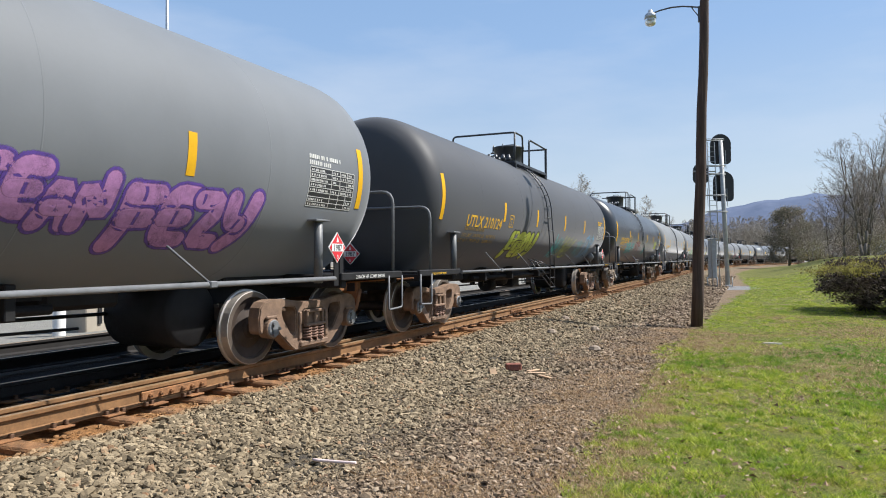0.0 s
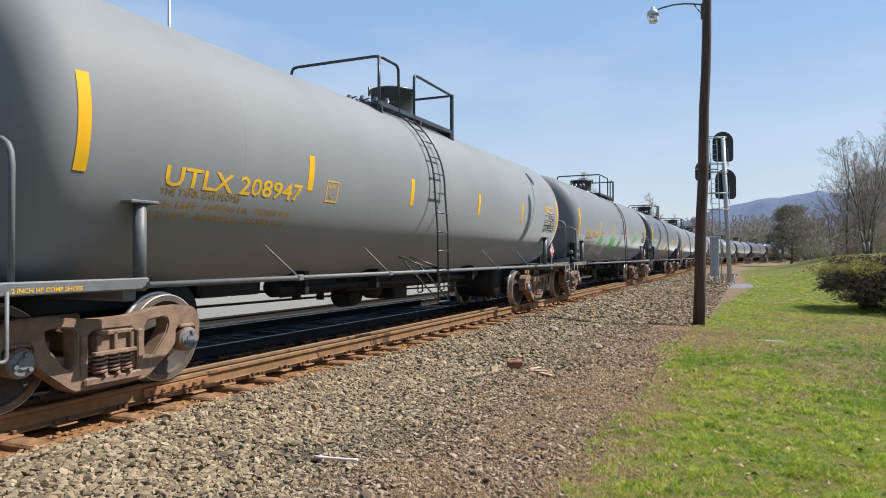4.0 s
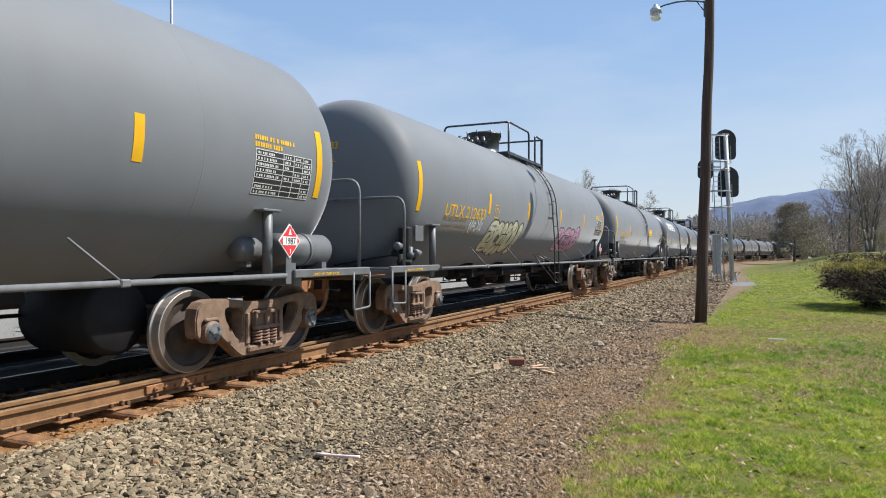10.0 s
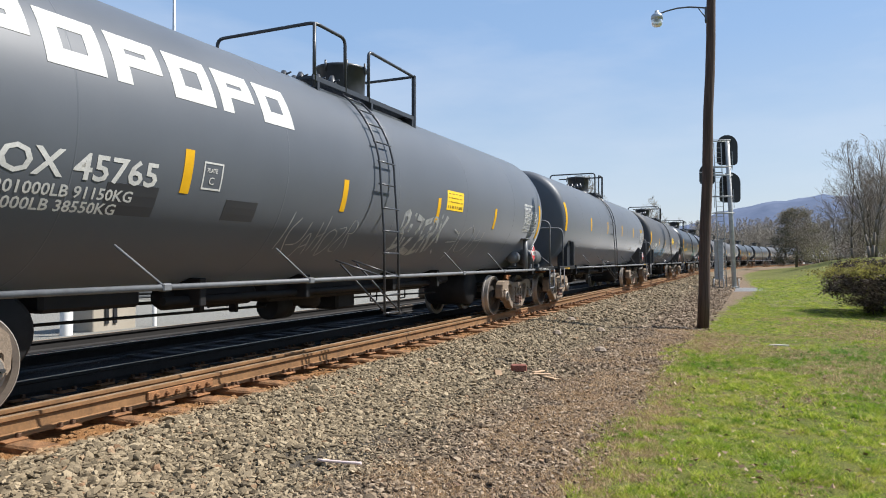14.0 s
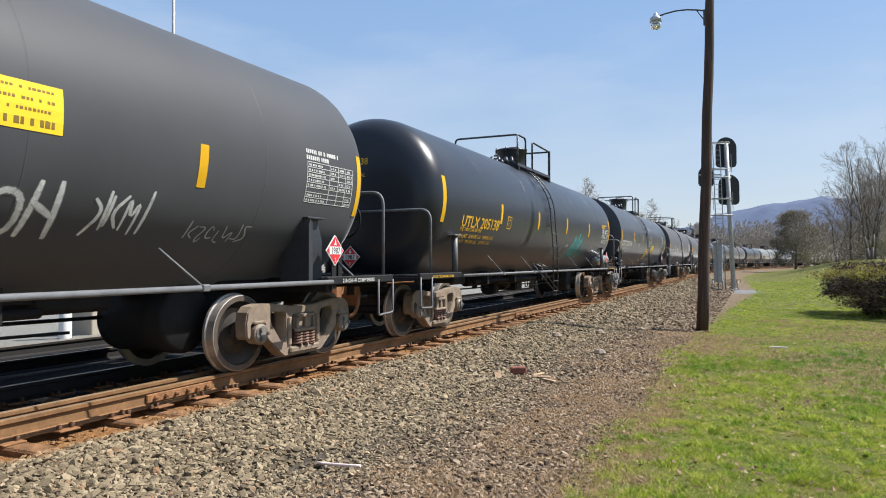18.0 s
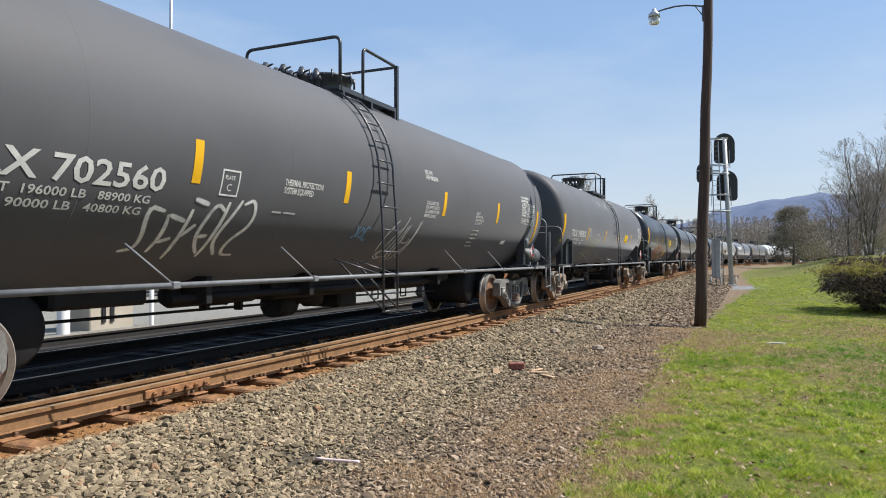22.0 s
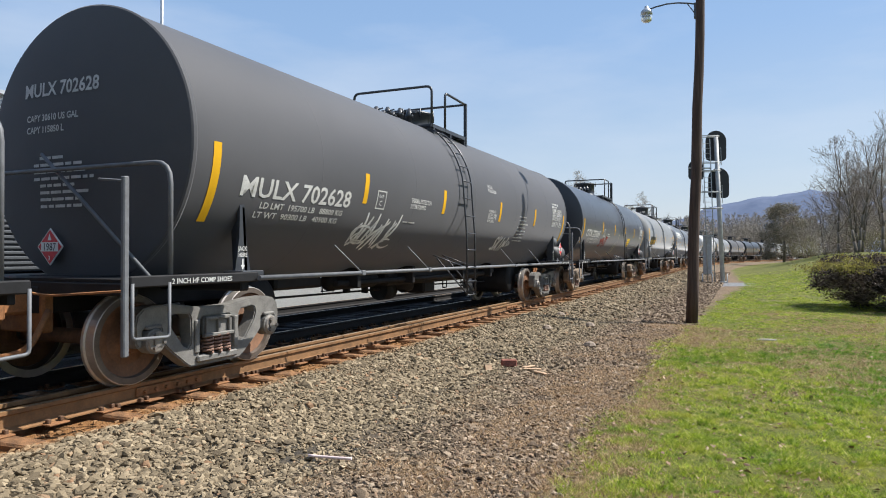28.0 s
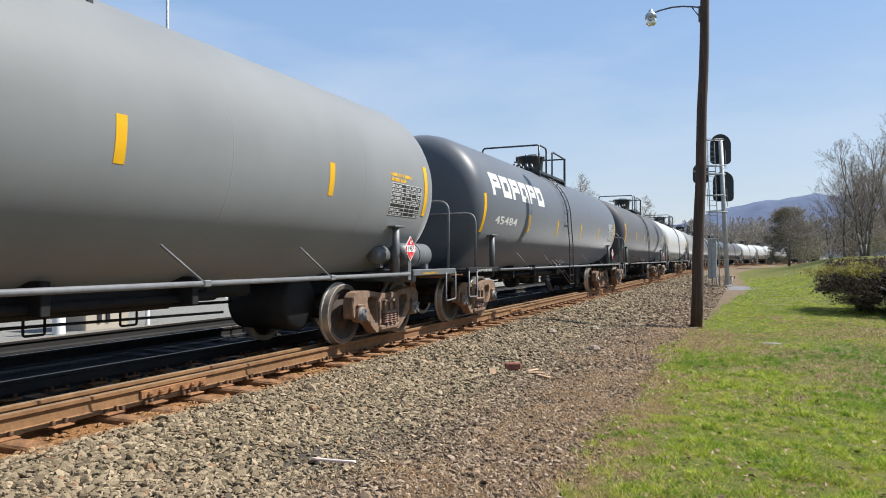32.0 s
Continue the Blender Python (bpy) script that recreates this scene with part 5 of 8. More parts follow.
def patch(y0, y1, d0, d1, lift=0.003, mat=0, b=None):
    """A thin sheet that hugs the tank's side."""
    b = b or Build()
    n = max(2, int(abs(d1 - d0) / 4) + 1)
    ring = [d0 + (d1 - d0) * i / n for i in range(n + 1)]
    v = [skin(y, d, h) for h in (-0.004, lift) for d in ring for y in (y0, y1)]
    k = 2 * (n + 1)
    f = []
    for i in range(n):
        a = 2 * i
        f.append((k + a, k + a + 1, k + a + 3, k + a + 2))
        f.append((a, a + 2, k + a + 2, k + a))
        f.append((a + 1, k + a + 1, k + a + 3, a + 3))
    f.append((0, k, k + 1, 1))
    f.append((2 * n, 2 * n + 1, k + 2 * n + 1, k + 2 * n))
    return b.add(v, f, mat, False)


_letters = {}


def letters(text, size, bold=0.0, squeeze=1.0):
    """Outline of a text as flat triangles cut into low bands, so that it can bend."""
    key = (text, size, bold, squeeze)
    if key in _letters:
        return _letters[key]
    cu = bpy.data.curves.new("letters", "FONT")
    cu.body, cu.size, cu.offset, cu.resolution_u = text, size, bold, 2
    ob = bpy.data.objects.new("letters", cu)
    me = bpy.data.meshes.new_from_object(ob)
    bm = bmesh.new()
    bm.from_mesh(me)
    for h in (0.2, 0.45):
        geom = bm.verts[:] + bm.edges[:] + bm.faces[:]
        bmesh.ops.bisect_plane(bm, geom=geom, plane_co=(0, size * h, 0), plane_no=(0, 1, 0))
    bm.verts.index_update()
    v = np.array([p.co[:2] for p in bm.verts]) if bm.verts else np.zeros((0, 2))
    if len(v):
        v[:, 0] *= squeeze
    f = [[p.index for p in q.verts] for q in bm.faces]
    bm.free()
    bpy.data.objects.remove(ob)
    bpy.data.meshes.remove(me)
    bpy.data.curves.remove(cu)
    _letters[key] = (v, f)
    return v, f


def end_text(lines, x, z, mat, parent, end=-1, y=None, centre=False, name="lettering"):
    """Lines on the end that faces the way of travel."""
    b = Build()
    for text, size, squeeze, indent in lines:
        v, f = letters(text, size, size * 0.022, squeeze)
        mid = v[:, 0].max() / 2 if centre and len(v) else 0
        pts = []
        for p in v:
            px, pz = x + indent + p[0] - mid, z + p[1]
            rr = math.hypot(px, pz - ZC) / R
            yy = y if y is not None else -HEAD(rr) - 0.008
            pts.append((px, yy, pz))
        b.add(pts, f)
        z -= size * 1.3
    return tagged(part(name, b, mat, parent), kind="stuff")




def HEAD(r):
    return float(np.interp(r, *HEAD_SHAPE[_style[0]]))


def truck_meshes():
    out = {}
    # side frame: one casting with a bolster window, two side windows and jaws for the bearings
    half = [(0.0, 0.745), (0.22, 0.75), (0.40, 0.775), (0.62, 0.805), (0.86, 0.81), (1.0, 0.785), (1.075, 0.72), (1.10, 0.60), (1.09, 0.44), (1.06, 0.40), (1.015, 0.41), (1.01, 0.56), (0.97, 0.60),
            (0.81, 0.60), (0.77, 0.56), (0.765, 0.43), (0.70, 0.36), (0.45, 0.165), (0.38, 0.125), (0.0, 0.12)]
    window = [(0.375, 0.64), (0.41, 0.685), (0.58, 0.705), (0.645, 0.69), (0.66, 0.64), (0.63, 0.55), (0.47, 0.35), (0.42, 0.33), (0.38, 0.37), (0.37, 0.48)]
    loops = [half + [(-y, z) for y, z in half[1:-1][::-1]], window, [(-y, z) for y, z in window], [(-0.245, 0.24), (0.245, 0.24), (0.25, 0.60), (0.20, 0.645), (-0.20, 0.645), (-0.25, 0.60)]]
    b = Build()
    bm = bmesh.new()
    for loop in loops:
        vs = [bm.verts.new((0.09, y, z)) for y, z in loop]
        for p, q in zip(vs, vs[1:] + vs[:1]):
            bm.edges.new((p, q))
    bmesh.ops.triangle_fill(bm, use_beauty=True, use_dissolve=True, edges=bm.edges[:], normal=(1, 0, 0))
    grown = bmesh.ops.extrude_face_region(bm, geom=bm.faces[:])
    bmesh.ops.translate(bm, vec=(-0.18, 0, 0), verts=[p for p in grown["geom"] if isinstance(p, bmesh.types.BMVert)])
    bmesh.ops.recalc_face_normals(bm, faces=bm.faces[:])
    rims = [e for e in bm.edges if len(e.link_faces) == 2 and e.calc_face_angle(0) > 1.3 and abs(e.verts[0].co.x - e.verts[1].co.x) < 0.01]
    bmesh.ops.bevel(bm, geom=rims, offset=0.014, segments=2, affect="EDGES")
    bm.verts.index_update()
    b.add([p.co for p in bm.verts], [[p.index for p in q.verts] for q in bm.faces])
    bm.free()
    b.box(-0.13, 0.13, -0.31, 0.31, 0.16, 0.235, 0, 0.015)
    for s in (-1, 1):
        b.box(0.085, 0.115, s * 0.30 - 0.035, s * 0.30 + 0.035, 0.26, 0.62, 0, 0.012)
        b.box(-0.10, 0.12, s * 0.89 - 0.10, s * 0.89 + 0.10, 0.575, 0.615, 0, 0.012)
    out["side_frame"] = b
    # spring nest
    coil = [(0.056 * math.cos(a), 0.056 * math.sin(a), 0.245 + 0.185 * i / 60) for i, a in enumerate(math.tau * i / 12 for i in range(61))]
    out["coil_spring"] = Build().tube(coil, 0.0125, 5)
    # wheelset: two treads, plates, axle, bearings and caps
    b = Build()
    for s in (-1, 1):
        c = 0.75 * s
        prof = [(c - s * 0.075, 0.40), (c - s * 0.075, WHEEL_R + 0.026), (c - s * 0.045, WHEEL_R + 0.024), (c - s * 0.036, WHEEL_R + 0.004), (c + s * 0.06, WHEEL_R - 0.003),
                (c + s * 0.064, WHEEL_R - 0.012), (c + s * 0.064, 0.385), (c + s * 0.03, 0.37), (c - s * 0.005, 0.25), (c + s * 0.03, 0.14), (c + s * 0.075, 0.125), (c + s * 0.08, 0.09)]
        b.lathe(prof, 40, "x", (0, 0, 0), 0, False, [1, 1, 1, 1, 1, 2, 2, 0, 0, 0, 0])
        b.lathe([(c + s * 0.08, 0.085), (s * 1.0, 0.083), (s * 1.0, 0.125), (s * 1.13, 0.125), (s * 1.14, 0.11), (s * 1.155, 0.10), (s * 1.155, 0.05), (s * 1.17, 0.05), (s * 1.17, 0.0)], 20, "x", (0, 0, 0), 0, False,
                [0, 3, 3, 3, 4, 4, 4, 4])
        for k in range(3):
            t = math.tau * k / 3
            b.lathe([(s * 1.155, 0.022), (s * 1.185, 0.022), (s * 1.187, 0.0)], 6, "x", (0, 0.072 * math.cos(t), 0.072 * math.sin(t)), 4, False)
    b.lathe([(-0.72, 0.085), (-0.2, 0.08), (0.2, 0.08), (0.72, 0.085)], 16, "x", (0, 0, 0), 0)
    out["wheelset"] = b
    b = Build().box(-1.10, 1.10, -0.2, 0.2, 0.435, 0.64, 0, 0.02).box(-0.3, 0.3, -0.3, 0.3, 0.62, 0.74, 0, 0.03)
    for s in (-1, 1):
        for y in (-0.2, -0.02, 0.16):
            b.box(*sorted((s * 1.098, s * 1.14)), y, y + 0.04, 0.45, 0.63, 0, 0.008)
        b.box(*sorted((s * 1.098, s * 1.14)), -0.2, 0.2, 0.60, 0.64, 0, 0.008)
        b.box(*sorted((s * 1.098, s * 1.15)), -0.23, 0.23, 0.42, 0.46, 0, 0.008)
    out["bolster"] = b
    b = Build()
    for s in (-1, 1):
        b.box(-0.95, 0.95, s * 0.40 - 0.05, s * 0.40 + 0.05, 0.33, 0.43, 0, 0.01)
        for x in (-0.74, 0.74):
            b.box(x - 0.05, x + 0.05, s * 0.43 - 0.035, s * 0.43 + 0.035, 0.28, 0.56, 0, 0.01)
    out["brake_beam"] = b
    return out


_t = truck_meshes()
TRUCK_MESH = {}
for key, cast, disc in (("rusty", CAST, WHEEL_BROWN), ("dusty", CAST_GREY, WHEEL), ("worn", CAST_DARK, WHEEL_RUST)):
    TRUCK_MESH[key] = {
        "side_frame": mesh_of("side_frame", _t["side_frame"], cast), "coil_spring": mesh_of("coil_spring", _t["coil_spring"], SPRING),
        "wheelset": mesh_of("wheelset", _t["wheelset"], [disc, TREAD, RIM, cast, CAP_GREY if key == "rusty" else CAP]), "bolster": mesh_of("bolster", _t["bolster"], cast),
        "brake_beam": mesh_of("brake_beam", _t["brake_beam"], SPRING)}
wheelsets = []


def make_truck(wagon, y, look_):
    t = TRUCK_MESH[look_]
    root = part("truck", t["bolster"], None, wagon, at=pose(0, y, 0))
    for s in (-1, 1):
        part("side_frame", t["side_frame"], None, root, at=pose(s * 1.0, 0, 0))
        for k in range(6):
            part("coil_spring", t["coil_spring"], None, root, at=pose(s * 1.02 + (-0.06, 0.075)[k // 3], (-0.135, 0.0, 0.135)[k % 3], 0))
        w = part("wheelset", t["wheelset"], None, root, at=pose(0, s * BASE, WHEEL_R))
        wheelsets.append((w, s))
    part("brake_beam", t["brake_beam"], None, root)


# where ladder, dome and the posts of the top railing stand along the wagon
LAYOUT = {"a": (-0.50, 0.66, -1.40, -0.72, -0.12, 1.60), "p": (-0.40, 0.76, -1.26, -0.48, 0.20, 1.78), "b": (0.66, -0.58, -1.13, 0.56, 1.12, 1.80),
          "c": (-0.52, 0.26, -0.70, -0.60, 0.03, 1.08), "k": (-0.52, 0.22, -0.72, -0.62, -0.05, 0.62), "e": (-0.50, 0.26, -0.68, -0.58, -0.03, 1.08),
          "d": (0.62, -0.22, -0.28, 0.68, 1.20, 1.50)}


def shared_gear(grey, layout):
    """The meshes of the underframe and fittings in one livery."""
    gear, pipe = (GEAR_GREY if grey else GEAR), RAILING_GREY
    cage = RAILING
    LY, DY, P0, P1, G0, G1 = LAYOUT[layout]
    out = {}
    for e in (-1, 1):
        k = "front" if e < 0 else "rear"
        b = Build().box(-0.28, 0.28, min(e * 5.6, e * 8.35), max(e * 5.6, e * 8.35), 0.74, 1.02, 0, 0.02)
        b.box(-0.55, 0.55, min(e * 5.9, e * 7.9), max(e * 5.9, e * 7.9), 1.0, 1.1, 0, 0.02)
        out["draft_sill", e] = mesh_of("draft_sill", b, GEAR)
        b = Build().box(-0.12, 0.12, min(e * 8.30, e * 8.66), max(e * 8.30, e * 8.66), 0.74, 0.96, 0, 0.03)
        b.box(-0.20, 0.22, min(e * 8.60, e * 8.864), max(e * 8.60, e * 8.864), 0.66, 1.02, 0, 0.06)
        b.box(-0.32, 0.32, min(e * 8.22, e * 8.34), max(e * 8.22, e * 8.34), 0.56, 0.935, 0, 0.02)
        b.tube(soft_path([(0.35, e * 8.3, 0.78), (0.42, e * 8.55, 0.42), (0.2, e * 8.84, 0.36)], 0.15), 0.03, 8)
        b.tube(soft_path([(1.42, e * 8.38, 0.99), (0.5, e * 8.42, 0.93), (0.18, e * 8.62, 1.0)], 0.1), 0.013, 5)
        out["coupler", e] = mesh_of("coupler", b, [COUPLER])
        ya, yb = sorted((e * 7.05, e * 8.32))
        out["end_platform", e] = mesh_of("end_platform", Build().box(-1.5, 1.5, ya, yb, 1.06, 1.09, 0), gear)
        out["end_beam", e] = mesh_of("end_beam", Build().box(-1.5, 1.5, min(e * 8.28, e * 8.34), max(e * 8.28, e * 8.34), 0.94, 1.058, 0, 0.01), gear)
        for s in (-1, 1):
            out["side_sill", e, s] = mesh_of("side_sill", Build().box(min(s * 1.502, s * 1.56), max(s * 1.502, s * 1.56), min(e * 6.7, e * 8.42), max(e * 6.7, e * 8.42), 1.02, 1.125, 0, 0.012), gear)
            out["bolster_arm", e, s] = mesh_of("bolster_arm", Build().box(min(s * 0.3, s * 1.5), max(s * 0.3, s * 1.5), min(e * 6.78, e * 6.92), max(e * 6.78, e * 6.92), 0.92, 1.1, 0, 0.02), gear)
        y = -7.91 if e < 0 else 8.22
        z = 2.2 if e < 0 else 2.34
        b = Build().tube(soft_path([(1.5, y, 1.08), (1.5, y, z), (-1.5, y, z), (-1.5, y, 1.08)], 0.2), 0.024, 8)
        out["end_railing", e] = mesh_of("end_railing", b, pipe)
        for s in (-1, 1):
            b = Build().tube(soft_path([(s * 1.56, e * 8.40, 1.06), (s * 1.56, e * 8.40, 0.57), (s * 1.56, e * 7.98, 0.55), (s * 1.56, e * 7.98, 1.06)], 0.04, 3), 0.016, 6)
            out["sill_step", e, s] = mesh_of("sill_step", b, pipe)
            b = Build().prism([(e * 6.60, 1.06), (e * 6.88, 1.06), (e * 6.80, 1.50), (e * 6.79, 1.86), (e * 6.72, 1.88), (e * 6.68, 1.45)][:: -1 if e < 0 else 1], *sorted((s * 1.33, s * 1.37)))
            b.box(*sorted((s * 1.25, s * 1.52)), min(e * 6.56, e * 6.92), max(e * 6.56, e * 6.92), 1.08, 1.14, 0, 0.01)
            b.prism([(e * 6.66, 1.06), (e * 6.70, 1.06), (e * 6.75, 1.84), (e * 6.71, 1.84)][:: -1 if e < 0 else 1], *sorted((s * 1.20, s * 1.37)))
            out["bracket_post", e, s] = mesh_of("bracket_post", b, GEAR_GREY if grey else RAILING)
            # a box bracket between deck and tank, with a lip on the inner side
            flip = -1 if e < 0 else 1
            b = Build().prism([(e * 6.50, 1.08), (e * 6.86, 1.08), (e * 6.86, 1.60), (e * 6.76, 1.84), (e * 6.56, 1.88), (e * 6.50, 1.76)][::flip], *sorted((s * 1.06, s * 1.36)))
            b.prism([(e * 6.43, 1.08), (e * 6.51, 1.08), (e * 6.51, 1.80), (e * 6.46, 1.84), (e * 6.43, 1.78)][::flip], *sorted((s * 1.04, s * 1.47)))
            b.box(*sorted((s * 1.0, s * 1.45)), min(e * 6.44, e * 6.80), max(e * 6.44, e * 6.80), 1.85, 1.875, 0, 0.006)
            out["box_post", e, s] = mesh_of("box_post", b, GEAR_GREY if grey else RAILING)
            b = Build().tube([(s * 1.40, e * 6.67, 1.0), (s * 1.40, e * 6.67, 1.80)], 0.058, 12)
            b.box(*sorted((s * 1.20, s * 1.48)), e * 6.67 - 0.16, e * 6.67 + 0.16, 1.79, 1.82, 0, 0.008)
            out["round_post", e, s] = mesh_of("round_post", b, GEAR_GREY)
    for s in (-1, 1):
        b = Build().tube([(s * 1.6, -6.75, 1.06), (s * 1.6, 6.75, 1.06)], 0.029, 10)
        out["side_pipe", s] = mesh_of("side_pipe", b, pipe)
        b = Build().tube([(s * 1.6, 0, 1.06), (s * 1.38, -0.36, 1.44)], 0.012, 6)
        b.box(*sorted((s * 1.56, s * 1.64)), -0.05, 0.05, 1.025, 1.095, 0, 0.01)
        out["strut", s] = mesh_of("strut", b, pipe)
        arc = [54 - 6 * i for i in range(9)] + [0]
        for y in (LY - 0.21, LY + 0.21):
            pts = [(s * (R + 0.07) * math.cos(radians(a)), y, ZC + (R + 0.07) * math.sin(radians(a))) for a in arc]
            pts += [(s * 1.63, y, 1.7), (s * 1.64, y, 0.52)]
            out["side_ladder" if y < LY else "stringer", s] = mesh_of("stringer", Build().tube(pts, 0.017, 6), cage)
        zs = [(s * (R + 0.07) * math.cos(radians(a)), ZC + (R + 0.07) * math.sin(radians(a))) for a in (51, 41, 31, 20, 9, -3)]
        zs += [(s * 1.62, 2.05), (s * 1.63, 1.72), (s * 1.635, 1.40), (s * 1.64, 1.06), (s * 1.64, 0.80), (s * 1.64, 0.54)]
        for k, y in enumerate((LY - 0.21, LY + 0.21)):
            out["ladder_brace", s, 2 * k] = mesh_of("ladder_brace", Build().tube([(s * 1.64, y, 0.56), (s * 1.25, y - 0.55, 1.25)], 0.014, 6), cage)
            out["ladder_brace", s, 2 * k + 1] = mesh_of("ladder_brace", Build().tube([(s * 1.64, y, 1.06), (s * 1.2, y - 0.6, 1.3)], 0.012, 6), cage)
        for k, (x, z) in enumerate(zs):
            out["rung", s, k] = pose(x, LY, z)
        out["rung"] = mesh_of("rung", Build().tube([(0, -0.25, 0), (0, 0.25, 0)], 0.013, 6), cage)
    # top platform with grating, dome and railings
    b = Build()
    z, lo, hi = 3.86, min(P0, DY - 0.6) - 0.05, G1 + 0.05
    for s in (-1, 1):
        x0, x1 = (0.46, 0.90) if s > 0 else (-0.90, -0.46)
        b.box(x0, x0 + 0.03, lo, hi, z - 0.05, z + 0.02)
        b.box(x1 - 0.03, x1, lo, hi, z - 0.05, z + 0.02)
        n = int((hi - lo) / 0.06)
        for i in range(n):
            y = lo + 0.02 + i * 0.06
            b.box(x0, x1, y, y + 0.012, z - 0.02, z + 0.012)
        for y in (lo + 0.1, (lo + hi) / 2, hi - 0.15):
            b.box(x0, x1, y, y + 0.05, z - 0.36, z - 0.03)
    b.box(-0.90, 0.90, hi - 0.25, hi, z - 0.02, z + 0.012)
    out["top_platform"] = mesh_of("top_platform", b, cage)
    low = {"e": 0.28, "b": 0.12, "d": 0.12}.get(layout, 0.0)
    b = Build().lathe([(3.85, 0.46), (3.95, 0.46), (3.98, 0.40), (4.06, 0.40), (4.52 - low, 0.42), (4.53 - low, 0.45), (4.57 - low, 0.45), (4.59 - low, 0.40), (4.61 - low, 0.0)], 28, "z", (0, DY, 0))
    for k in range(8):
        t = math.tau * k / 8
        b.tube([(0.47 * math.cos(t), DY + 0.47 * math.sin(t), 4.44 - low), (0.47 * math.cos(t), DY + 0.47 * math.sin(t), 4.62 - low)], 0.018, 6)
    b.tube(soft_path([(0.15, DY + 0.2, 4.59 - low), (0.15, DY + 0.2, 4.69 - low), (-0.15, DY + 0.2, 4.69 - low), (-0.15, DY + 0.2, 4.59 - low)], 0.04, 2), 0.015, 6)
    out["dome"] = mesh_of("dome", b, cage)
    rnd = random.Random(2)
    for i in range(7):
        b = Build()
        y, x = DY - 0.62 - 0.15 * i, rnd.uniform(-0.25, 0.25)
        h = rnd.uniform(0.12, 0.32)
        b.lathe([(3.88, 0.07), (3.95 + h * 0.5, 0.05), (3.95 + h * 0.5, 0.085), (3.99 + h * 0.5, 0.085), (3.98 + h, 0.03), (3.98 + h, 0.0)], 10, "z", (x, y, 0))
        b.tube([(x, y, 3.99 + h * 0.6), (x + 0.18, y - 0.06, 4.0 + h * 0.6)], 0.015, 5)
        out["valve", i] = mesh_of("valve", b, cage)
    zr, q = 4.62, 0.88
    b = Build()
    line = [(q, P1, 3.80), (q, P1, zr), (q, P0, zr), (-q, P0, zr), (-q, P0, 3.80)] if P1 - P0 > 0.3 else [(q, P0, 3.80), (q, P0, zr), (-q, P0, zr), (-q, P0, 3.80)]
    b.tube(soft_path(line, 0.12), 0.026, 8)
    if P1 - P0 > 0.3:
        b.tube([(q, P0, zr), (q, P0, 3.72)], 0.026, 8)
    out["railing", 1] = mesh_of("railing", b, cage)
    b = Build()
    b.tube(soft_path([(q, G0, 3.80), (q, G0, zr), (q, G1, zr - 0.02), (-q, G1, zr - 0.02)], 0.10), 0.026, 8)
    b.box(q - 0.03, q + 0.03, G1 - 0.03, G1 + 0.03, 3.60, zr)
    out["railing", 2] = mesh_of("railing", b, cage)
    b = Build().lathe([(0.60, 0.0), (0.61, 0.3), (0.85, 0.34), (1.05, 0.4)], 20, "z", (0, -0.4, 0))
    b.box(-0.42, 0.42, -1.65, 3.1, 0.73, 1.03, 0, 0.04)
    b.box(-0.4, 0.4, -4.9, -3.75, 0.80, 1.03, 0, 0.04)
    b.lathe([(-3.36, 0.0), (-3.35, 0.11), (-3.28, 0.15), (-1.86, 0.15), (-1.78, 0.11), (-1.77, 0.0)], 18, "y", (0.2, 0, 0.87))
    b.box(0.14, 0.26, -2.75, -2.67, 0.66, 0.8, 0, 0.01)
    b.box(0.14, 0.26, -2.12, -2.06, 0.62, 0.8, 0, 0.01)
    b.tube([(-0.05, -4.9, 0.66), (0.0, -1.2, 0.64)], 0.018, 6)
    b.box(-0.5, 0.3, 3.7, 4.6, 0.80, 1.03, 0, 0.05)
    for y, r in ((5.43, 0.40), (-5.35, 0.36)):
        b.lathe([(-0.55, 0.0), (-0.55, r - 0.05), (-0.50, r), (0.45, r), (0.50, r - 0.05), (0.50, 0.0)], 28, "x", (0, y, 0.66))
    b.box(-0.3, 0.3, 3.1, 3.7, 0.92, 1.03)
    b.tube([(-0.1, -1.05, 0.62), (-0.1, -0.62, 0.62)], 0.2, 14)
    b.tube([(0.1, -0.45, 0.68), (0.1, -0.15, 0.68)], 0.13, 12)
    b.box(-0.3, 0.3, 0.2, 0.75, 0.5, 0.8, 0, 0.04)
    b.tube([(0.55, -3.6, 0.85), (0.55, 3.6, 0.85)], 0.05, 8)
    b.tube([(-0.5, -6, 0.8), (-0.45, 6, 0.66)], 0.022, 6)
    b.tube([(0.1, 0.6, 0.66), (0.15, 4.2, 0.60)], 0.016, 6)
    for y in (-3.2, -1.2, 1.3, 3.1):
        b.box(0.35, 0.75, y - 0.05, y + 0.05, 0.78, 1.1, 0, 0.01)
    for y in (1.5, 2.6):
        b.tube(soft_path([(0.15, y, 0.8), (0.15, y, 0.56), (0.15, y + 0.22, 0.56), (0.15, y + 0.22, 0.8)], 0.02, 2), 0.014, 5)
    out["outlet_gear"] = mesh_of("outlet_gear", b, GEAR)
    # brake cylinder tank, brake wheel, valve cluster
    b = Build().lathe([(6.95, 0.0), (6.96, 0.12), (7.02, 0.2), (7.95, 0.2), (8.02, 0.12), (8.03, 0.0)], 24, "y", (1.22, 0, 1.36))
    out["air_reservoir"] = mesh_of("air_reservoir", b, GEAR_GREY if grey else TUB)
    out["silver_reservoir"] = mesh_of("air_reservoir", b, plain("bare_aluminium", (0.62, 0.63, 0.64), 0.3, 0.85, 0.15, 6))
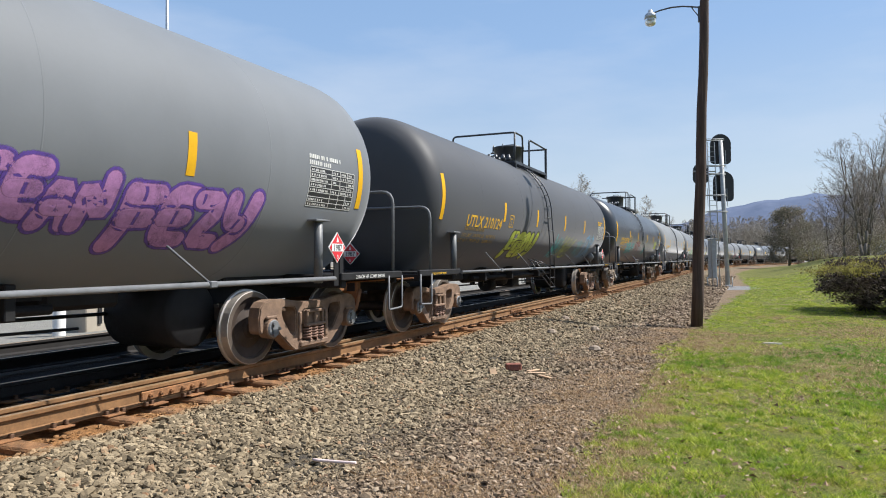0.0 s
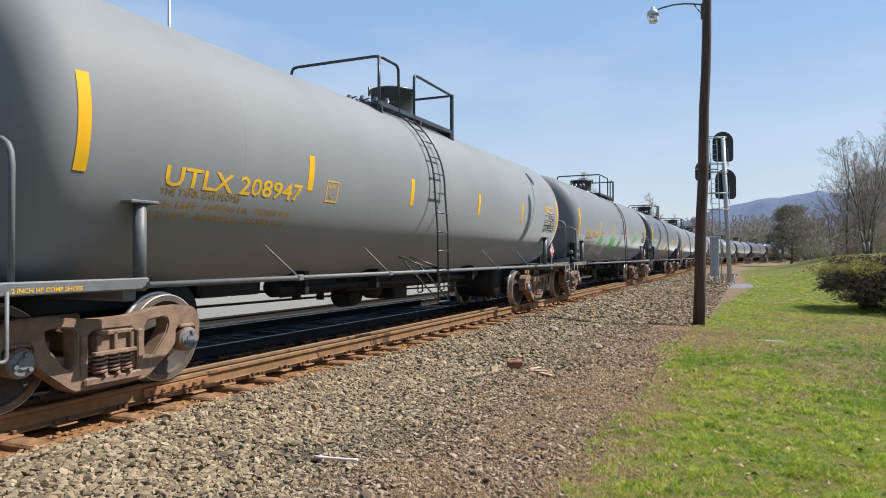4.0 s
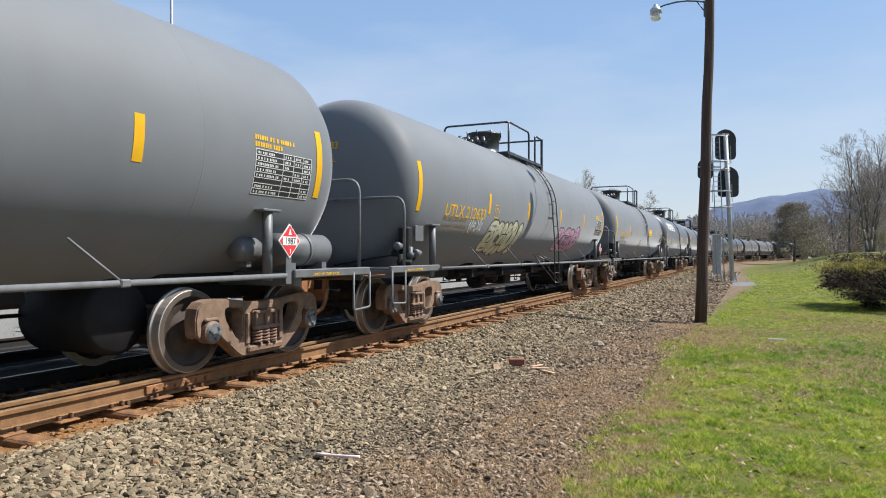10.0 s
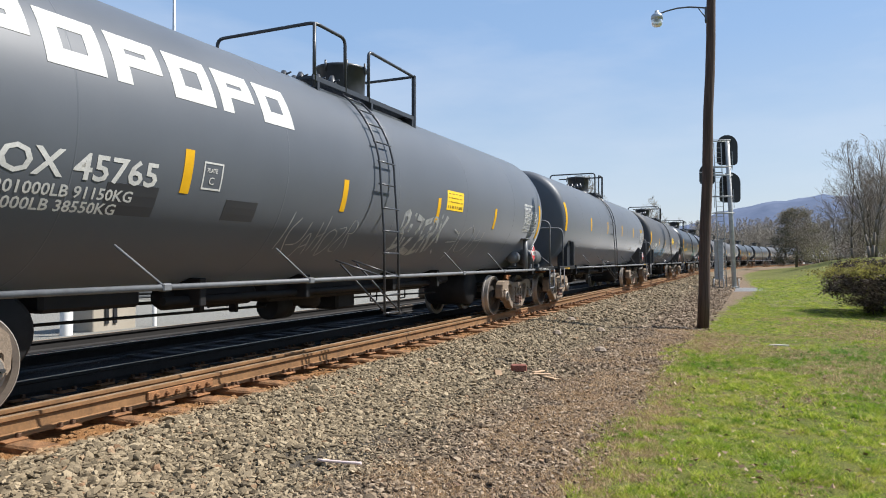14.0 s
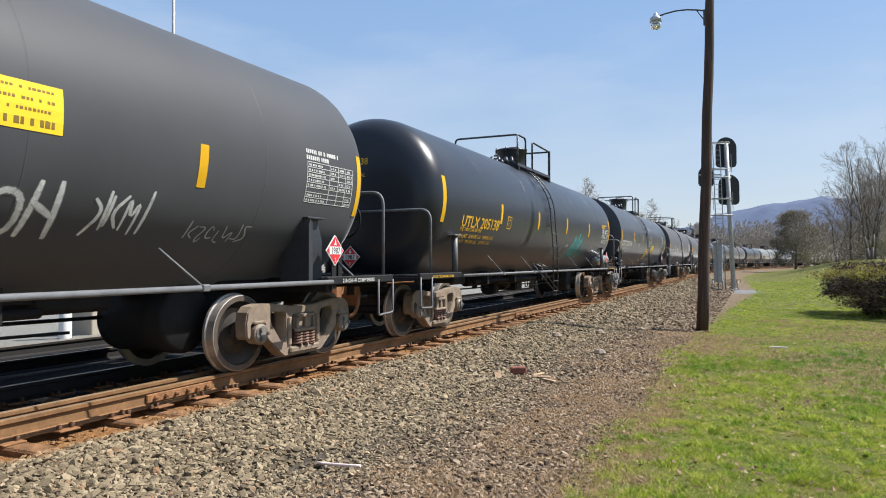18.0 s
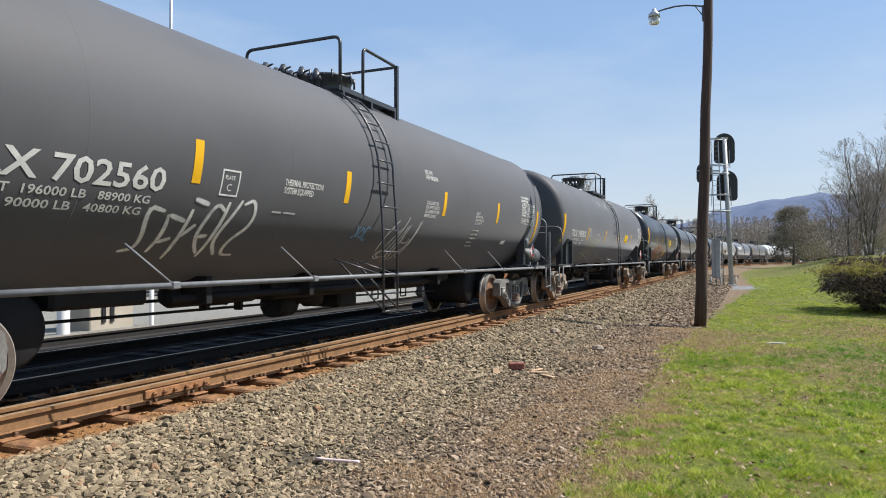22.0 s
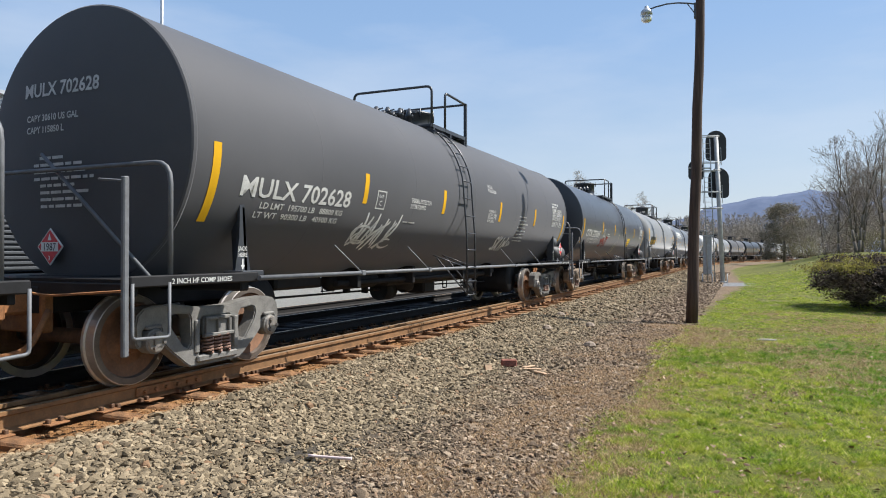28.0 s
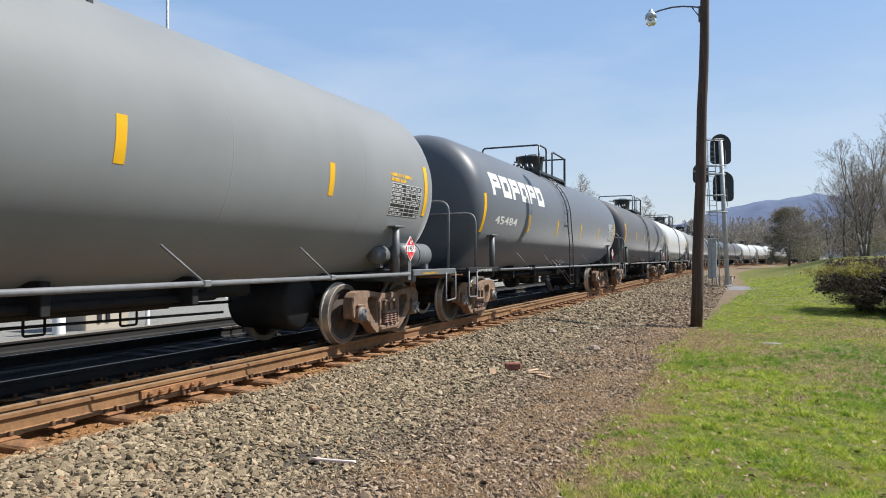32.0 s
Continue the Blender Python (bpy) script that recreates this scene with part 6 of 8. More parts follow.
    out["small_reservoir"] = mesh_of("small_reservoir", Build().lathe([(6.86, 0.0), (6.865, 0.07), (6.90, 0.125), (6.95, 0.145), (7.18, 0.145), (7.24, 0.12), (7.27, 0.06), (7.275, 0.0)], 20, "y", (1.22, 0, 1.70)).box(1.16, 1.28, 7.02, 7.1, 1.5, 1.6), GEAR_GREY)
    out["band"] = mesh_of("band", Build().lathe([(-0.02, 0.2), (-0.02, 0.212), (0.02, 0.212), (0.02, 0.2)], 24, "y", (1.22, 0, 1.36)), GEAR_GREY if grey else TUB)
    out["saddle"] = mesh_of("saddle", Build().box(1.05, 1.4, -0.05, 0.05, 1.08, 1.2), GEAR_GREY)
    b = Build()
    ring = [(0.85 + 0.27 * math.cos(t), 8.2, 1.95 + 0.27 * math.sin(t)) for t in (math.tau * i / 24 for i in range(24))]
    b.tube(ring, 0.016, 6, 0, True)
    for i in range(5):
        t = math.tau * i / 5
        b.tube([(0.85, 8.17, 1.95), (0.85 + 0.27 * math.cos(t), 8.2, 1.95 + 0.27 * math.sin(t))], 0.01, 5)
    b.box(0.7, 1.0, 7.9, 8.15, 1.75, 2.15, 0, 0.05).box(0.8, 0.9, 7.95, 8.05, 1.08, 1.8)
    out["brake_wheel"] = mesh_of("brake_wheel", b, GEAR)
    b = Build()
    rnd = random.Random(6)
    for i in range(9):
        x, y, z = rnd.uniform(1.2, 1.48), rnd.uniform(-7.75, -7.2), rnd.uniform(1.15, 1.5)
        b = Build().lathe([(-0.09, 0.0), (-0.09, 0.06), (-0.02, 0.07), (0.0, 0.045), (0.08, 0.05), (0.09, 0.0)], 10, rnd.choice("xyz"), (x, y, z))
        out["brake_valve", i] = mesh_of("brake_valve", b, GEAR_GREY if i % 3 == 0 else GEAR)
    b = Build().box(1.22, 1.4, -7.6, -7.4, 1.08, 1.75, 0, 0.03)
    b.tube(soft_path([(1.2, -7.6, 1.3), (0.6, -7.7, 1.2), (0.1, -7.75, 1.12)], 0.1), 0.015, 5)
    out["valve_bracket"] = mesh_of("valve_bracket", b, GEAR)
    # placard: a diamond board on a bracket
    b = Build()
    d = 0.20
    b.add([(0, -d, 0), (0, 0, d), (0, d, 0), (0, 0, -d), (-0.012, -d, 0), (-0.012, 0, d), (-0.012, d, 0), (-0.012, 0, -d)], [(3, 2, 1, 0), (4, 5, 6, 7), (0, 1, 5, 4), (1, 2, 6, 5), (2, 3, 7, 6), (3, 0, 4, 7)], 1)
    k = 0.185
    b.add([(0.003, -k, 0), (0.003, 0, k), (0.003, k, 0), (0.003, 0, -k)], [(3, 2, 1, 0)], 0)
    b.add([(0.006, -0.135, -0.05), (0.006, -0.135, 0.05), (0.006, 0.135, 0.05), (0.006, 0.135, -0.05)], [(0, 3, 2, 1)], 1)
    b.add([(0.006, -0.03, 0.07), (0.006, 0.0, 0.145), (0.006, 0.03, 0.07)], [(0, 2, 1)], 1)
    v, f = letters("1987", 0.115, 0.001, 0.9)
    mid = v[:, 0].max() / 2
    b.add([(0.009, p[0] - mid, p[1] - 0.04) for p in v], f, 2)
    v, f = letters("3", 0.07, 0.001)
    b.add([(0.009, p[0] - 0.02, p[1] - 0.145) for p in v], f, 1)
    out["placard"] = mesh_of("placard", b, [SIGN_RED, SIGN_WHITE, INK_BLACK])
    for k, ink, words, size in (("white", INK_WHITE, "2 INCH HF COMP SHOES", 0.07), ("yellow", INK_YELLOW, "2 INCH HF COMP SHOES", 0.05), ("tread", INK_YELLOW, "2 INCH TREAD COND. SHOES", 0.062)):
        v, f = letters(words, size, 0.001, 1.05)
        for e, y0 in ((-1, -7.95), (1, 7.05)):
            out["sill_text", k, e] = mesh_of("lettering", Build().add([(1.563, y0 + p[0], 1.042 + p[1]) for p in v], f), ink)
    for e in (-1, 1):
        b = Build()
        for i, word in enumerate(("JACK", "HERE")):
            v, f = letters(word, 0.066, 0.001, 0.95)
            mid = v[:, 0].max() / 2
            b.add([(1.373, e * 6.745 + p[0] - mid, 1.36 - 0.07 * i + p[1]) for p in v], f)
        b.add([(1.373, e * 6.745 + y, z) for y, z in ((-0.012, 1.19), (0.012, 1.19), (0.012, 1.27), (-0.012, 1.27), (-0.035, 1.20), (0.0, 1.145), (0.035, 1.20))], [(0, 1, 2, 3), (4, 5, 6)])
        out["jack_text", e] = mesh_of("lettering", b, INK_WHITE)
        out["end_brace", e] = mesh_of("end_brace", Build().tube([(-0.35, e * 7.88, 2.38), (1.2, e * 7.88, 1.1)], 0.02, 6), pipe)
        b = Build().box(1.50, 1.55, e * 8.45 - 0.03, e * 8.45 + 0.03, 0.42, 2.0, 0, 0.01)
        b.tube([(1.52, e * 8.45, 1.96), (1.2, e * 8.45, 1.99)], 0.012, 5)
        out["grab_post", e] = mesh_of("grab_post", b, pipe)
    b = Build().box(1.36, 1.38, -7.28, -6.98, 1.52, 1.78, 0, 0.005)
    out["notice_board"] = mesh_of("notice_board", b, GEAR_GREY)
    b = Build().box(-0.03, -0.014, -0.05, 0.05, -0.5, 0.02)
    out["placard_holder"] = mesh_of("placard_holder", b, gear)
    return out


GEAR_SETS = {(g, k): shared_gear(g, k) for g, k in ((False, "a"), (True, "a"), (False, "p"), (True, "b"), (False, "c"), (False, "k"), (False, "d"), (False, "e"))}
_strips = {}


def strip(w, d0, d1, y=0.0):
    """A reflective tape of that width between two heights on the tank, bent to its shape at y."""
    key = (w, d0, d1, y, _style[0])
    if key not in _strips:
        n, k = 8, 4 if y else 1
        v = [skin(y - w / 2 + w * j / k, d0 + (d1 - d0) * i / n, 0.005 if y else 0.003) for i in range(n + 1) for j in range(k + 1)]
        f = [(i * (k + 1) + j, i * (k + 1) + j + 1, (i + 1) * (k + 1) + j + 1, (i + 1) * (k + 1) + j) for i in range(n) for j in range(k)]
        _strips[key] = mesh_of("reflective_strip", Build().add(v, f, 0, True), YELLOW)
    return _strips[key]


def data_table(y, deg, parent, ink, dark):
    """The stencilled test table: a ruled frame, on a black panel where the tank is pale, with rows of illegible entries."""
    b = Build()
    w, h, n = 1.02, 19.0, 8
    cols = (0.0, 0.47, 0.66, 0.83, 1.0)
    if dark:
        part("table_panel", patch(y, y + w, deg - h, deg, 0.0022), INK_BLACK, parent, "black panel behind the test table")
    for i in range(n + 1):
        d = deg - h * i / n
        patch(y, y + w, d - 0.16, d + 0.16, 0.0034, 0, b)
    for k in cols:
        patch(y + w * k - 0.005, y + w * k + 0.005, deg - h, deg, 0.0034, 0, b)
    rnd = random.Random(int(y * 100))
    for i in range(n):
        for c0, c1 in zip(cols, cols[1:]):
            if (c0 and rnd.random() < 0.12) or i == 5:
                continue
            k = y + w * (c0 + 0.03)
            end = k + w * (c1 - c0 - 0.05) * rnd.uniform(0.6, 0.95)
            while k < end:
                s = rnd.uniform(0.014, 0.024)
                patch(k, k + s, deg - h * (i + 0.78) / n, deg - h * (i + 0.34) / n, 0.0034, 0, b)
                k += s + rnd.choice((0.010, 0.010, 0.028))
    for d, wide in ((6.0, 0.66), (3.0, 0.46)):
        k = y - 0.02
        while k < y + wide:
            s = rnd.uniform(0.022, 0.034)
            patch(k, k + s, deg + d - 2.0, deg + d, 0.0034, 1, b)
            k += s + rnd.choice((0.012, 0.012, 0.04))
    return part("test_table", b, [INK_WHITE, ink], parent, "stencilled test table")


def bars(rows_, y, deg, parent, ink, name="stencil_block"):
    """Small illegible stencil lines: rows of (indent, length, height), each a run of little marks."""
    b = Build()
    for i, (ind, length, h) in enumerate(rows_):
        d, k = deg - i * 3.4, y + ind
        rnd = random.Random(i + int(y * 10))
        word = 0
        end = k + length * rnd.uniform(0.6, 1.0)
        while k < end:
            w = rnd.uniform(0.016, 0.03)
            patch(k, k + w, d - h * rnd.uniform(0.75, 1.0), d, 0.0032, 0, b)
            word += 1
            k += w + (0.05 if word % 6 == 5 else 0.013)
    return tagged(part(name, b, ink, parent), kind="stuff")


def ribbon(path, w, b, lift, mat):
    """A painted stroke over the tank: path of (y, deg)."""
    pts = [(p[0], radians(p[1]) * R) for p in path]
    v, f = [], []
    n = len(pts)
    for i, p in enumerate(pts):
        a, c = pts[max(0, i - 1)], pts[min(n - 1, i + 1)]
        d = Vector((c[0] - a[0], c[1] - a[1]))
        d = d.normalized() if d.length > 1e-6 else Vector((1, 0))
        k = w * (0.55 + 0.45 * math.sin(math.pi * (i + 0.5) / n))
        k *= 1.45
        for s in (-1, 0, 1):
            q = (p[0] - d.y * s * k, p[1] + d.x * s * k)
            v.append(skin(q[0], math.degrees(q[1] / R), lift))
    f = [(3 * i + j, 3 * i + j + 1, 3 * i + j + 4, 3 * i + j + 3) for i in range(n - 1) for j in (0, 1)]
    b.add(v, f, mat, False, [0.0, 1.0, 0.0] * n)


def scrawl(y0, y1, d0, d1, seed, n, loose=0.5):
    """Strokes of an illegible tag in a box on the tank's side: n leaning glyphs, turned about and run together."""
    rnd = random.Random(seed)
    out = []
    w = (y1 - y0) / n
    shapes = list(STROKES.values())
    for i in range(n):
        flip, wide, up = rnd.random() < 0.5, rnd.uniform(0.95, 1.35), rnd.uniform(-0.10, 0.10)
        tall = rnd.uniform(0.75, 1.05)
        glyph = []
        for path in rnd.choice(shapes):
            line = []
            for u, q in rounded([(p[0] + rnd.uniform(-0.09, 0.09) * (1 + loose), p[1] + rnd.uniform(-0.09, 0.09) * (1 + loose)) for p in path]):
                u = 1 - u if flip else u
                line.append((y0 + w * (i + 0.5 + (u - 0.5) * wide + 0.25 * (q - 0.5)), d0 + (d1 - d0) * (0.5 + (q - 0.5) * tall + up)))
            glyph.append(line)
        out.append(glyph)
    return out


def graffiti(parent, y0, y1, d0, d1, colour, seed, n=5, width=0.035, edge=None, loose=0.5):
    mats = [SPRAY[colour]] + ([SPRAY[edge]] if edge else [])
    for k, glyph in enumerate(scrawl(y0, y1, d0, d1, seed, n, loose)):
        b = Build()
        for i, l in enumerate(glyph):
            if edge:
                ribbon(l, width * 1.55, b, 0.0022 + 0.0001 * k + 0.00003 * i, 1)
        for i, l in enumerate(glyph):
            ribbon(l, width, b, 0.0036 + 0.0001 * k + 0.00003 * i, 0)
        part("graffiti", b, mats, parent, f"{colour} spray-painted graffiti")


def slashes(parent, y0, y1, d0, d1, colour, seed, n=8, width=0.025):
    """Tall slanting strokes crossed by a few loops."""
    rnd = random.Random(seed)
    lines = []
    for i in range(n):
        ya = y0 + (y1 - y0) * (i + rnd.uniform(0.1, 0.9)) / n
        lean, top, foot = rnd.uniform(0.1, 0.4) * (y1 - y0), d1 - rnd.uniform(0, 0.3) * (d1 - d0), d0 + rnd.uniform(0, 0.3) * (d1 - d0)
        bend = rnd.uniform(-0.12, 0.12)
        lines.append(([(ya + lean * (t - 0.6) + bend * math.sin(3 * t), foot + (top - foot) * t) for t in (k / 9 for k in range(10))], width, 0.003 + 0.00004 * i))
    for i in range(3):
        yc, dc, r = rnd.uniform(y0, y1), d0 + rnd.uniform(0.2, 0.6) * (d1 - d0), rnd.uniform(0.08, 0.2) * (y1 - y0)
        lines.append(([(yc + r * 1.6 * math.cos(t), dc + math.degrees(r * math.sin(t) / R) * 0.8) for t in (k * 0.5 + i for k in range(11))], width * 0.7, 0.0034 + 0.00004 * i))
    for line, w, lift in lines:
        b = Build()
        ribbon(line, w, b, lift, 0)
        part("graffiti", b, SPRAY[colour], parent, f"{colour} spray-painted slash")


STROKES = {
    "F": (((0.18, 0), (0.28, 0.5), (0.3, 0.9)), ((0.3, 0.88), (0.95, 0.9)), ((0.3, 0.48), (0.85, 0.5))),
    "E": (((0.95, 0.9), (0.35, 0.92), (0.2, 0.5), (0.3, 0.1), (0.95, 0.1)), ((0.25, 0.5), (0.8, 0.52))),
    "Z": (((0.1, 0.88), (0.9, 0.9), (0.2, 0.12), (0.95, 0.1)),), "D": (((0.2, 0.05), (0.2, 0.92), (0.8, 0.85), (0.85, 0.2), (0.2, 0.08)),),
    "Y": (((0.1, 0.92), (0.15, 0.5), (0.55, 0.45)), ((0.92, 0.95), (0.75, 0.35), (0.35, 0.0))),
    "T": (((0.05, 0.9), (0.95, 0.92)), ((0.5, 0.88), (0.45, 0.0))), "A": (((0.08, 0), (0.5, 0.95), (0.92, 0)), ((0.3, 0.32), (0.72, 0.32))),
    "N": (((0.12, 0), (0.15, 0.92), (0.82, 0.08), (0.88, 0.95)),), "C": (((0.92, 0.8), (0.45, 0.98), (0.12, 0.5), (0.45, 0.02), (0.92, 0.2)),),
    "H": (((0.15, 0), (0.18, 0.95)), ((0.18, 0.5), (0.82, 0.5)), ((0.85, 0.95), (0.82, 0))), "O": (((0.5, 0.95), (0.1, 0.75), (0.12, 0.2), (0.5, 0.03), (0.9, 0.25), (0.88, 0.8), (0.5, 0.95)),),
    "R": (((0.18, 0), (0.2, 0.92), (0.85, 0.8), (0.75, 0.5), (0.25, 0.45)), ((0.4, 0.45), (0.9, 0.0))), "M": (((0.08, 0), (0.15, 0.95), (0.5, 0.3), (0.85, 0.95), (0.92, 0)),),
    "L": (((0.2, 0.95), (0.2, 0.08), (0.9, 0.08)),), "!": (((0.5, 0.95), (0.48, 0.35)), ((0.48, 0.08), (0.48, 0.03))),
    "S": (((0.9, 0.85), (0.45, 0.98), (0.15, 0.72), (0.8, 0.35), (0.55, 0.02), (0.08, 0.15)),), "K": (((0.15, 0), (0.18, 0.98)), ((0.85, 0.95), (0.2, 0.45), (0.9, 0.0))), "I": (((0.5, 0.0), (0.52, 0.95)),),
}


def rounded(path):
    """A bend drawn smoothly through a few corners."""
    for _ in range(2):
        q = [path[0]]
        for a, c in zip(path, path[1:]):
            q += [(a[0] * 0.75 + c[0] * 0.25, a[1] * 0.75 + c[1] * 0.25), (a[0] * 0.25 + c[0] * 0.75, a[1] * 0.25 + c[1] * 0.75)]
        path = q + [path[-1]]
    return path


def fat_stroke(path, w, b, lift, mat):
    """A spray stroke of even width with round ends: path of (y, deg)."""
    pts = [Vector((p[0], radians(p[1]) * R)) for p in path]
    rows_, n = [], len(pts)
    rim = w + 0.022
    side = (-1.0, -w / rim * 0.9, w / rim * 0.9, 1.0)
    for i, p in enumerate(pts):
        d = (pts[min(n - 1, i + 1)] - pts[max(0, i - 1)]).normalized()
        rows_ += [p + Vector((-d.y, d.x)) * rim * k for k in side]
    b.add([skin(q.x, math.degrees(q.y / R), lift) for q in rows_], [(4 * i + j, 4 * i + j + 1, 4 * i + j + 5, 4 * i + j + 4) for i in range(n - 1) for j in (0, 1, 2)], mat, False, [0.0, 1.0, 1.0, 0.0] * n)
    for p, d in ((pts[0], (pts[0] - pts[1]).normalized()), (pts[-1], (pts[-1] - pts[-2]).normalized())):
        t = Vector((-d.y, d.x))
        fan = [p] + [p + (t * math.cos(a) + d * math.sin(a)) * w * 0.9 for a in (math.pi * k / 8 for k in range(9))]
        fan += [p + (t * math.cos(a) + d * math.sin(a)) * rim for a in (math.pi * k / 8 for k in range(9))]
        b.add([skin(q.x, math.degrees(q.y / R), lift) for q in fan], [(0, k, k + 1) for k in range(1, 9)] + [(k, k + 9, k + 10, k + 1) for k in range(1, 9)], mat, False, [1.0] * 10 + [0.0] * 9)


def bubble_word(parent, word, y0, y1, d0, d1, colour, seed, fat, edge=None):
    """A sprayed word of fat round strokes, each glyph outlined and lapping over the one before."""
    rnd = random.Random(seed)
    mats = [SPRAY[colour]] + ([SPRAY[edge]] if edge else [])
    step = (y1 - y0) / len(word)
    for i, ch in enumerate(word):
        lift, up = 0.0022 + 0.0006 * i, rnd.uniform(-0.05, 0.05) * (d1 - d0)
        w, b = fat * step, Build()
        lines = []
        for path in STROKES[ch]:
            lines.append([(y0 + step * (i + 0.04 + 0.92 * p[0]) + 0.10 * step * (p[1] - 0.5), d0 + up + (d1 - d0) * (0.08 + 0.84 * p[1])) for p in rounded(path)])
        for k, l in enumerate(lines):
            if edge:
                fat_stroke(l, w + 0.036, b, lift + 0.00003 * k, 1)
        for k, l in enumerate(lines):
            fat_stroke(l, w, b, lift + 0.0003 + 0.00003 * k, 0)
        part("graffiti", b, mats, parent, f"{colour} spray-painted graffiti in fat round letters")


def tag_word(parent, word, y0, y1, d0, d1, colour, seed, bold, edge=None):
    """A sprayed word that can be read, its letters wavering by hand."""
    rnd = random.Random(seed)
    b = Build()
    for k, (lift, extra) in enumerate(((0.0022, 0.075), (0.0036, 0.0))):
        if k == 0 and not edge:
            continue
        v, f = letters(word, 0.5, bold * 0.35 + extra * 0.6, 1.0)
        w, lo, hi = v[:, 0].max() - v[:, 0].min(), v[:, 1].min(), v[:, 1].max()
        pts = []
        for x, y in v:
            u, q = (x - v[:, 0].min()) / w, (y - lo) / (hi - lo)
            q2 = q + 0.07 * math.sin(u * 9 + seed) + 0.04 * math.sin(u * 23)
            u2 = u + 0.02 * math.sin(q * 5 + u * 14) + 0.04 * (q - 0.5)
            pts.append(skin(y0 + (y1 - y0) * u2, d0 + (d1 - d0) * q2, lift))
        b.add(pts, f, 1 if k == 0 else 0)
    b.cover[0] = 0.99
    mats = [SPRAY[colour]] + ([SPRAY[edge]] if edge else [])
    return part("graffiti", b, mats, parent, f"{colour} spray-painted graffiti word")


def fit_text(parent, lines, y0, y1, d0, d1, ink):
    """Stencilled lines that fill a box on the tank's side."""
    b = Build()
    n = len(lines)
    step = (d1 - d0) / n
    wide = max(letters(l, 0.1, 0.001)[0][:, 0].max() for l in lines)
    for i, l in enumerate(lines):
        v, f = letters(l, 0.1, 0.0017)
        top = v[:, 1].max()
        b.add([skin(y0 + (y1 - y0) * p[0] / wide, d1 - step * (i + 1) + step * 0.78 * p[1] / top, 0.0033) for p in v], f)
    return tagged(part("lettering", b, ink, parent), kind="stuff")


def number_panel(tank, y0, y1, d0, d1):
    return part("number_panel", patch(y0 - 0.12, y1 + 0.12, d0, d1, 0.0025), INK_BLACK, tank, "black panel behind the number")


def make_wagon(style, paint, label, truck="rusty", grey=False, reservoir=False, layout="a", tape=3.0, cluster=False, tapes=(-4.15, -1.38, 1.58, 4.4), grab=False, ink="white"):
    """One tank wagon with its tank, underframe, trucks and fittings."""
    _style[0] = style
    root = new("tank_wagon")
    tagged(root, label, "tank wagon", "wagons of the train")
    g = GEAR_SETS[grey, layout]
    tank = part("tank", TANKS[style], None, root)
    tank.material_slots[0].link = "OBJECT"
    tank.material_slots[0].material = PAINT[paint]
    for y in (-5.35, -2.62, 0.12, 2.86, 5.6):
        seam = part("weld_seam", SEAM, None, tank, at=pose(0, y, 0))
        seam.material_slots[0].link = "OBJECT"
        seam.material_slots[0].material = PAINT[paint]
    if paint in ("jet", "black", "charcoal"):
        rnd = random.Random(label)
        for y in (-2.55, 2.0, 4.9):
            y, b, top = y + rnd.uniform(-0.3, 0.3), Build(), rnd.uniform(28, 44)
            ribbon([(y + 0.02 * math.sin(k), top - 2.4 * k) for k in range(6)], 0.009, b, 0.003, 0)
            part("scuff", b, SCUFF, tank, "thin pale scratch")
    post = {"round": "round_post", "flat": "bracket_post", "knuckle": "box_post"}[style]
    for e in (-1, 1):
        make_truck(root, e * TRUCK + (0.15 if style == "round" else 0.0), truck)
        out_ = pose(0, 0.28 if style == "round" and e > 0 else 0.0, 0)   # the rear deck of the round tanks stands out further
        for k in ("draft_sill", "coupler"):
            part(k, g[k, e], None, root)
        part("end_railing", g["end_railing", e], None, root, at=out_)
        deck = part("end_platform", g["end_platform", e], None, root, at=out_)
        part("end_beam", g["end_beam", e], None, deck)
        for s in (-1, 1):
            part("side_sill", g["side_sill", e, s], None, deck)
            part("bolster_arm", g["bolster_arm", e, s], None, deck)
        for s in (-1, 1):
            part("sill_step", g["sill_step", e, s], None, root, at=out_)
            part(post, g[post, e, s], None, root)
    for s in (-1, 1):
        part("side_pipe", g["side_pipe", s], None, root)
        lad = part("side_ladder", g["side_ladder", s], None, root)
        part("stringer", g["stringer", s], None, lad)
        for k in range(4):
            part("ladder_brace", g["ladder_brace", s, k], None, lad)
        for k in range(12):
            part("rung", g["rung"], None, lad, at=g["rung", s, k])
        for y in (-4.55, -2.35, 2.35, 4.55):
            part("strut", g["strut", s], None, root, at=pose(0, y, 0))
    for k in ("top_platform", "dome", "outlet_gear"):
        part(k, g[k], None, root)
    for k in range(7):
        part("valve", g["valve", k], None, root)
    for k in (1, 2):
        part("railing", g["railing", k], None, root)
    if reservoir:
        tub = part("air_reservoir", g["silver_reservoir" if reservoir == "silver" else "air_reservoir"], None, root)
        for y in (7.15, 7.80):
            part("saddle", g["saddle"], None, tub, at=pose(0, y, 0))
        if style == "flat":
            part("small_reservoir", g["small_reservoir"], None, root)
        elif style == "round":
            part("small_reservoir", g["small_reservoir"], None, root, at=pose(-0.12, -0.42, -0.34))
        for y in (7.2, 7.5, 7.78) if reservoir == "silver" else (7.5,):
            part("band", g["band"], None, tub, at=pose(0, y, 0))
    part("brake_wheel", g["brake_wheel"], None, root)
    if cluster:
        base = part("valve_bracket", g["valve_bracket"], None, root)
        for k in range(9):
            part("brake_valve", g["brake_valve", k], None, base)
        if layout == "b":
            part("notice_board", g["notice_board"], None, root)
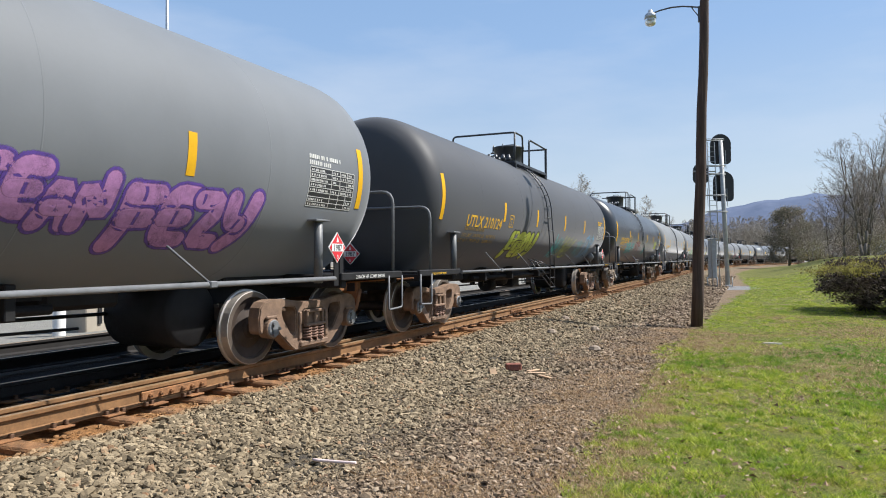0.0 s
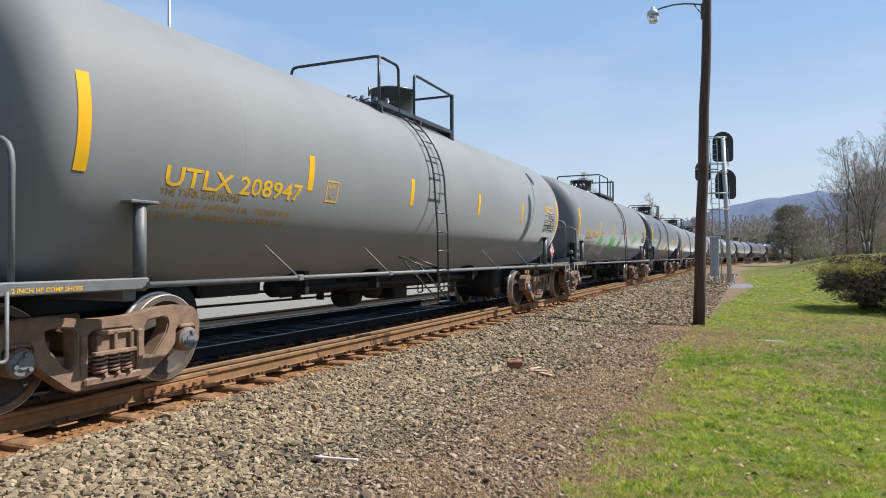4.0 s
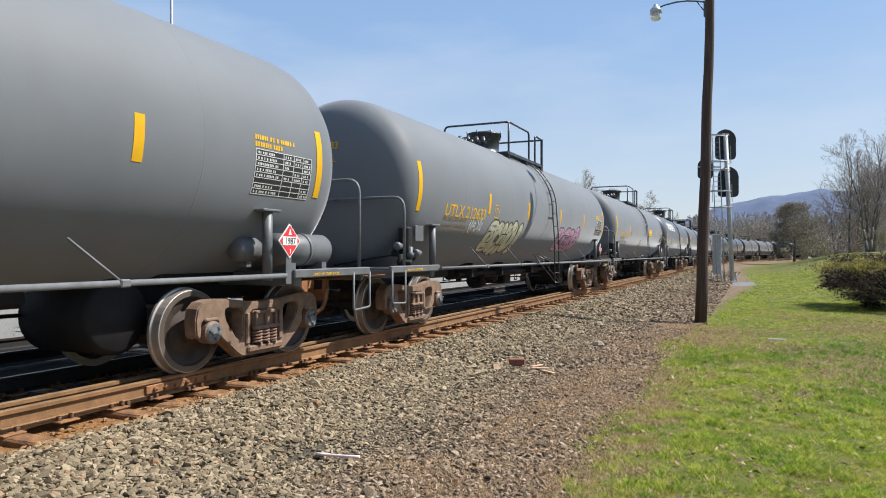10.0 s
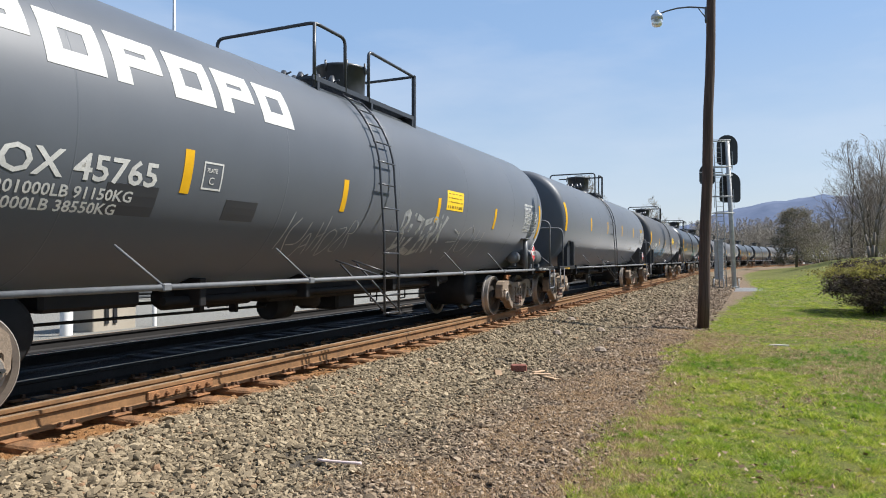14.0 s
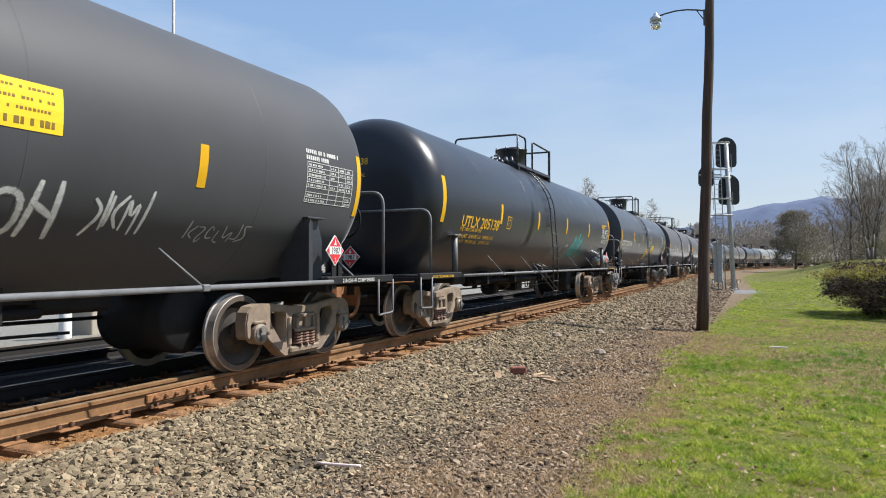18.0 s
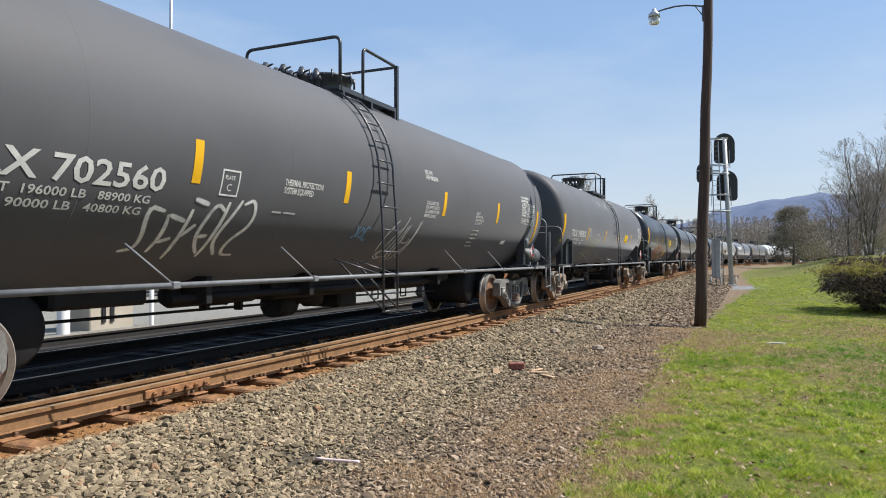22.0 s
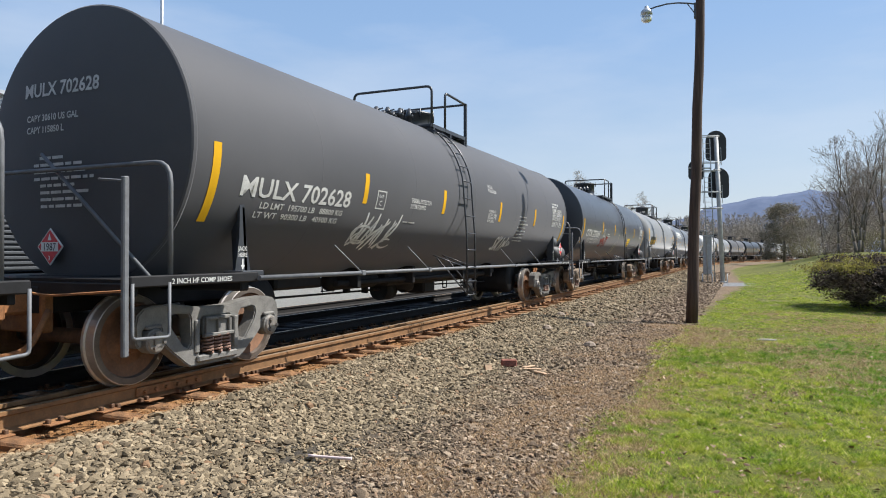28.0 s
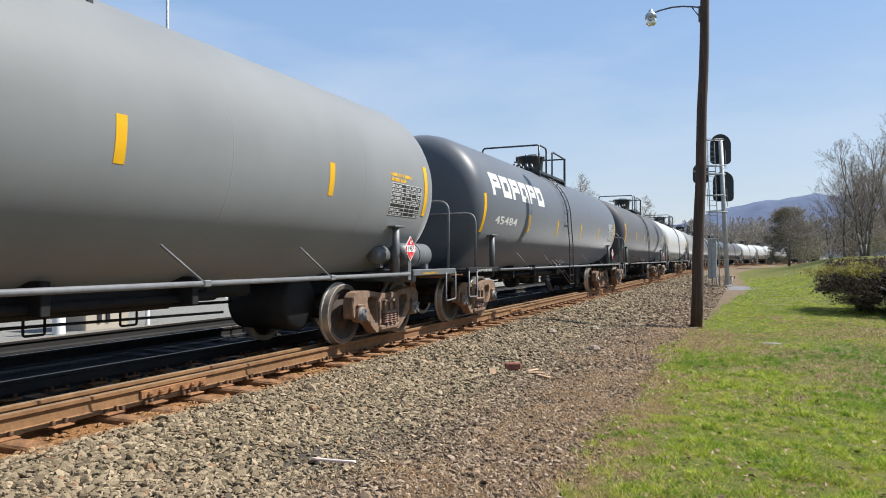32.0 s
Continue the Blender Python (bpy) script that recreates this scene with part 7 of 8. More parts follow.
    for y in tapes:
        part("reflective_strip", strip(0.115, tape - 16.5, tape), None, tank, at=pose(0, y, 0))
    lo, hi = (tape - 33, tape) if style == "flat" else (tape - 21, tape + 11)
    for y in (-7.28, 7.45) if style == "flat" else (-7.42, 7.55) if style == "knuckle" else (-7.30, 7.55):
        part("reflective_strip", strip(0.115, lo, hi, y), None, tank)
    # placards by the rear end of the side, and on the front end
    for e in (-1, 1):
        tagged(part("lettering", g["sill_text", "tread" if reservoir == "silver" else ink, e], None, root, at=pose(0, 0.28 if style == "round" and e > 0 else 0.0, 0)), kind="stuff")
        if style == "flat":
            tagged(part("lettering", g["jack_text", e], None, root), kind="stuff")
        if style != "round":
            part("end_brace", g["end_brace", e], None, root)
        if grab:
            part("grab_post", g["grab_post", e], None, root)
    h = part("placard", g["placard"], None, root, "red and white hazard placard", at=pose(1.54, 5.6 if style == "flat" and not grab else 6.9, 1.46))
    part("placard_holder", g["placard_holder"], None, h)
    part("placard", g["placard"], None, root, "red and white hazard placard", at=pose(-0.38 if style != "round" else -0.15, -HEAD(0.6) - 0.05, 1.40, 0, 0, -90))
    return root, tank


def mark(tank, style, owner, number, ink, box, weights):
    """Owner's letters and number on the side and on the front end, with the weight lines under them."""
    _style[0] = style
    y0, y1, d0, d1 = box
    fit_text(tank, [f"{owner} {number}"], y0, y1, d0 - 2.2, d1, ink)
    slogan = owner == "UTLX"
    gallons, litres = ("30020", "113600") if owner == "CITX" else ("30610", "115850")
    faint = INK_OLD if slogan and number not in ("205724", "205138") else ink
    if slogan:
        fit_text(tank, ["THE TANK CAR PEOPLE"], y0, y0 + 1.1, d0 - 5.4, d0 - 1.9, faint)
        d0 -= 3.6
    ind = 0.0 if slogan else 0.4
    for i, (key, text) in enumerate(zip(("LD LMT", "LT WT"), weights)):
        text = text.replace("LB ", " LB   " if owner != "TILX" else " LB         ").replace("KG", " KG")
        fit_text(tank, [f"{key}  {text}"], y0 + ind - 0.06 * i, y1 - 0.12 - 0.06 * i, d0 - 7.2 - 4.6 * i, d0 - 3.4 - 4.6 * i, faint)
    end_text([(f"{owner} {number}", 0.17 if slogan else 0.21, 0.95, 0), (f"CAPY {gallons} US GAL", 0.10, 0.95, 0.05), (f"CAPY {litres} L", 0.10, 0.95, 0.05)], -0.87 if not slogan else -0.72, 3.05, ink, tank)
    rows_ = ((0.1, 0.3), (0.0, 0.75), (0.0, 0.8), (0.0, 0.9), (0.1, 0.55), (0.1, 0.6), (0.1, 0.6), (0.1, 0.65)) if not slogan else ((0, 0.6), (0, 0.75), (0, 0.4))
    b = Build()
    for i, (ind, w) in enumerate(rows_):
        k, rnd = ind, random.Random(i)
        while k < ind + w:
            ww = rnd.uniform(0.06, 0.2)
            z = (2.38 if not slogan else 2.60) - 0.075 * i
            x = -0.68 + k
            yy = -HEAD(math.hypot(x, z - ZC) / R) - 0.012
            b.add([(x, yy, z - 0.032), (x + ww, yy, z - 0.032), (x + ww, yy, z), (x, yy, z)], [(0, 1, 2, 3)])
            k += ww + 0.03
    tagged(part("stencil_block", b, ink, tank), kind="stuff")


def plate_sign(tank, y, deg, mat=None, w=0.62, ink=None):
    """A small frame-and-letter mark such as PLATE C."""
    b = Build()
    for a, c, d, e in ((0, 0.27, 0, 0.7), (0, 0.27, -9.4, -10.1), (0, 0.017, 0, -10.1), (0.253, 0.27, 0, -10.1)):
        patch(y + a, y + c, deg + min(d, e), deg + max(d, e), 0.0032, 0, b)
    v, f = letters("C", 0.11, 0.001)
    b.add([skin(y + 0.085 + p[0], deg - 7.9 + math.degrees(p[1] / R), 0.0034) for p in v], f)
    v, f = letters("PLATE", 0.062, 0.001, 0.85)
    b.add([skin(y + 0.045 + p[0], deg - 3.3 + math.degrees(p[1] / R), 0.0034) for p in v], f)
    return part("plate_mark", b, mat, tank)


def caution(tank, y, deg, h=12.0, w=0.62):
    """A yellow notice whose faded lines are shown as runs of small marks."""
    b = patch(y, y + w, deg - h, deg, 0.0028)
    rnd = random.Random(int(y * 31))
    for i, big in enumerate((0.5, 0.6, 0.6, 1.5)):
        d, k = deg - h * (0.12 + 0.21 * i), y + 0.06
        while k < y + w - 0.07:
            s = rnd.uniform(0.015, 0.03) * (1.5 if big > 1 else 1)
            patch(k, k + s, d - h * 0.10 * big, d, 0.0042, 1, b)
            k += s + rnd.choice((0.012, 0.012, 0.012, 0.05))
    return part("notice", b, [SIGN_YELLOW, plain("faded_brown_print", (0.20, 0.13, 0.02), 0.5)], tank, "yellow notice with faded lines")


def block_logo(tank, y, deg, step=0.4):
    """Six heavy blocks in place of the leasing firm's name."""
    for i in range(6):
        b, k, w = Build(), y + i * step, step * 0.84
        for u0, u1, a0, a1 in ((0, 0.3, -20, 0), (0, 1, -6, 0), (0.72, 1, -20 if i % 2 else -11, 0), (0, 1, -13, -8) if i % 2 == 0 else (0, 1, -20, -14)):
            patch(k + w * u0, k + w * u1, deg + a0, deg + a1, 0.0032 + 0.0004 * (u1 == 1) + 0.0003 * (u0 > 0.5), 0, b)
        part("mark_block", b, INK_WHITE, tank, "white block shape")


# ---- the train ----
ROUND, FLAT, KNUCKLE = "round", "flat", "knuckle"
train = []


def wagon(style, paint, label, owner=None, number=None, ink=None, box=None, weights=("205500LB 93200KG", "80500LB 36500KG"), **k):
    ink = ink or INK_WHITE
    root, tank = make_wagon(style, paint, label, ink="yellow" if ink == INK_YELLOW else "white", grab=owner == "MULX", **k)
    tape = k.get("tape", 3.0)
    if owner:
        mark(tank, style, owner, number, ink, box, weights)
        plate_sign(tank, box[1] + (0.72 if owner in ("MULX", "CITX") else 0.5), box[3] + (0.0 if owner in ("MULX", "CITX") else 1.5), ink)
    if owner == "MULX":
        fit_text(tank, ["THERMAL PROTECTION", "SYSTEM EQUIPPED"], -2.75, -1.98, -15.6, -8.3, ink)
        bars(((0, 0.62, 1.0),), -2.85, -24.5, tank, ink)
    elif owner and style != ROUND:
        bars(((0, 0.5, 1.0), (0, 0.62, 1.0)), -2.75, -13, tank, ink)
    data_table(6.18 if style == FLAT else 6.36, {ROUND: -0.5, KNUCKLE: 2.5, FLAT: 5.0}[style], tank, ink, paint in ("grey", "pale", "white"))
    train.append(root)
    return tank


def build_train():
    Y, W = INK_YELLOW, INK_WHITE
    t = wagon(ROUND, "grey", "grey tank wagon with lilac and pink graffiti", ink=W, layout="a", reservoir=False)
    bubble_word(t, "TEAN", 2.28, 3.60, -36.5, -14.5, "lilac", 2, 0.2, "violet")
    bubble_word(t, "FEZY", 3.66, 5.50, -45.0, -16.5, "lilac", 3, 0.2, "violet")
    t = wagon(ROUND, "soot", "dark grey tank wagon with yellow marks and lime graffiti", "UTLX", "210124", ink=Y, reservoir=True, box=(-6.1, -4.05, -18.2, -8.9), weights=("206700LB 93700KG", "79300LB 36000KG"), tapes=(-3.93, -1.35, 1.54, 4.15))
    bubble_word(t, "FEDY", -3.2, -1.02, -48.0, -19.5, "lime", 4, 0.22, "black")
    graffiti(t, 0.95, 1.80, -50.1, -20.9, "teal", 5, 5, 0.03)
    slashes(t, 1.80, 3.28, -50.0, -13.2, "lime", 6, 9, 0.022)
    graffiti(t, 3.46, 4.56, -46.3, -19.8, "teal", 7, 4, 0.018)
    graffiti(t, 4.71, 5.94, -49.8, -12.5, "sky", 8, 5, 0.04)
    t = wagon(ROUND, "black", "black tank wagon with bright yellow marks", "UTLX", "205724", ink=Y, truck="dusty", reservoir=True, box=(-6.25, -4.17, -16.9, -7.8), weights=("207100LB 93900KG", "78900LB 35800KG"), tapes=(-4.01, -1.46, 1.74, 4.42))
    graffiti(t, -4.39, -2.32, -36.8, -17.2, "teal", 9, 6, 0.042)
    graffiti(t, -2.00, -0.48, -33.0, -13.4, "red", 10, 4, 0.03)
    graffiti(t, 1.02, 1.79, -41.6, -19.4, "teal", 11, 4, 0.025)
    slashes(t, 2.75, 4.55, -49.9, -14.0, "silver", 12, 9, 0.02)
    tag_word(t, "EMDE", 4.98, 5.85, -24.4, -9.5, "lime", 13, 0.025)
    t = wagon(ROUND, "pale", "pale grey tank wagon with faded yellow marks", "UTLX", "208947", ink=Y, grey=True, box=(-6.43, -4.29, -16.9, -9.4))
    t = wagon(ROUND, "grey", "grey tank wagon with green and white graffiti", "UTLX", "207669", ink=Y, grey=True, layout="b", cluster=True, box=(-6.12, -4.13, -17.2, -8.4), tapes=(-4.01, -1.25, 1.7, 4.55))
    graffiti(t, -7.29, -6.18, -28.7, -17.5, "white", 14, 6, 0.030)
    graffiti(t, -4.66, -3.70, -52.7, -19.1, "white", 15, 4, 0.03)
    graffiti(t, -3.96, -3.17, -31.4, -16.5, "green", 16, 7, 0.045)
    slashes(t, -3.20, -2.10, -54.5, -9.5, "white", 17, 8, 0.030)
    graffiti(t, -1.70, -0.68, -36.6, -15.2, "green", 18, 8, 0.045)
    slashes(t, 0.21, 0.67, -44.3, -13.3, "green", 19, 8, 0.04)
    graffiti(t, 3.57, 4.63, -22.4, -4.0, "green", 20, 4, 0.045)
    graffiti(t, 1.95, 2.89, -46.2, -14.6, "silver", 21, 4, 0.012)
    slashes(t, 3.32, 5.62, -52.3, -30.4, "silver", 22, 9, 0.01)
    t = wagon(KNUCKLE, "slate", "dark grey tank wagon with white marks and fine graffiti", "TILX", "290347", ink=W, layout="k", tape=8.0, cluster=True, truck="dusty", box=(-6.38, -4.47, -13.9, -5.6), weights=("205400LB 93160KG", "80600LB 36560KG"), tapes=(-4.35, -1.37, 1.4, 4.36))
    graffiti(t, -4.16, -0.85, -30.7, -15.0, "lime", 23, 17, 0.012)
    graffiti(t, -5.94, -4.97, -41.2, -28.1, "silver", 24, 5, 0.012)
    graffiti(t, -7.50, -6.83, -37.1, -19.7, "silver", 25, 3, 0.09)
    graffiti(t, 0.08, 1.09, -30.3, -13.1, "lime", 26, 6, 0.040)
    caution(t, 0.23, -24.6, 22.8, 0.65)
    graffiti(t, 1.22, 2.10, -41.2, -17.6, "white", 28, 5, 0.018)
    caution(t, 2.90, -2.2, 12.6, 0.74)
    t = wagon(ROUND, "grey", "plain grey tank wagon with orange-yellow marks", "UTLX", "208869", ink=Y, grey=True, reservoir=True, box=(-6.27, -4.24, -17.2, -8.3), tapes=(-4.12, -1.35, 1.72, 4.8))
    t = wagon(ROUND, "grey", "grey tank wagon with outlined cream and pink graffiti", "UTLX", "212633", ink=Y, grey=True, layout="b", cluster=True, box=(-6.25, -4.24, -16.4, -7.4), tapes=(-4.07, -1.38, 1.62, 4.5))
    bubble_word(t, "ECHO!", -3.85, -1.50, -48.5, -18.0, "cream", 30, 0.25, "black")
    tag_word(t, "NUS", -2.06, -1.72, -30.5, -24.0, "black", 33, 0.01)
    graffiti(t, -4.96, -4.22, -30.3, -17.6, "white", 31, 4, 0.020)
    bubble_word(t, "ZERO", 1.75, 4.25, -44.0, -16.0, "pink", 32, 0.2, "black")
    t = wagon(ROUND, "grey", "faded grey tank wagon with a yellow notice", "UTLX", "210977", ink=Y, grey=True, layout="b", cluster=True, box=(-6.27, -4.28, -15.6, -7.8), tapes=(-4.12, -1.33, 1.84, 4.7))
    caution(t, 2.07, 2.6, 14.3, 0.75)
    bars([(0.05 * (i % 3), 0.72, 1.3) for i in range(8)], -0.80, -19.9, t, INK_YELLOW)
    t = wagon(ROUND, "slate", "blue-grey tank wagon with a white block mark", ink=W, layout="p", tape=-4.0, reservoir=True, truck="dusty")
    block_logo(t, -6.23, 34.6, 0.645)
    fit_text(t, ["PROX 45765"], -6.35, -4.50, -19.6, -8.6, INK_WHITE)
    fit_text(t, ["LD LMT  201000LB 91150KG", "LT WT  85000LB 38550KG"], -6.55, -4.72, -31.0, -20.8, INK_WHITE)
    plate_sign(t, -3.95, -8.0, INK_WHITE)
    for y0, y1, d0, d1 in ((-5.0, -4.45, -31.0, -19.5), (-3.55, -3.05, -30.0, -21.0)):
        part("paint_patch", patch(y0, y1, d0, d1, 0.0024), PAINT["black"], t, "dark repainted patch")
    graffiti(t, -2.40, -0.84, -47.0, -24.8, "silver", 37, 7, 0.012)
    tag_word(t, "BIZERK", 0.40, 2.10, -44.5, -16.7, "silver", 38, 0.014)
    graffiti(t, 2.35, 4.11, -49.2, -16.0, "silver", 39, 3, 0.020)
    caution(t, 1.89, 2.4, 13.3, 0.74)
    t = wagon(KNUCKLE, "slate", "slate grey tank wagon with a tan test table", ink=Y, layout="k", tape=8.0, truck="dusty")
    bars([(0.05 * (i % 3), 0.81, 1.3) for i in range(2)], 4.12, -24.9, t, INK_WHITE)
    t = wagon(KNUCKLE, "soot", "brown-black tank wagon with white marks and blue graffiti", "TILX", "198885", ink=W, layout="d", tape=0.0, truck="dusty", box=(-6.42, -4.93, -16.4, -8.7), weights=("205800LB 93300KG", "80200LB 36400KG"), tapes=(-4.09, -1.15, 1.69, 4.65))
    graffiti(t, -5.28, -3.80, -43.9, -16.7, "sky", 42, 4, 0.045)
    graffiti(t, -3.74, -2.81, -41.3, -19.8, "sky", 43, 3, 0.035)
    tag_word(t, "EPIC", -2.62, -1.86, -38.5, -20.5, "sky", 44, 0.05)
    tag_word(t, "LYME", -1.78, -0.80, -39.0, -20.0, "sky", 41, 0.04)
    slashes(t, -0.75, 0.45, -53.5, -20.5, "white", 45, 9, 0.024)
    graffiti(t, 1.56, 3.26, -42.2, -19.9, "white", 46, 5, 0.030)
    graffiti(t, 3.53, 4.20, -37.8, -20.3, "white", 47, 4, 0.020)
    graffiti(t, 4.67, 5.59, -39.7, -30.4, "silver", 48, 7, 0.012)
    caution(t, 2.37, 7.5, 14.1, 0.76)
    fit_text(t, ["VENT TANK WHEN UNLOADING"], -0.51, 0.15, -19.1, -15.8, INK_WHITE)
    fit_text(t, ["REMOVE", "RESIDUAL", "COMMODITY"], 1.45, 1.75, -23.6, -16.3, INK_WHITE)
    t = wagon(ROUND, "jet", "glossy black tank wagon with bright yellow marks", "UTLX", "205138", ink=Y, reservoir="silver", truck="dusty", box=(-6.44, -4.4, -17.0, -8.3), weights=("206900LB 93800KG", "79100LB 35900KG"), tapes=(-4.31, -1.52, 1.34, 4.25))
    graffiti(t, 0.43, 2.32, -48.8, -24.5, "silver", 52, 11, 0.016)
    slashes(t, 2.32, 3.62, -47.8, -9.6, "teal", 53, 9, 0.045)
    graffiti(t, 3.70, 4.40, -44.4, -18.0, "teal", 54, 3, 0.018)
    t = wagon(FLAT, "black", "black tank wagon with white marks and yellow notices", "CITX", "224104", ink=W, truck="worn", layout="c", tape=5.5, cluster=True, box=(-7.06, -4.65, -16.9, -7.7), weights=("206700LB 93750KG", "79300LB 35950KG"), tapes=(-4.15, -1.5, 1.43, 4.1))
    graffiti(t, -7.61, -6.86, -40.7, -22.7, "white", 55, 4, 0.018)
    fit_text(t, ["HANDLE MUST BE LOCKED", "AND CHAINED IN CLOSED", "POSITION BEFORE LOADING"], 0.11, 0.79, -14.4, -4.5, INK_WHITE)
    fit_text(t, ["VENT TANK", "WHEN UNLOADING"], 0.64, 1.17, 16.1, 24.4, INK_WHITE)
    caution(t, 0.12, -20.4, 22.1, 0.67)
    caution(t, 1.92, -13.3, 15.3, 0.73)
    bars([(0.05 * (i % 3), 0.68, 1.3) for i in range(3)], 1.93, -37.5, t, INK_WHITE)
    graffiti(t, 6.51, 7.74, -38.1, -15.5, "white", 61, 4, 0.02)
    t = wagon(FLAT, "umber", "brown-grey tank wagon with white marks and silver scrawls", "MULX", "702560", ink=W, layout="e", tape=0.0, truck="worn", reservoir=True, box=(-6.79, -4.5, -18.9, -10.0), weights=("196000LB 88900KG", "90000LB 40800KG"), tapes=(-4.13, -1.4, 1.79, 4.56))
    slashes(t, -7.35, -6.55, -50.7, -21.9, "silver", 62, 7, 0.018)
    graffiti(t, -4.65, -3.13, -50.5, -23.7, "white", 63, 6, 0.028)
    slashes(t, 0.13, 1.04, -55.5, -18.2, "white", 64, 7, 0.016)
    graffiti(t, -0.93, -0.51, -37.6, -28.2, "sky", 65, 3, 0.012)
    fit_text(t, ["VENT TANK", "WHEN UNLOADING"], 0.98, 1.48, 5.8, 12.7, INK_WHITE)
    fit_text(t, ["CLOSE AND LOCK", "BOV SAFETY HANDLE", "SECUREMENT SYSTEM", "BEFORE LOADING"], 1.04, 1.59, -18.6, -7.2, INK_WHITE)
    fit_text(t, ["PAINT:", "66-14484-50", "GRVD. 04-2021", "LOT: R60390"], 3.34, 3.78, -19.4, -9.4, INK_WHITE)
    bars([(0.03 * (i % 3), 0.36, 1.1) for i in range(5)], 3.36, -24.0, t, INK_WHITE)
    part("decal", patch(5.32, 5.56, -35.0, -31.6, 0.0027), SIGN_WHITE, t, "small pale sticker")
    t = wagon(KNUCKLE, "charcoal", "dull charcoal tank wagon with white marks", "TILX", "198803", ink=W, layout="d", tape=-6.5, truck="dusty", box=(-6.47, -4.53, -17.2, -9.2), tapes=(-4.2, -1.26, 1.48, 4.5))
    graffiti(t, -3.89, -2.18, -45.0, -18.0, "lime", 69, 5, 0.014)
    caution(t, 2.85, -8.1, 12.7, 0.76)
    for y0, y1, seed in ((-1.95, -1.35, 91), (-0.75, -0.2, 92)):
        slashes(t, y0, y1, 22.0, 44.0, "smoke", seed, 4, 0.05)
    fit_text(t, ["VENT TANK WHEN UNLOADING"], 1.36, 1.83, -27.7, -24.7, INK_WHITE)
    t = wagon(KNUCKLE, "jet", "glossy black tank wagon with tan graffiti", "CTCX", "731427", ink=W, layout="k", tape=5.5, cluster=True, truck="dusty", box=(-6.42, -4.27, -19.2, -10.8), weights=("206700LB 93750KG", "79300LB 35950KG"), tapes=(-4.24, -1.49, 1.65, 4.4))
    bubble_word(t, "MOLM", -4.28, -0.42, -58.0, -16.5, "red", 72, 0.24)
    bubble_word(t, "MOLM", -4.0, -0.3, -55.0, -15.0, "tan", 72, 0.22, "white")
    slashes(t, -2.0, -0.6, -44.0, -22.0, "white", 73, 5, 0.025)
    fit_text(t, ["VENT TANK WHEN UNLOADING"], 0.55, 1.58, -20.1, -15.1, INK_WHITE)
    caution(t, 0.73, -30.2, 21.1, 0.81)
    caution(t, 2.45, -1.3, 18.0, 0.73)
    fit_text(t, ["REMOVE ALL RESIDUAL", "COMMODITY BEFORE", "CLOSING TANK CAR"], -2.10, -1.52, -36.7, -29.2, INK_WHITE)
    t = wagon(FLAT, "black", "black tank wagon with white marks", "CTCX", "732841", ink=W, layout="c", tape=5.5, box=(-7.38, -4.79, -13.4, -7.2))
    graffiti(t, 3.13, 3.74, -44.8, -28.2, "silver", 77, 5, 0.012)
    t = wagon(FLAT, "umber", "brown-grey tank wagon with large white marks", "MULX", "702628", ink=W, layout="e", tape=0.0, truck="worn", reservoir=True, box=(-6.87, -4.6, -17.6, -8.6), weights=("195700LB 88800KG", "90300LB 40900KG"), tapes=(-4.22, -1.42, 1.7, 4.45))
    slashes(t, -4.2, -3.0, -48.0, -20.0, "white", 78, 13, 0.034)
    bubble_word(t, "SKIN", 2.0, 2.86, -45.5, -28.5, "white", 79, 0.085)
    graffiti(t, 2.9, 3.15, -40.5, -34.5, "white", 80, 2, 0.018)
    fit_text(t, ["VENT TANK", "WHEN UNLOADING"], 0.87, 1.36, 6.2, 13.1, INK_WHITE)
    fit_text(t, ["CLOSE AND LOCK", "BOV SAFETY HANDLE", "SECUREMENT SYSTEM", "BEFORE LOADING"], 0.94, 1.47, -18.2, -7.2, INK_WHITE)
    bars([(0.05 * (i % 3), 0.84, 1.3) for i in range(8)], 3.14, -8.9, t, INK_WHITE)
    t = wagon(FLAT, "black", "charcoal tank wagon with white marks and red scrawl", "CITX", "220069", ink=W, layout="d", tape=3.0, truck="dusty", reservoir=True, box=(-6.75, -4.31, -17.7, -7.7), weights=("206700LB 93750KG", "79300LB 35950KG"), tapes=(-3.84, -1.15, 1.57, 4.27))
    graffiti(t, -3.89, -2.60, -34.7, -18.4, "red", 83, 4, 0.06)
    graffiti(t, -0.62, 0.14, -53.0, -16.0, "cream", 84, 3, 0.022)
    graffiti(t, 2.15, 2.67, -45.2, -31.0, "silver", 85, 5, 0.012)
    caution(t, 2.54, -16.3, 15.1, 0.74)
    bars([(0.05 * (i % 3), 1.67, 1.3) for i in range(3)], 4.04, -27.8, t, INK_WHITE)
    t = wagon(ROUND, "pale", "pale grey tank wagon with a black number panel", "UTLX", "209587", ink=Y, grey=True, reservoir=True, box=(-6.43, -4.34, -18.0, -8.1), tapes=(-4.2, -1.4, 1.45, 4.73))
    number_panel(t, -6.51, -4.37, -21.6, -3.9)
    bubble_word(t, "SKEN", -2.41, -1.12, -49.7, -29.0, "white", 89, 0.05)
    graffiti(t, -4.38, -3.44, -39.6, -25.0, "silver", 90, 4, 0.01)
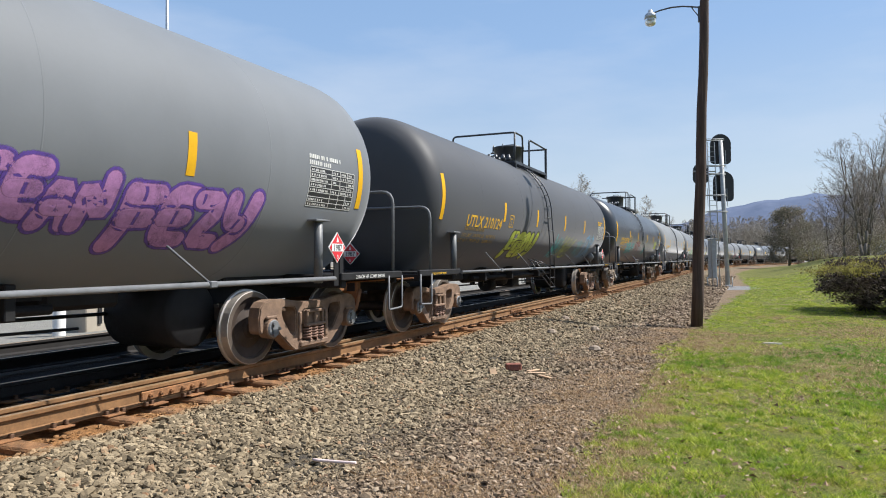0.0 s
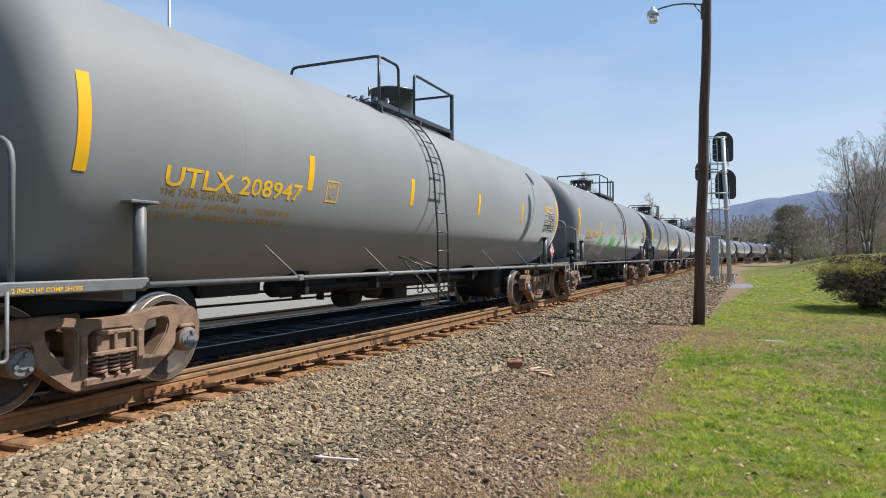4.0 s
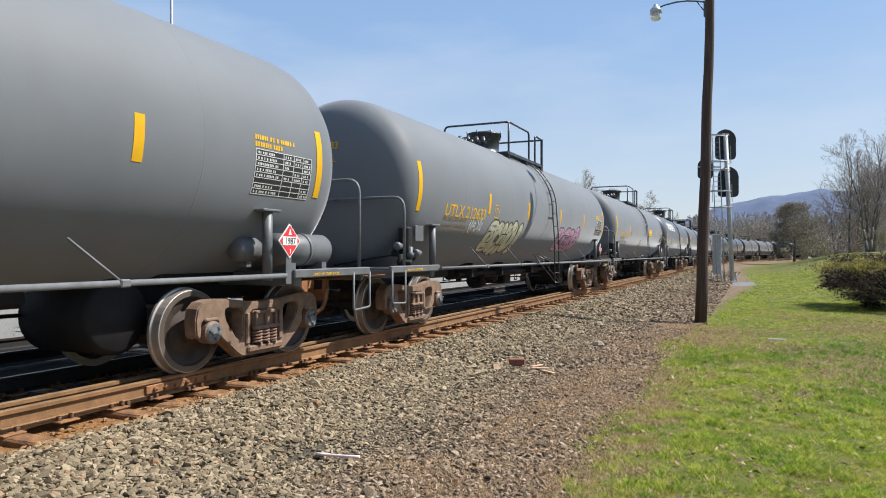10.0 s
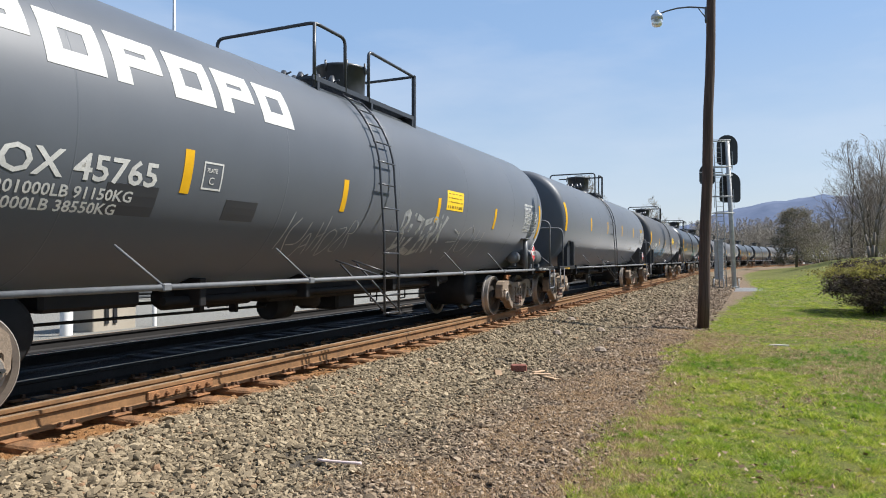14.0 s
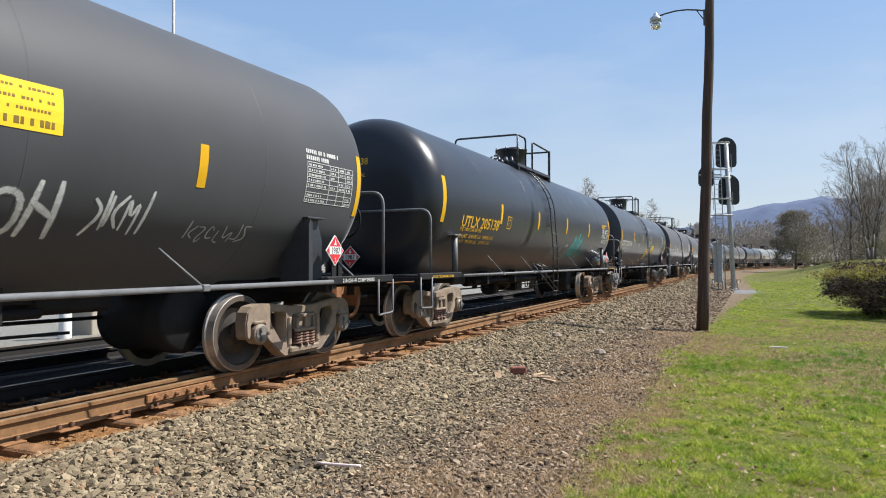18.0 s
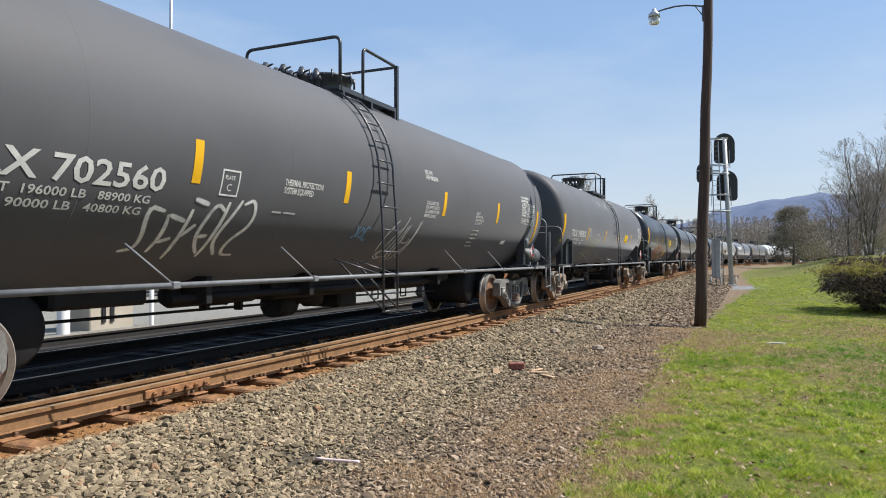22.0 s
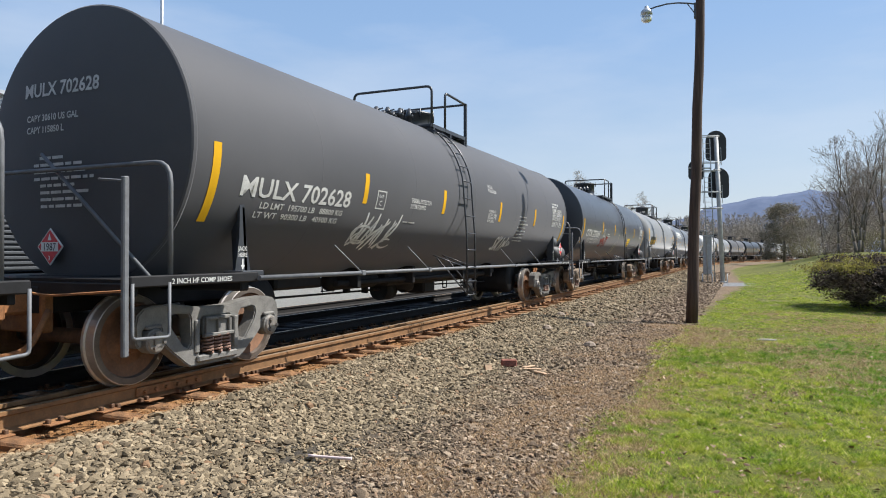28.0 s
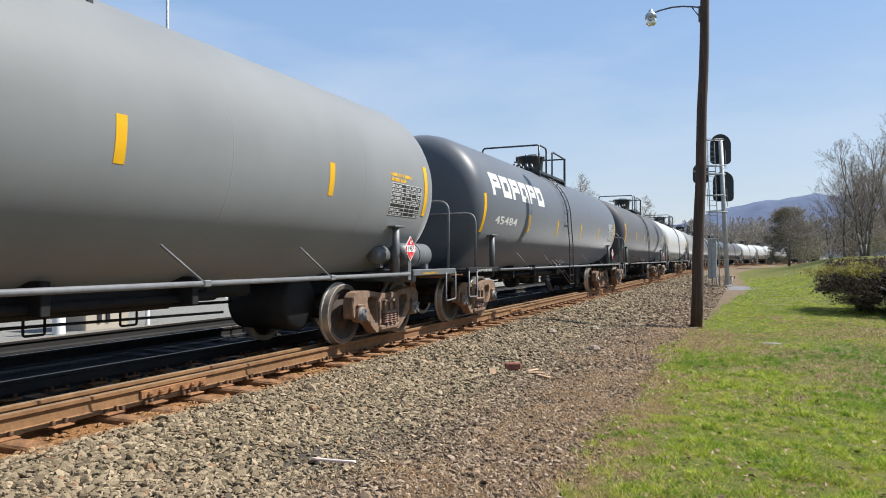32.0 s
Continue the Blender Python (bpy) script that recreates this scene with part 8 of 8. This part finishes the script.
    t = wagon(ROUND, "slate", "slate tank wagon with a white block mark", ink=W, layout="p", tape=-4.0)
    block_logo(t, -6.83, 27.2, 0.688)
    fit_text(t, ["45484"], -6.64, -5.12, -16.1, -7.5, INK_WHITE)
    for style, paint, label in ((ROUND, "charcoal", "charcoal tank wagon further down the train"), (ROUND, "white", "off-white tank wagon further down the train"),
                                (ROUND, "pale", "pale grey tank wagon further down the train"), (FLAT, "umber", "brown-grey tank wagon further down the train"),
                                (FLAT, "jet", "glossy black tank wagon further down the train"), (FLAT, "charcoal", "charcoal tank wagon further down the train"),
                                (ROUND, "white", "off-white tank wagon further down the train"), (ROUND, "white", "off-white tank wagon further down the train"),
                                (ROUND, "pale", "pale grey tank wagon further down the train"), (FLAT, "black", "black tank wagon further down the train"),
                                (FLAT, "umber", "brown-grey tank wagon further down the train")):
        wagon(style, paint, label, layout="c" if style == FLAT else "a", truck=("rusty", "dusty")[len(train) % 2])


build_train()


def travelled(t):
    """Metres that the train has gone: it gathers speed a little."""
    return 10.63 * t + 0.0122 * t * t


def motions():
    """The train runs past; its wheels turn."""
    for i, w in enumerate(train):
        c = i - 1
        rows_ = []
        for k in range(33):
            s = 18.39 + PITCH * c - travelled(k)
            xa, ya, _ = on_track(s - TRUCK, -0.75)
            xb, yb, _ = on_track(s + TRUCK, -0.75)
            rows_.append((float(k), pose((xa + xb) / 2, (ya + yb) / 2, 0.0, 0, 0, math.degrees(math.atan2(xa - xb, yb - ya)))))
        walk(w, rows_)
    # the wheelsets all turn alike: one leads, the others take over its keys
    lead = {}
    for w, s in wheelsets:
        if s not in lead:
            rows_ = []
            for f in range(0, 32 * FPS + 1):
                a = travelled(f / FPS) / WHEEL_R
                rows_.append((f / FPS, Matrix.Translation((0, s * BASE, WHEEL_R)) @ Matrix.Rotation(a, 4, "X")))
            walk(w, rows_)
            lead[s] = w
        else:
            w.rotation_mode = "QUATERNION"
            keys = w.animation_data_create()
            keys.action = lead[s].animation_data.action
            keys.action_slot = lead[s].animation_data.action_slot


motions()
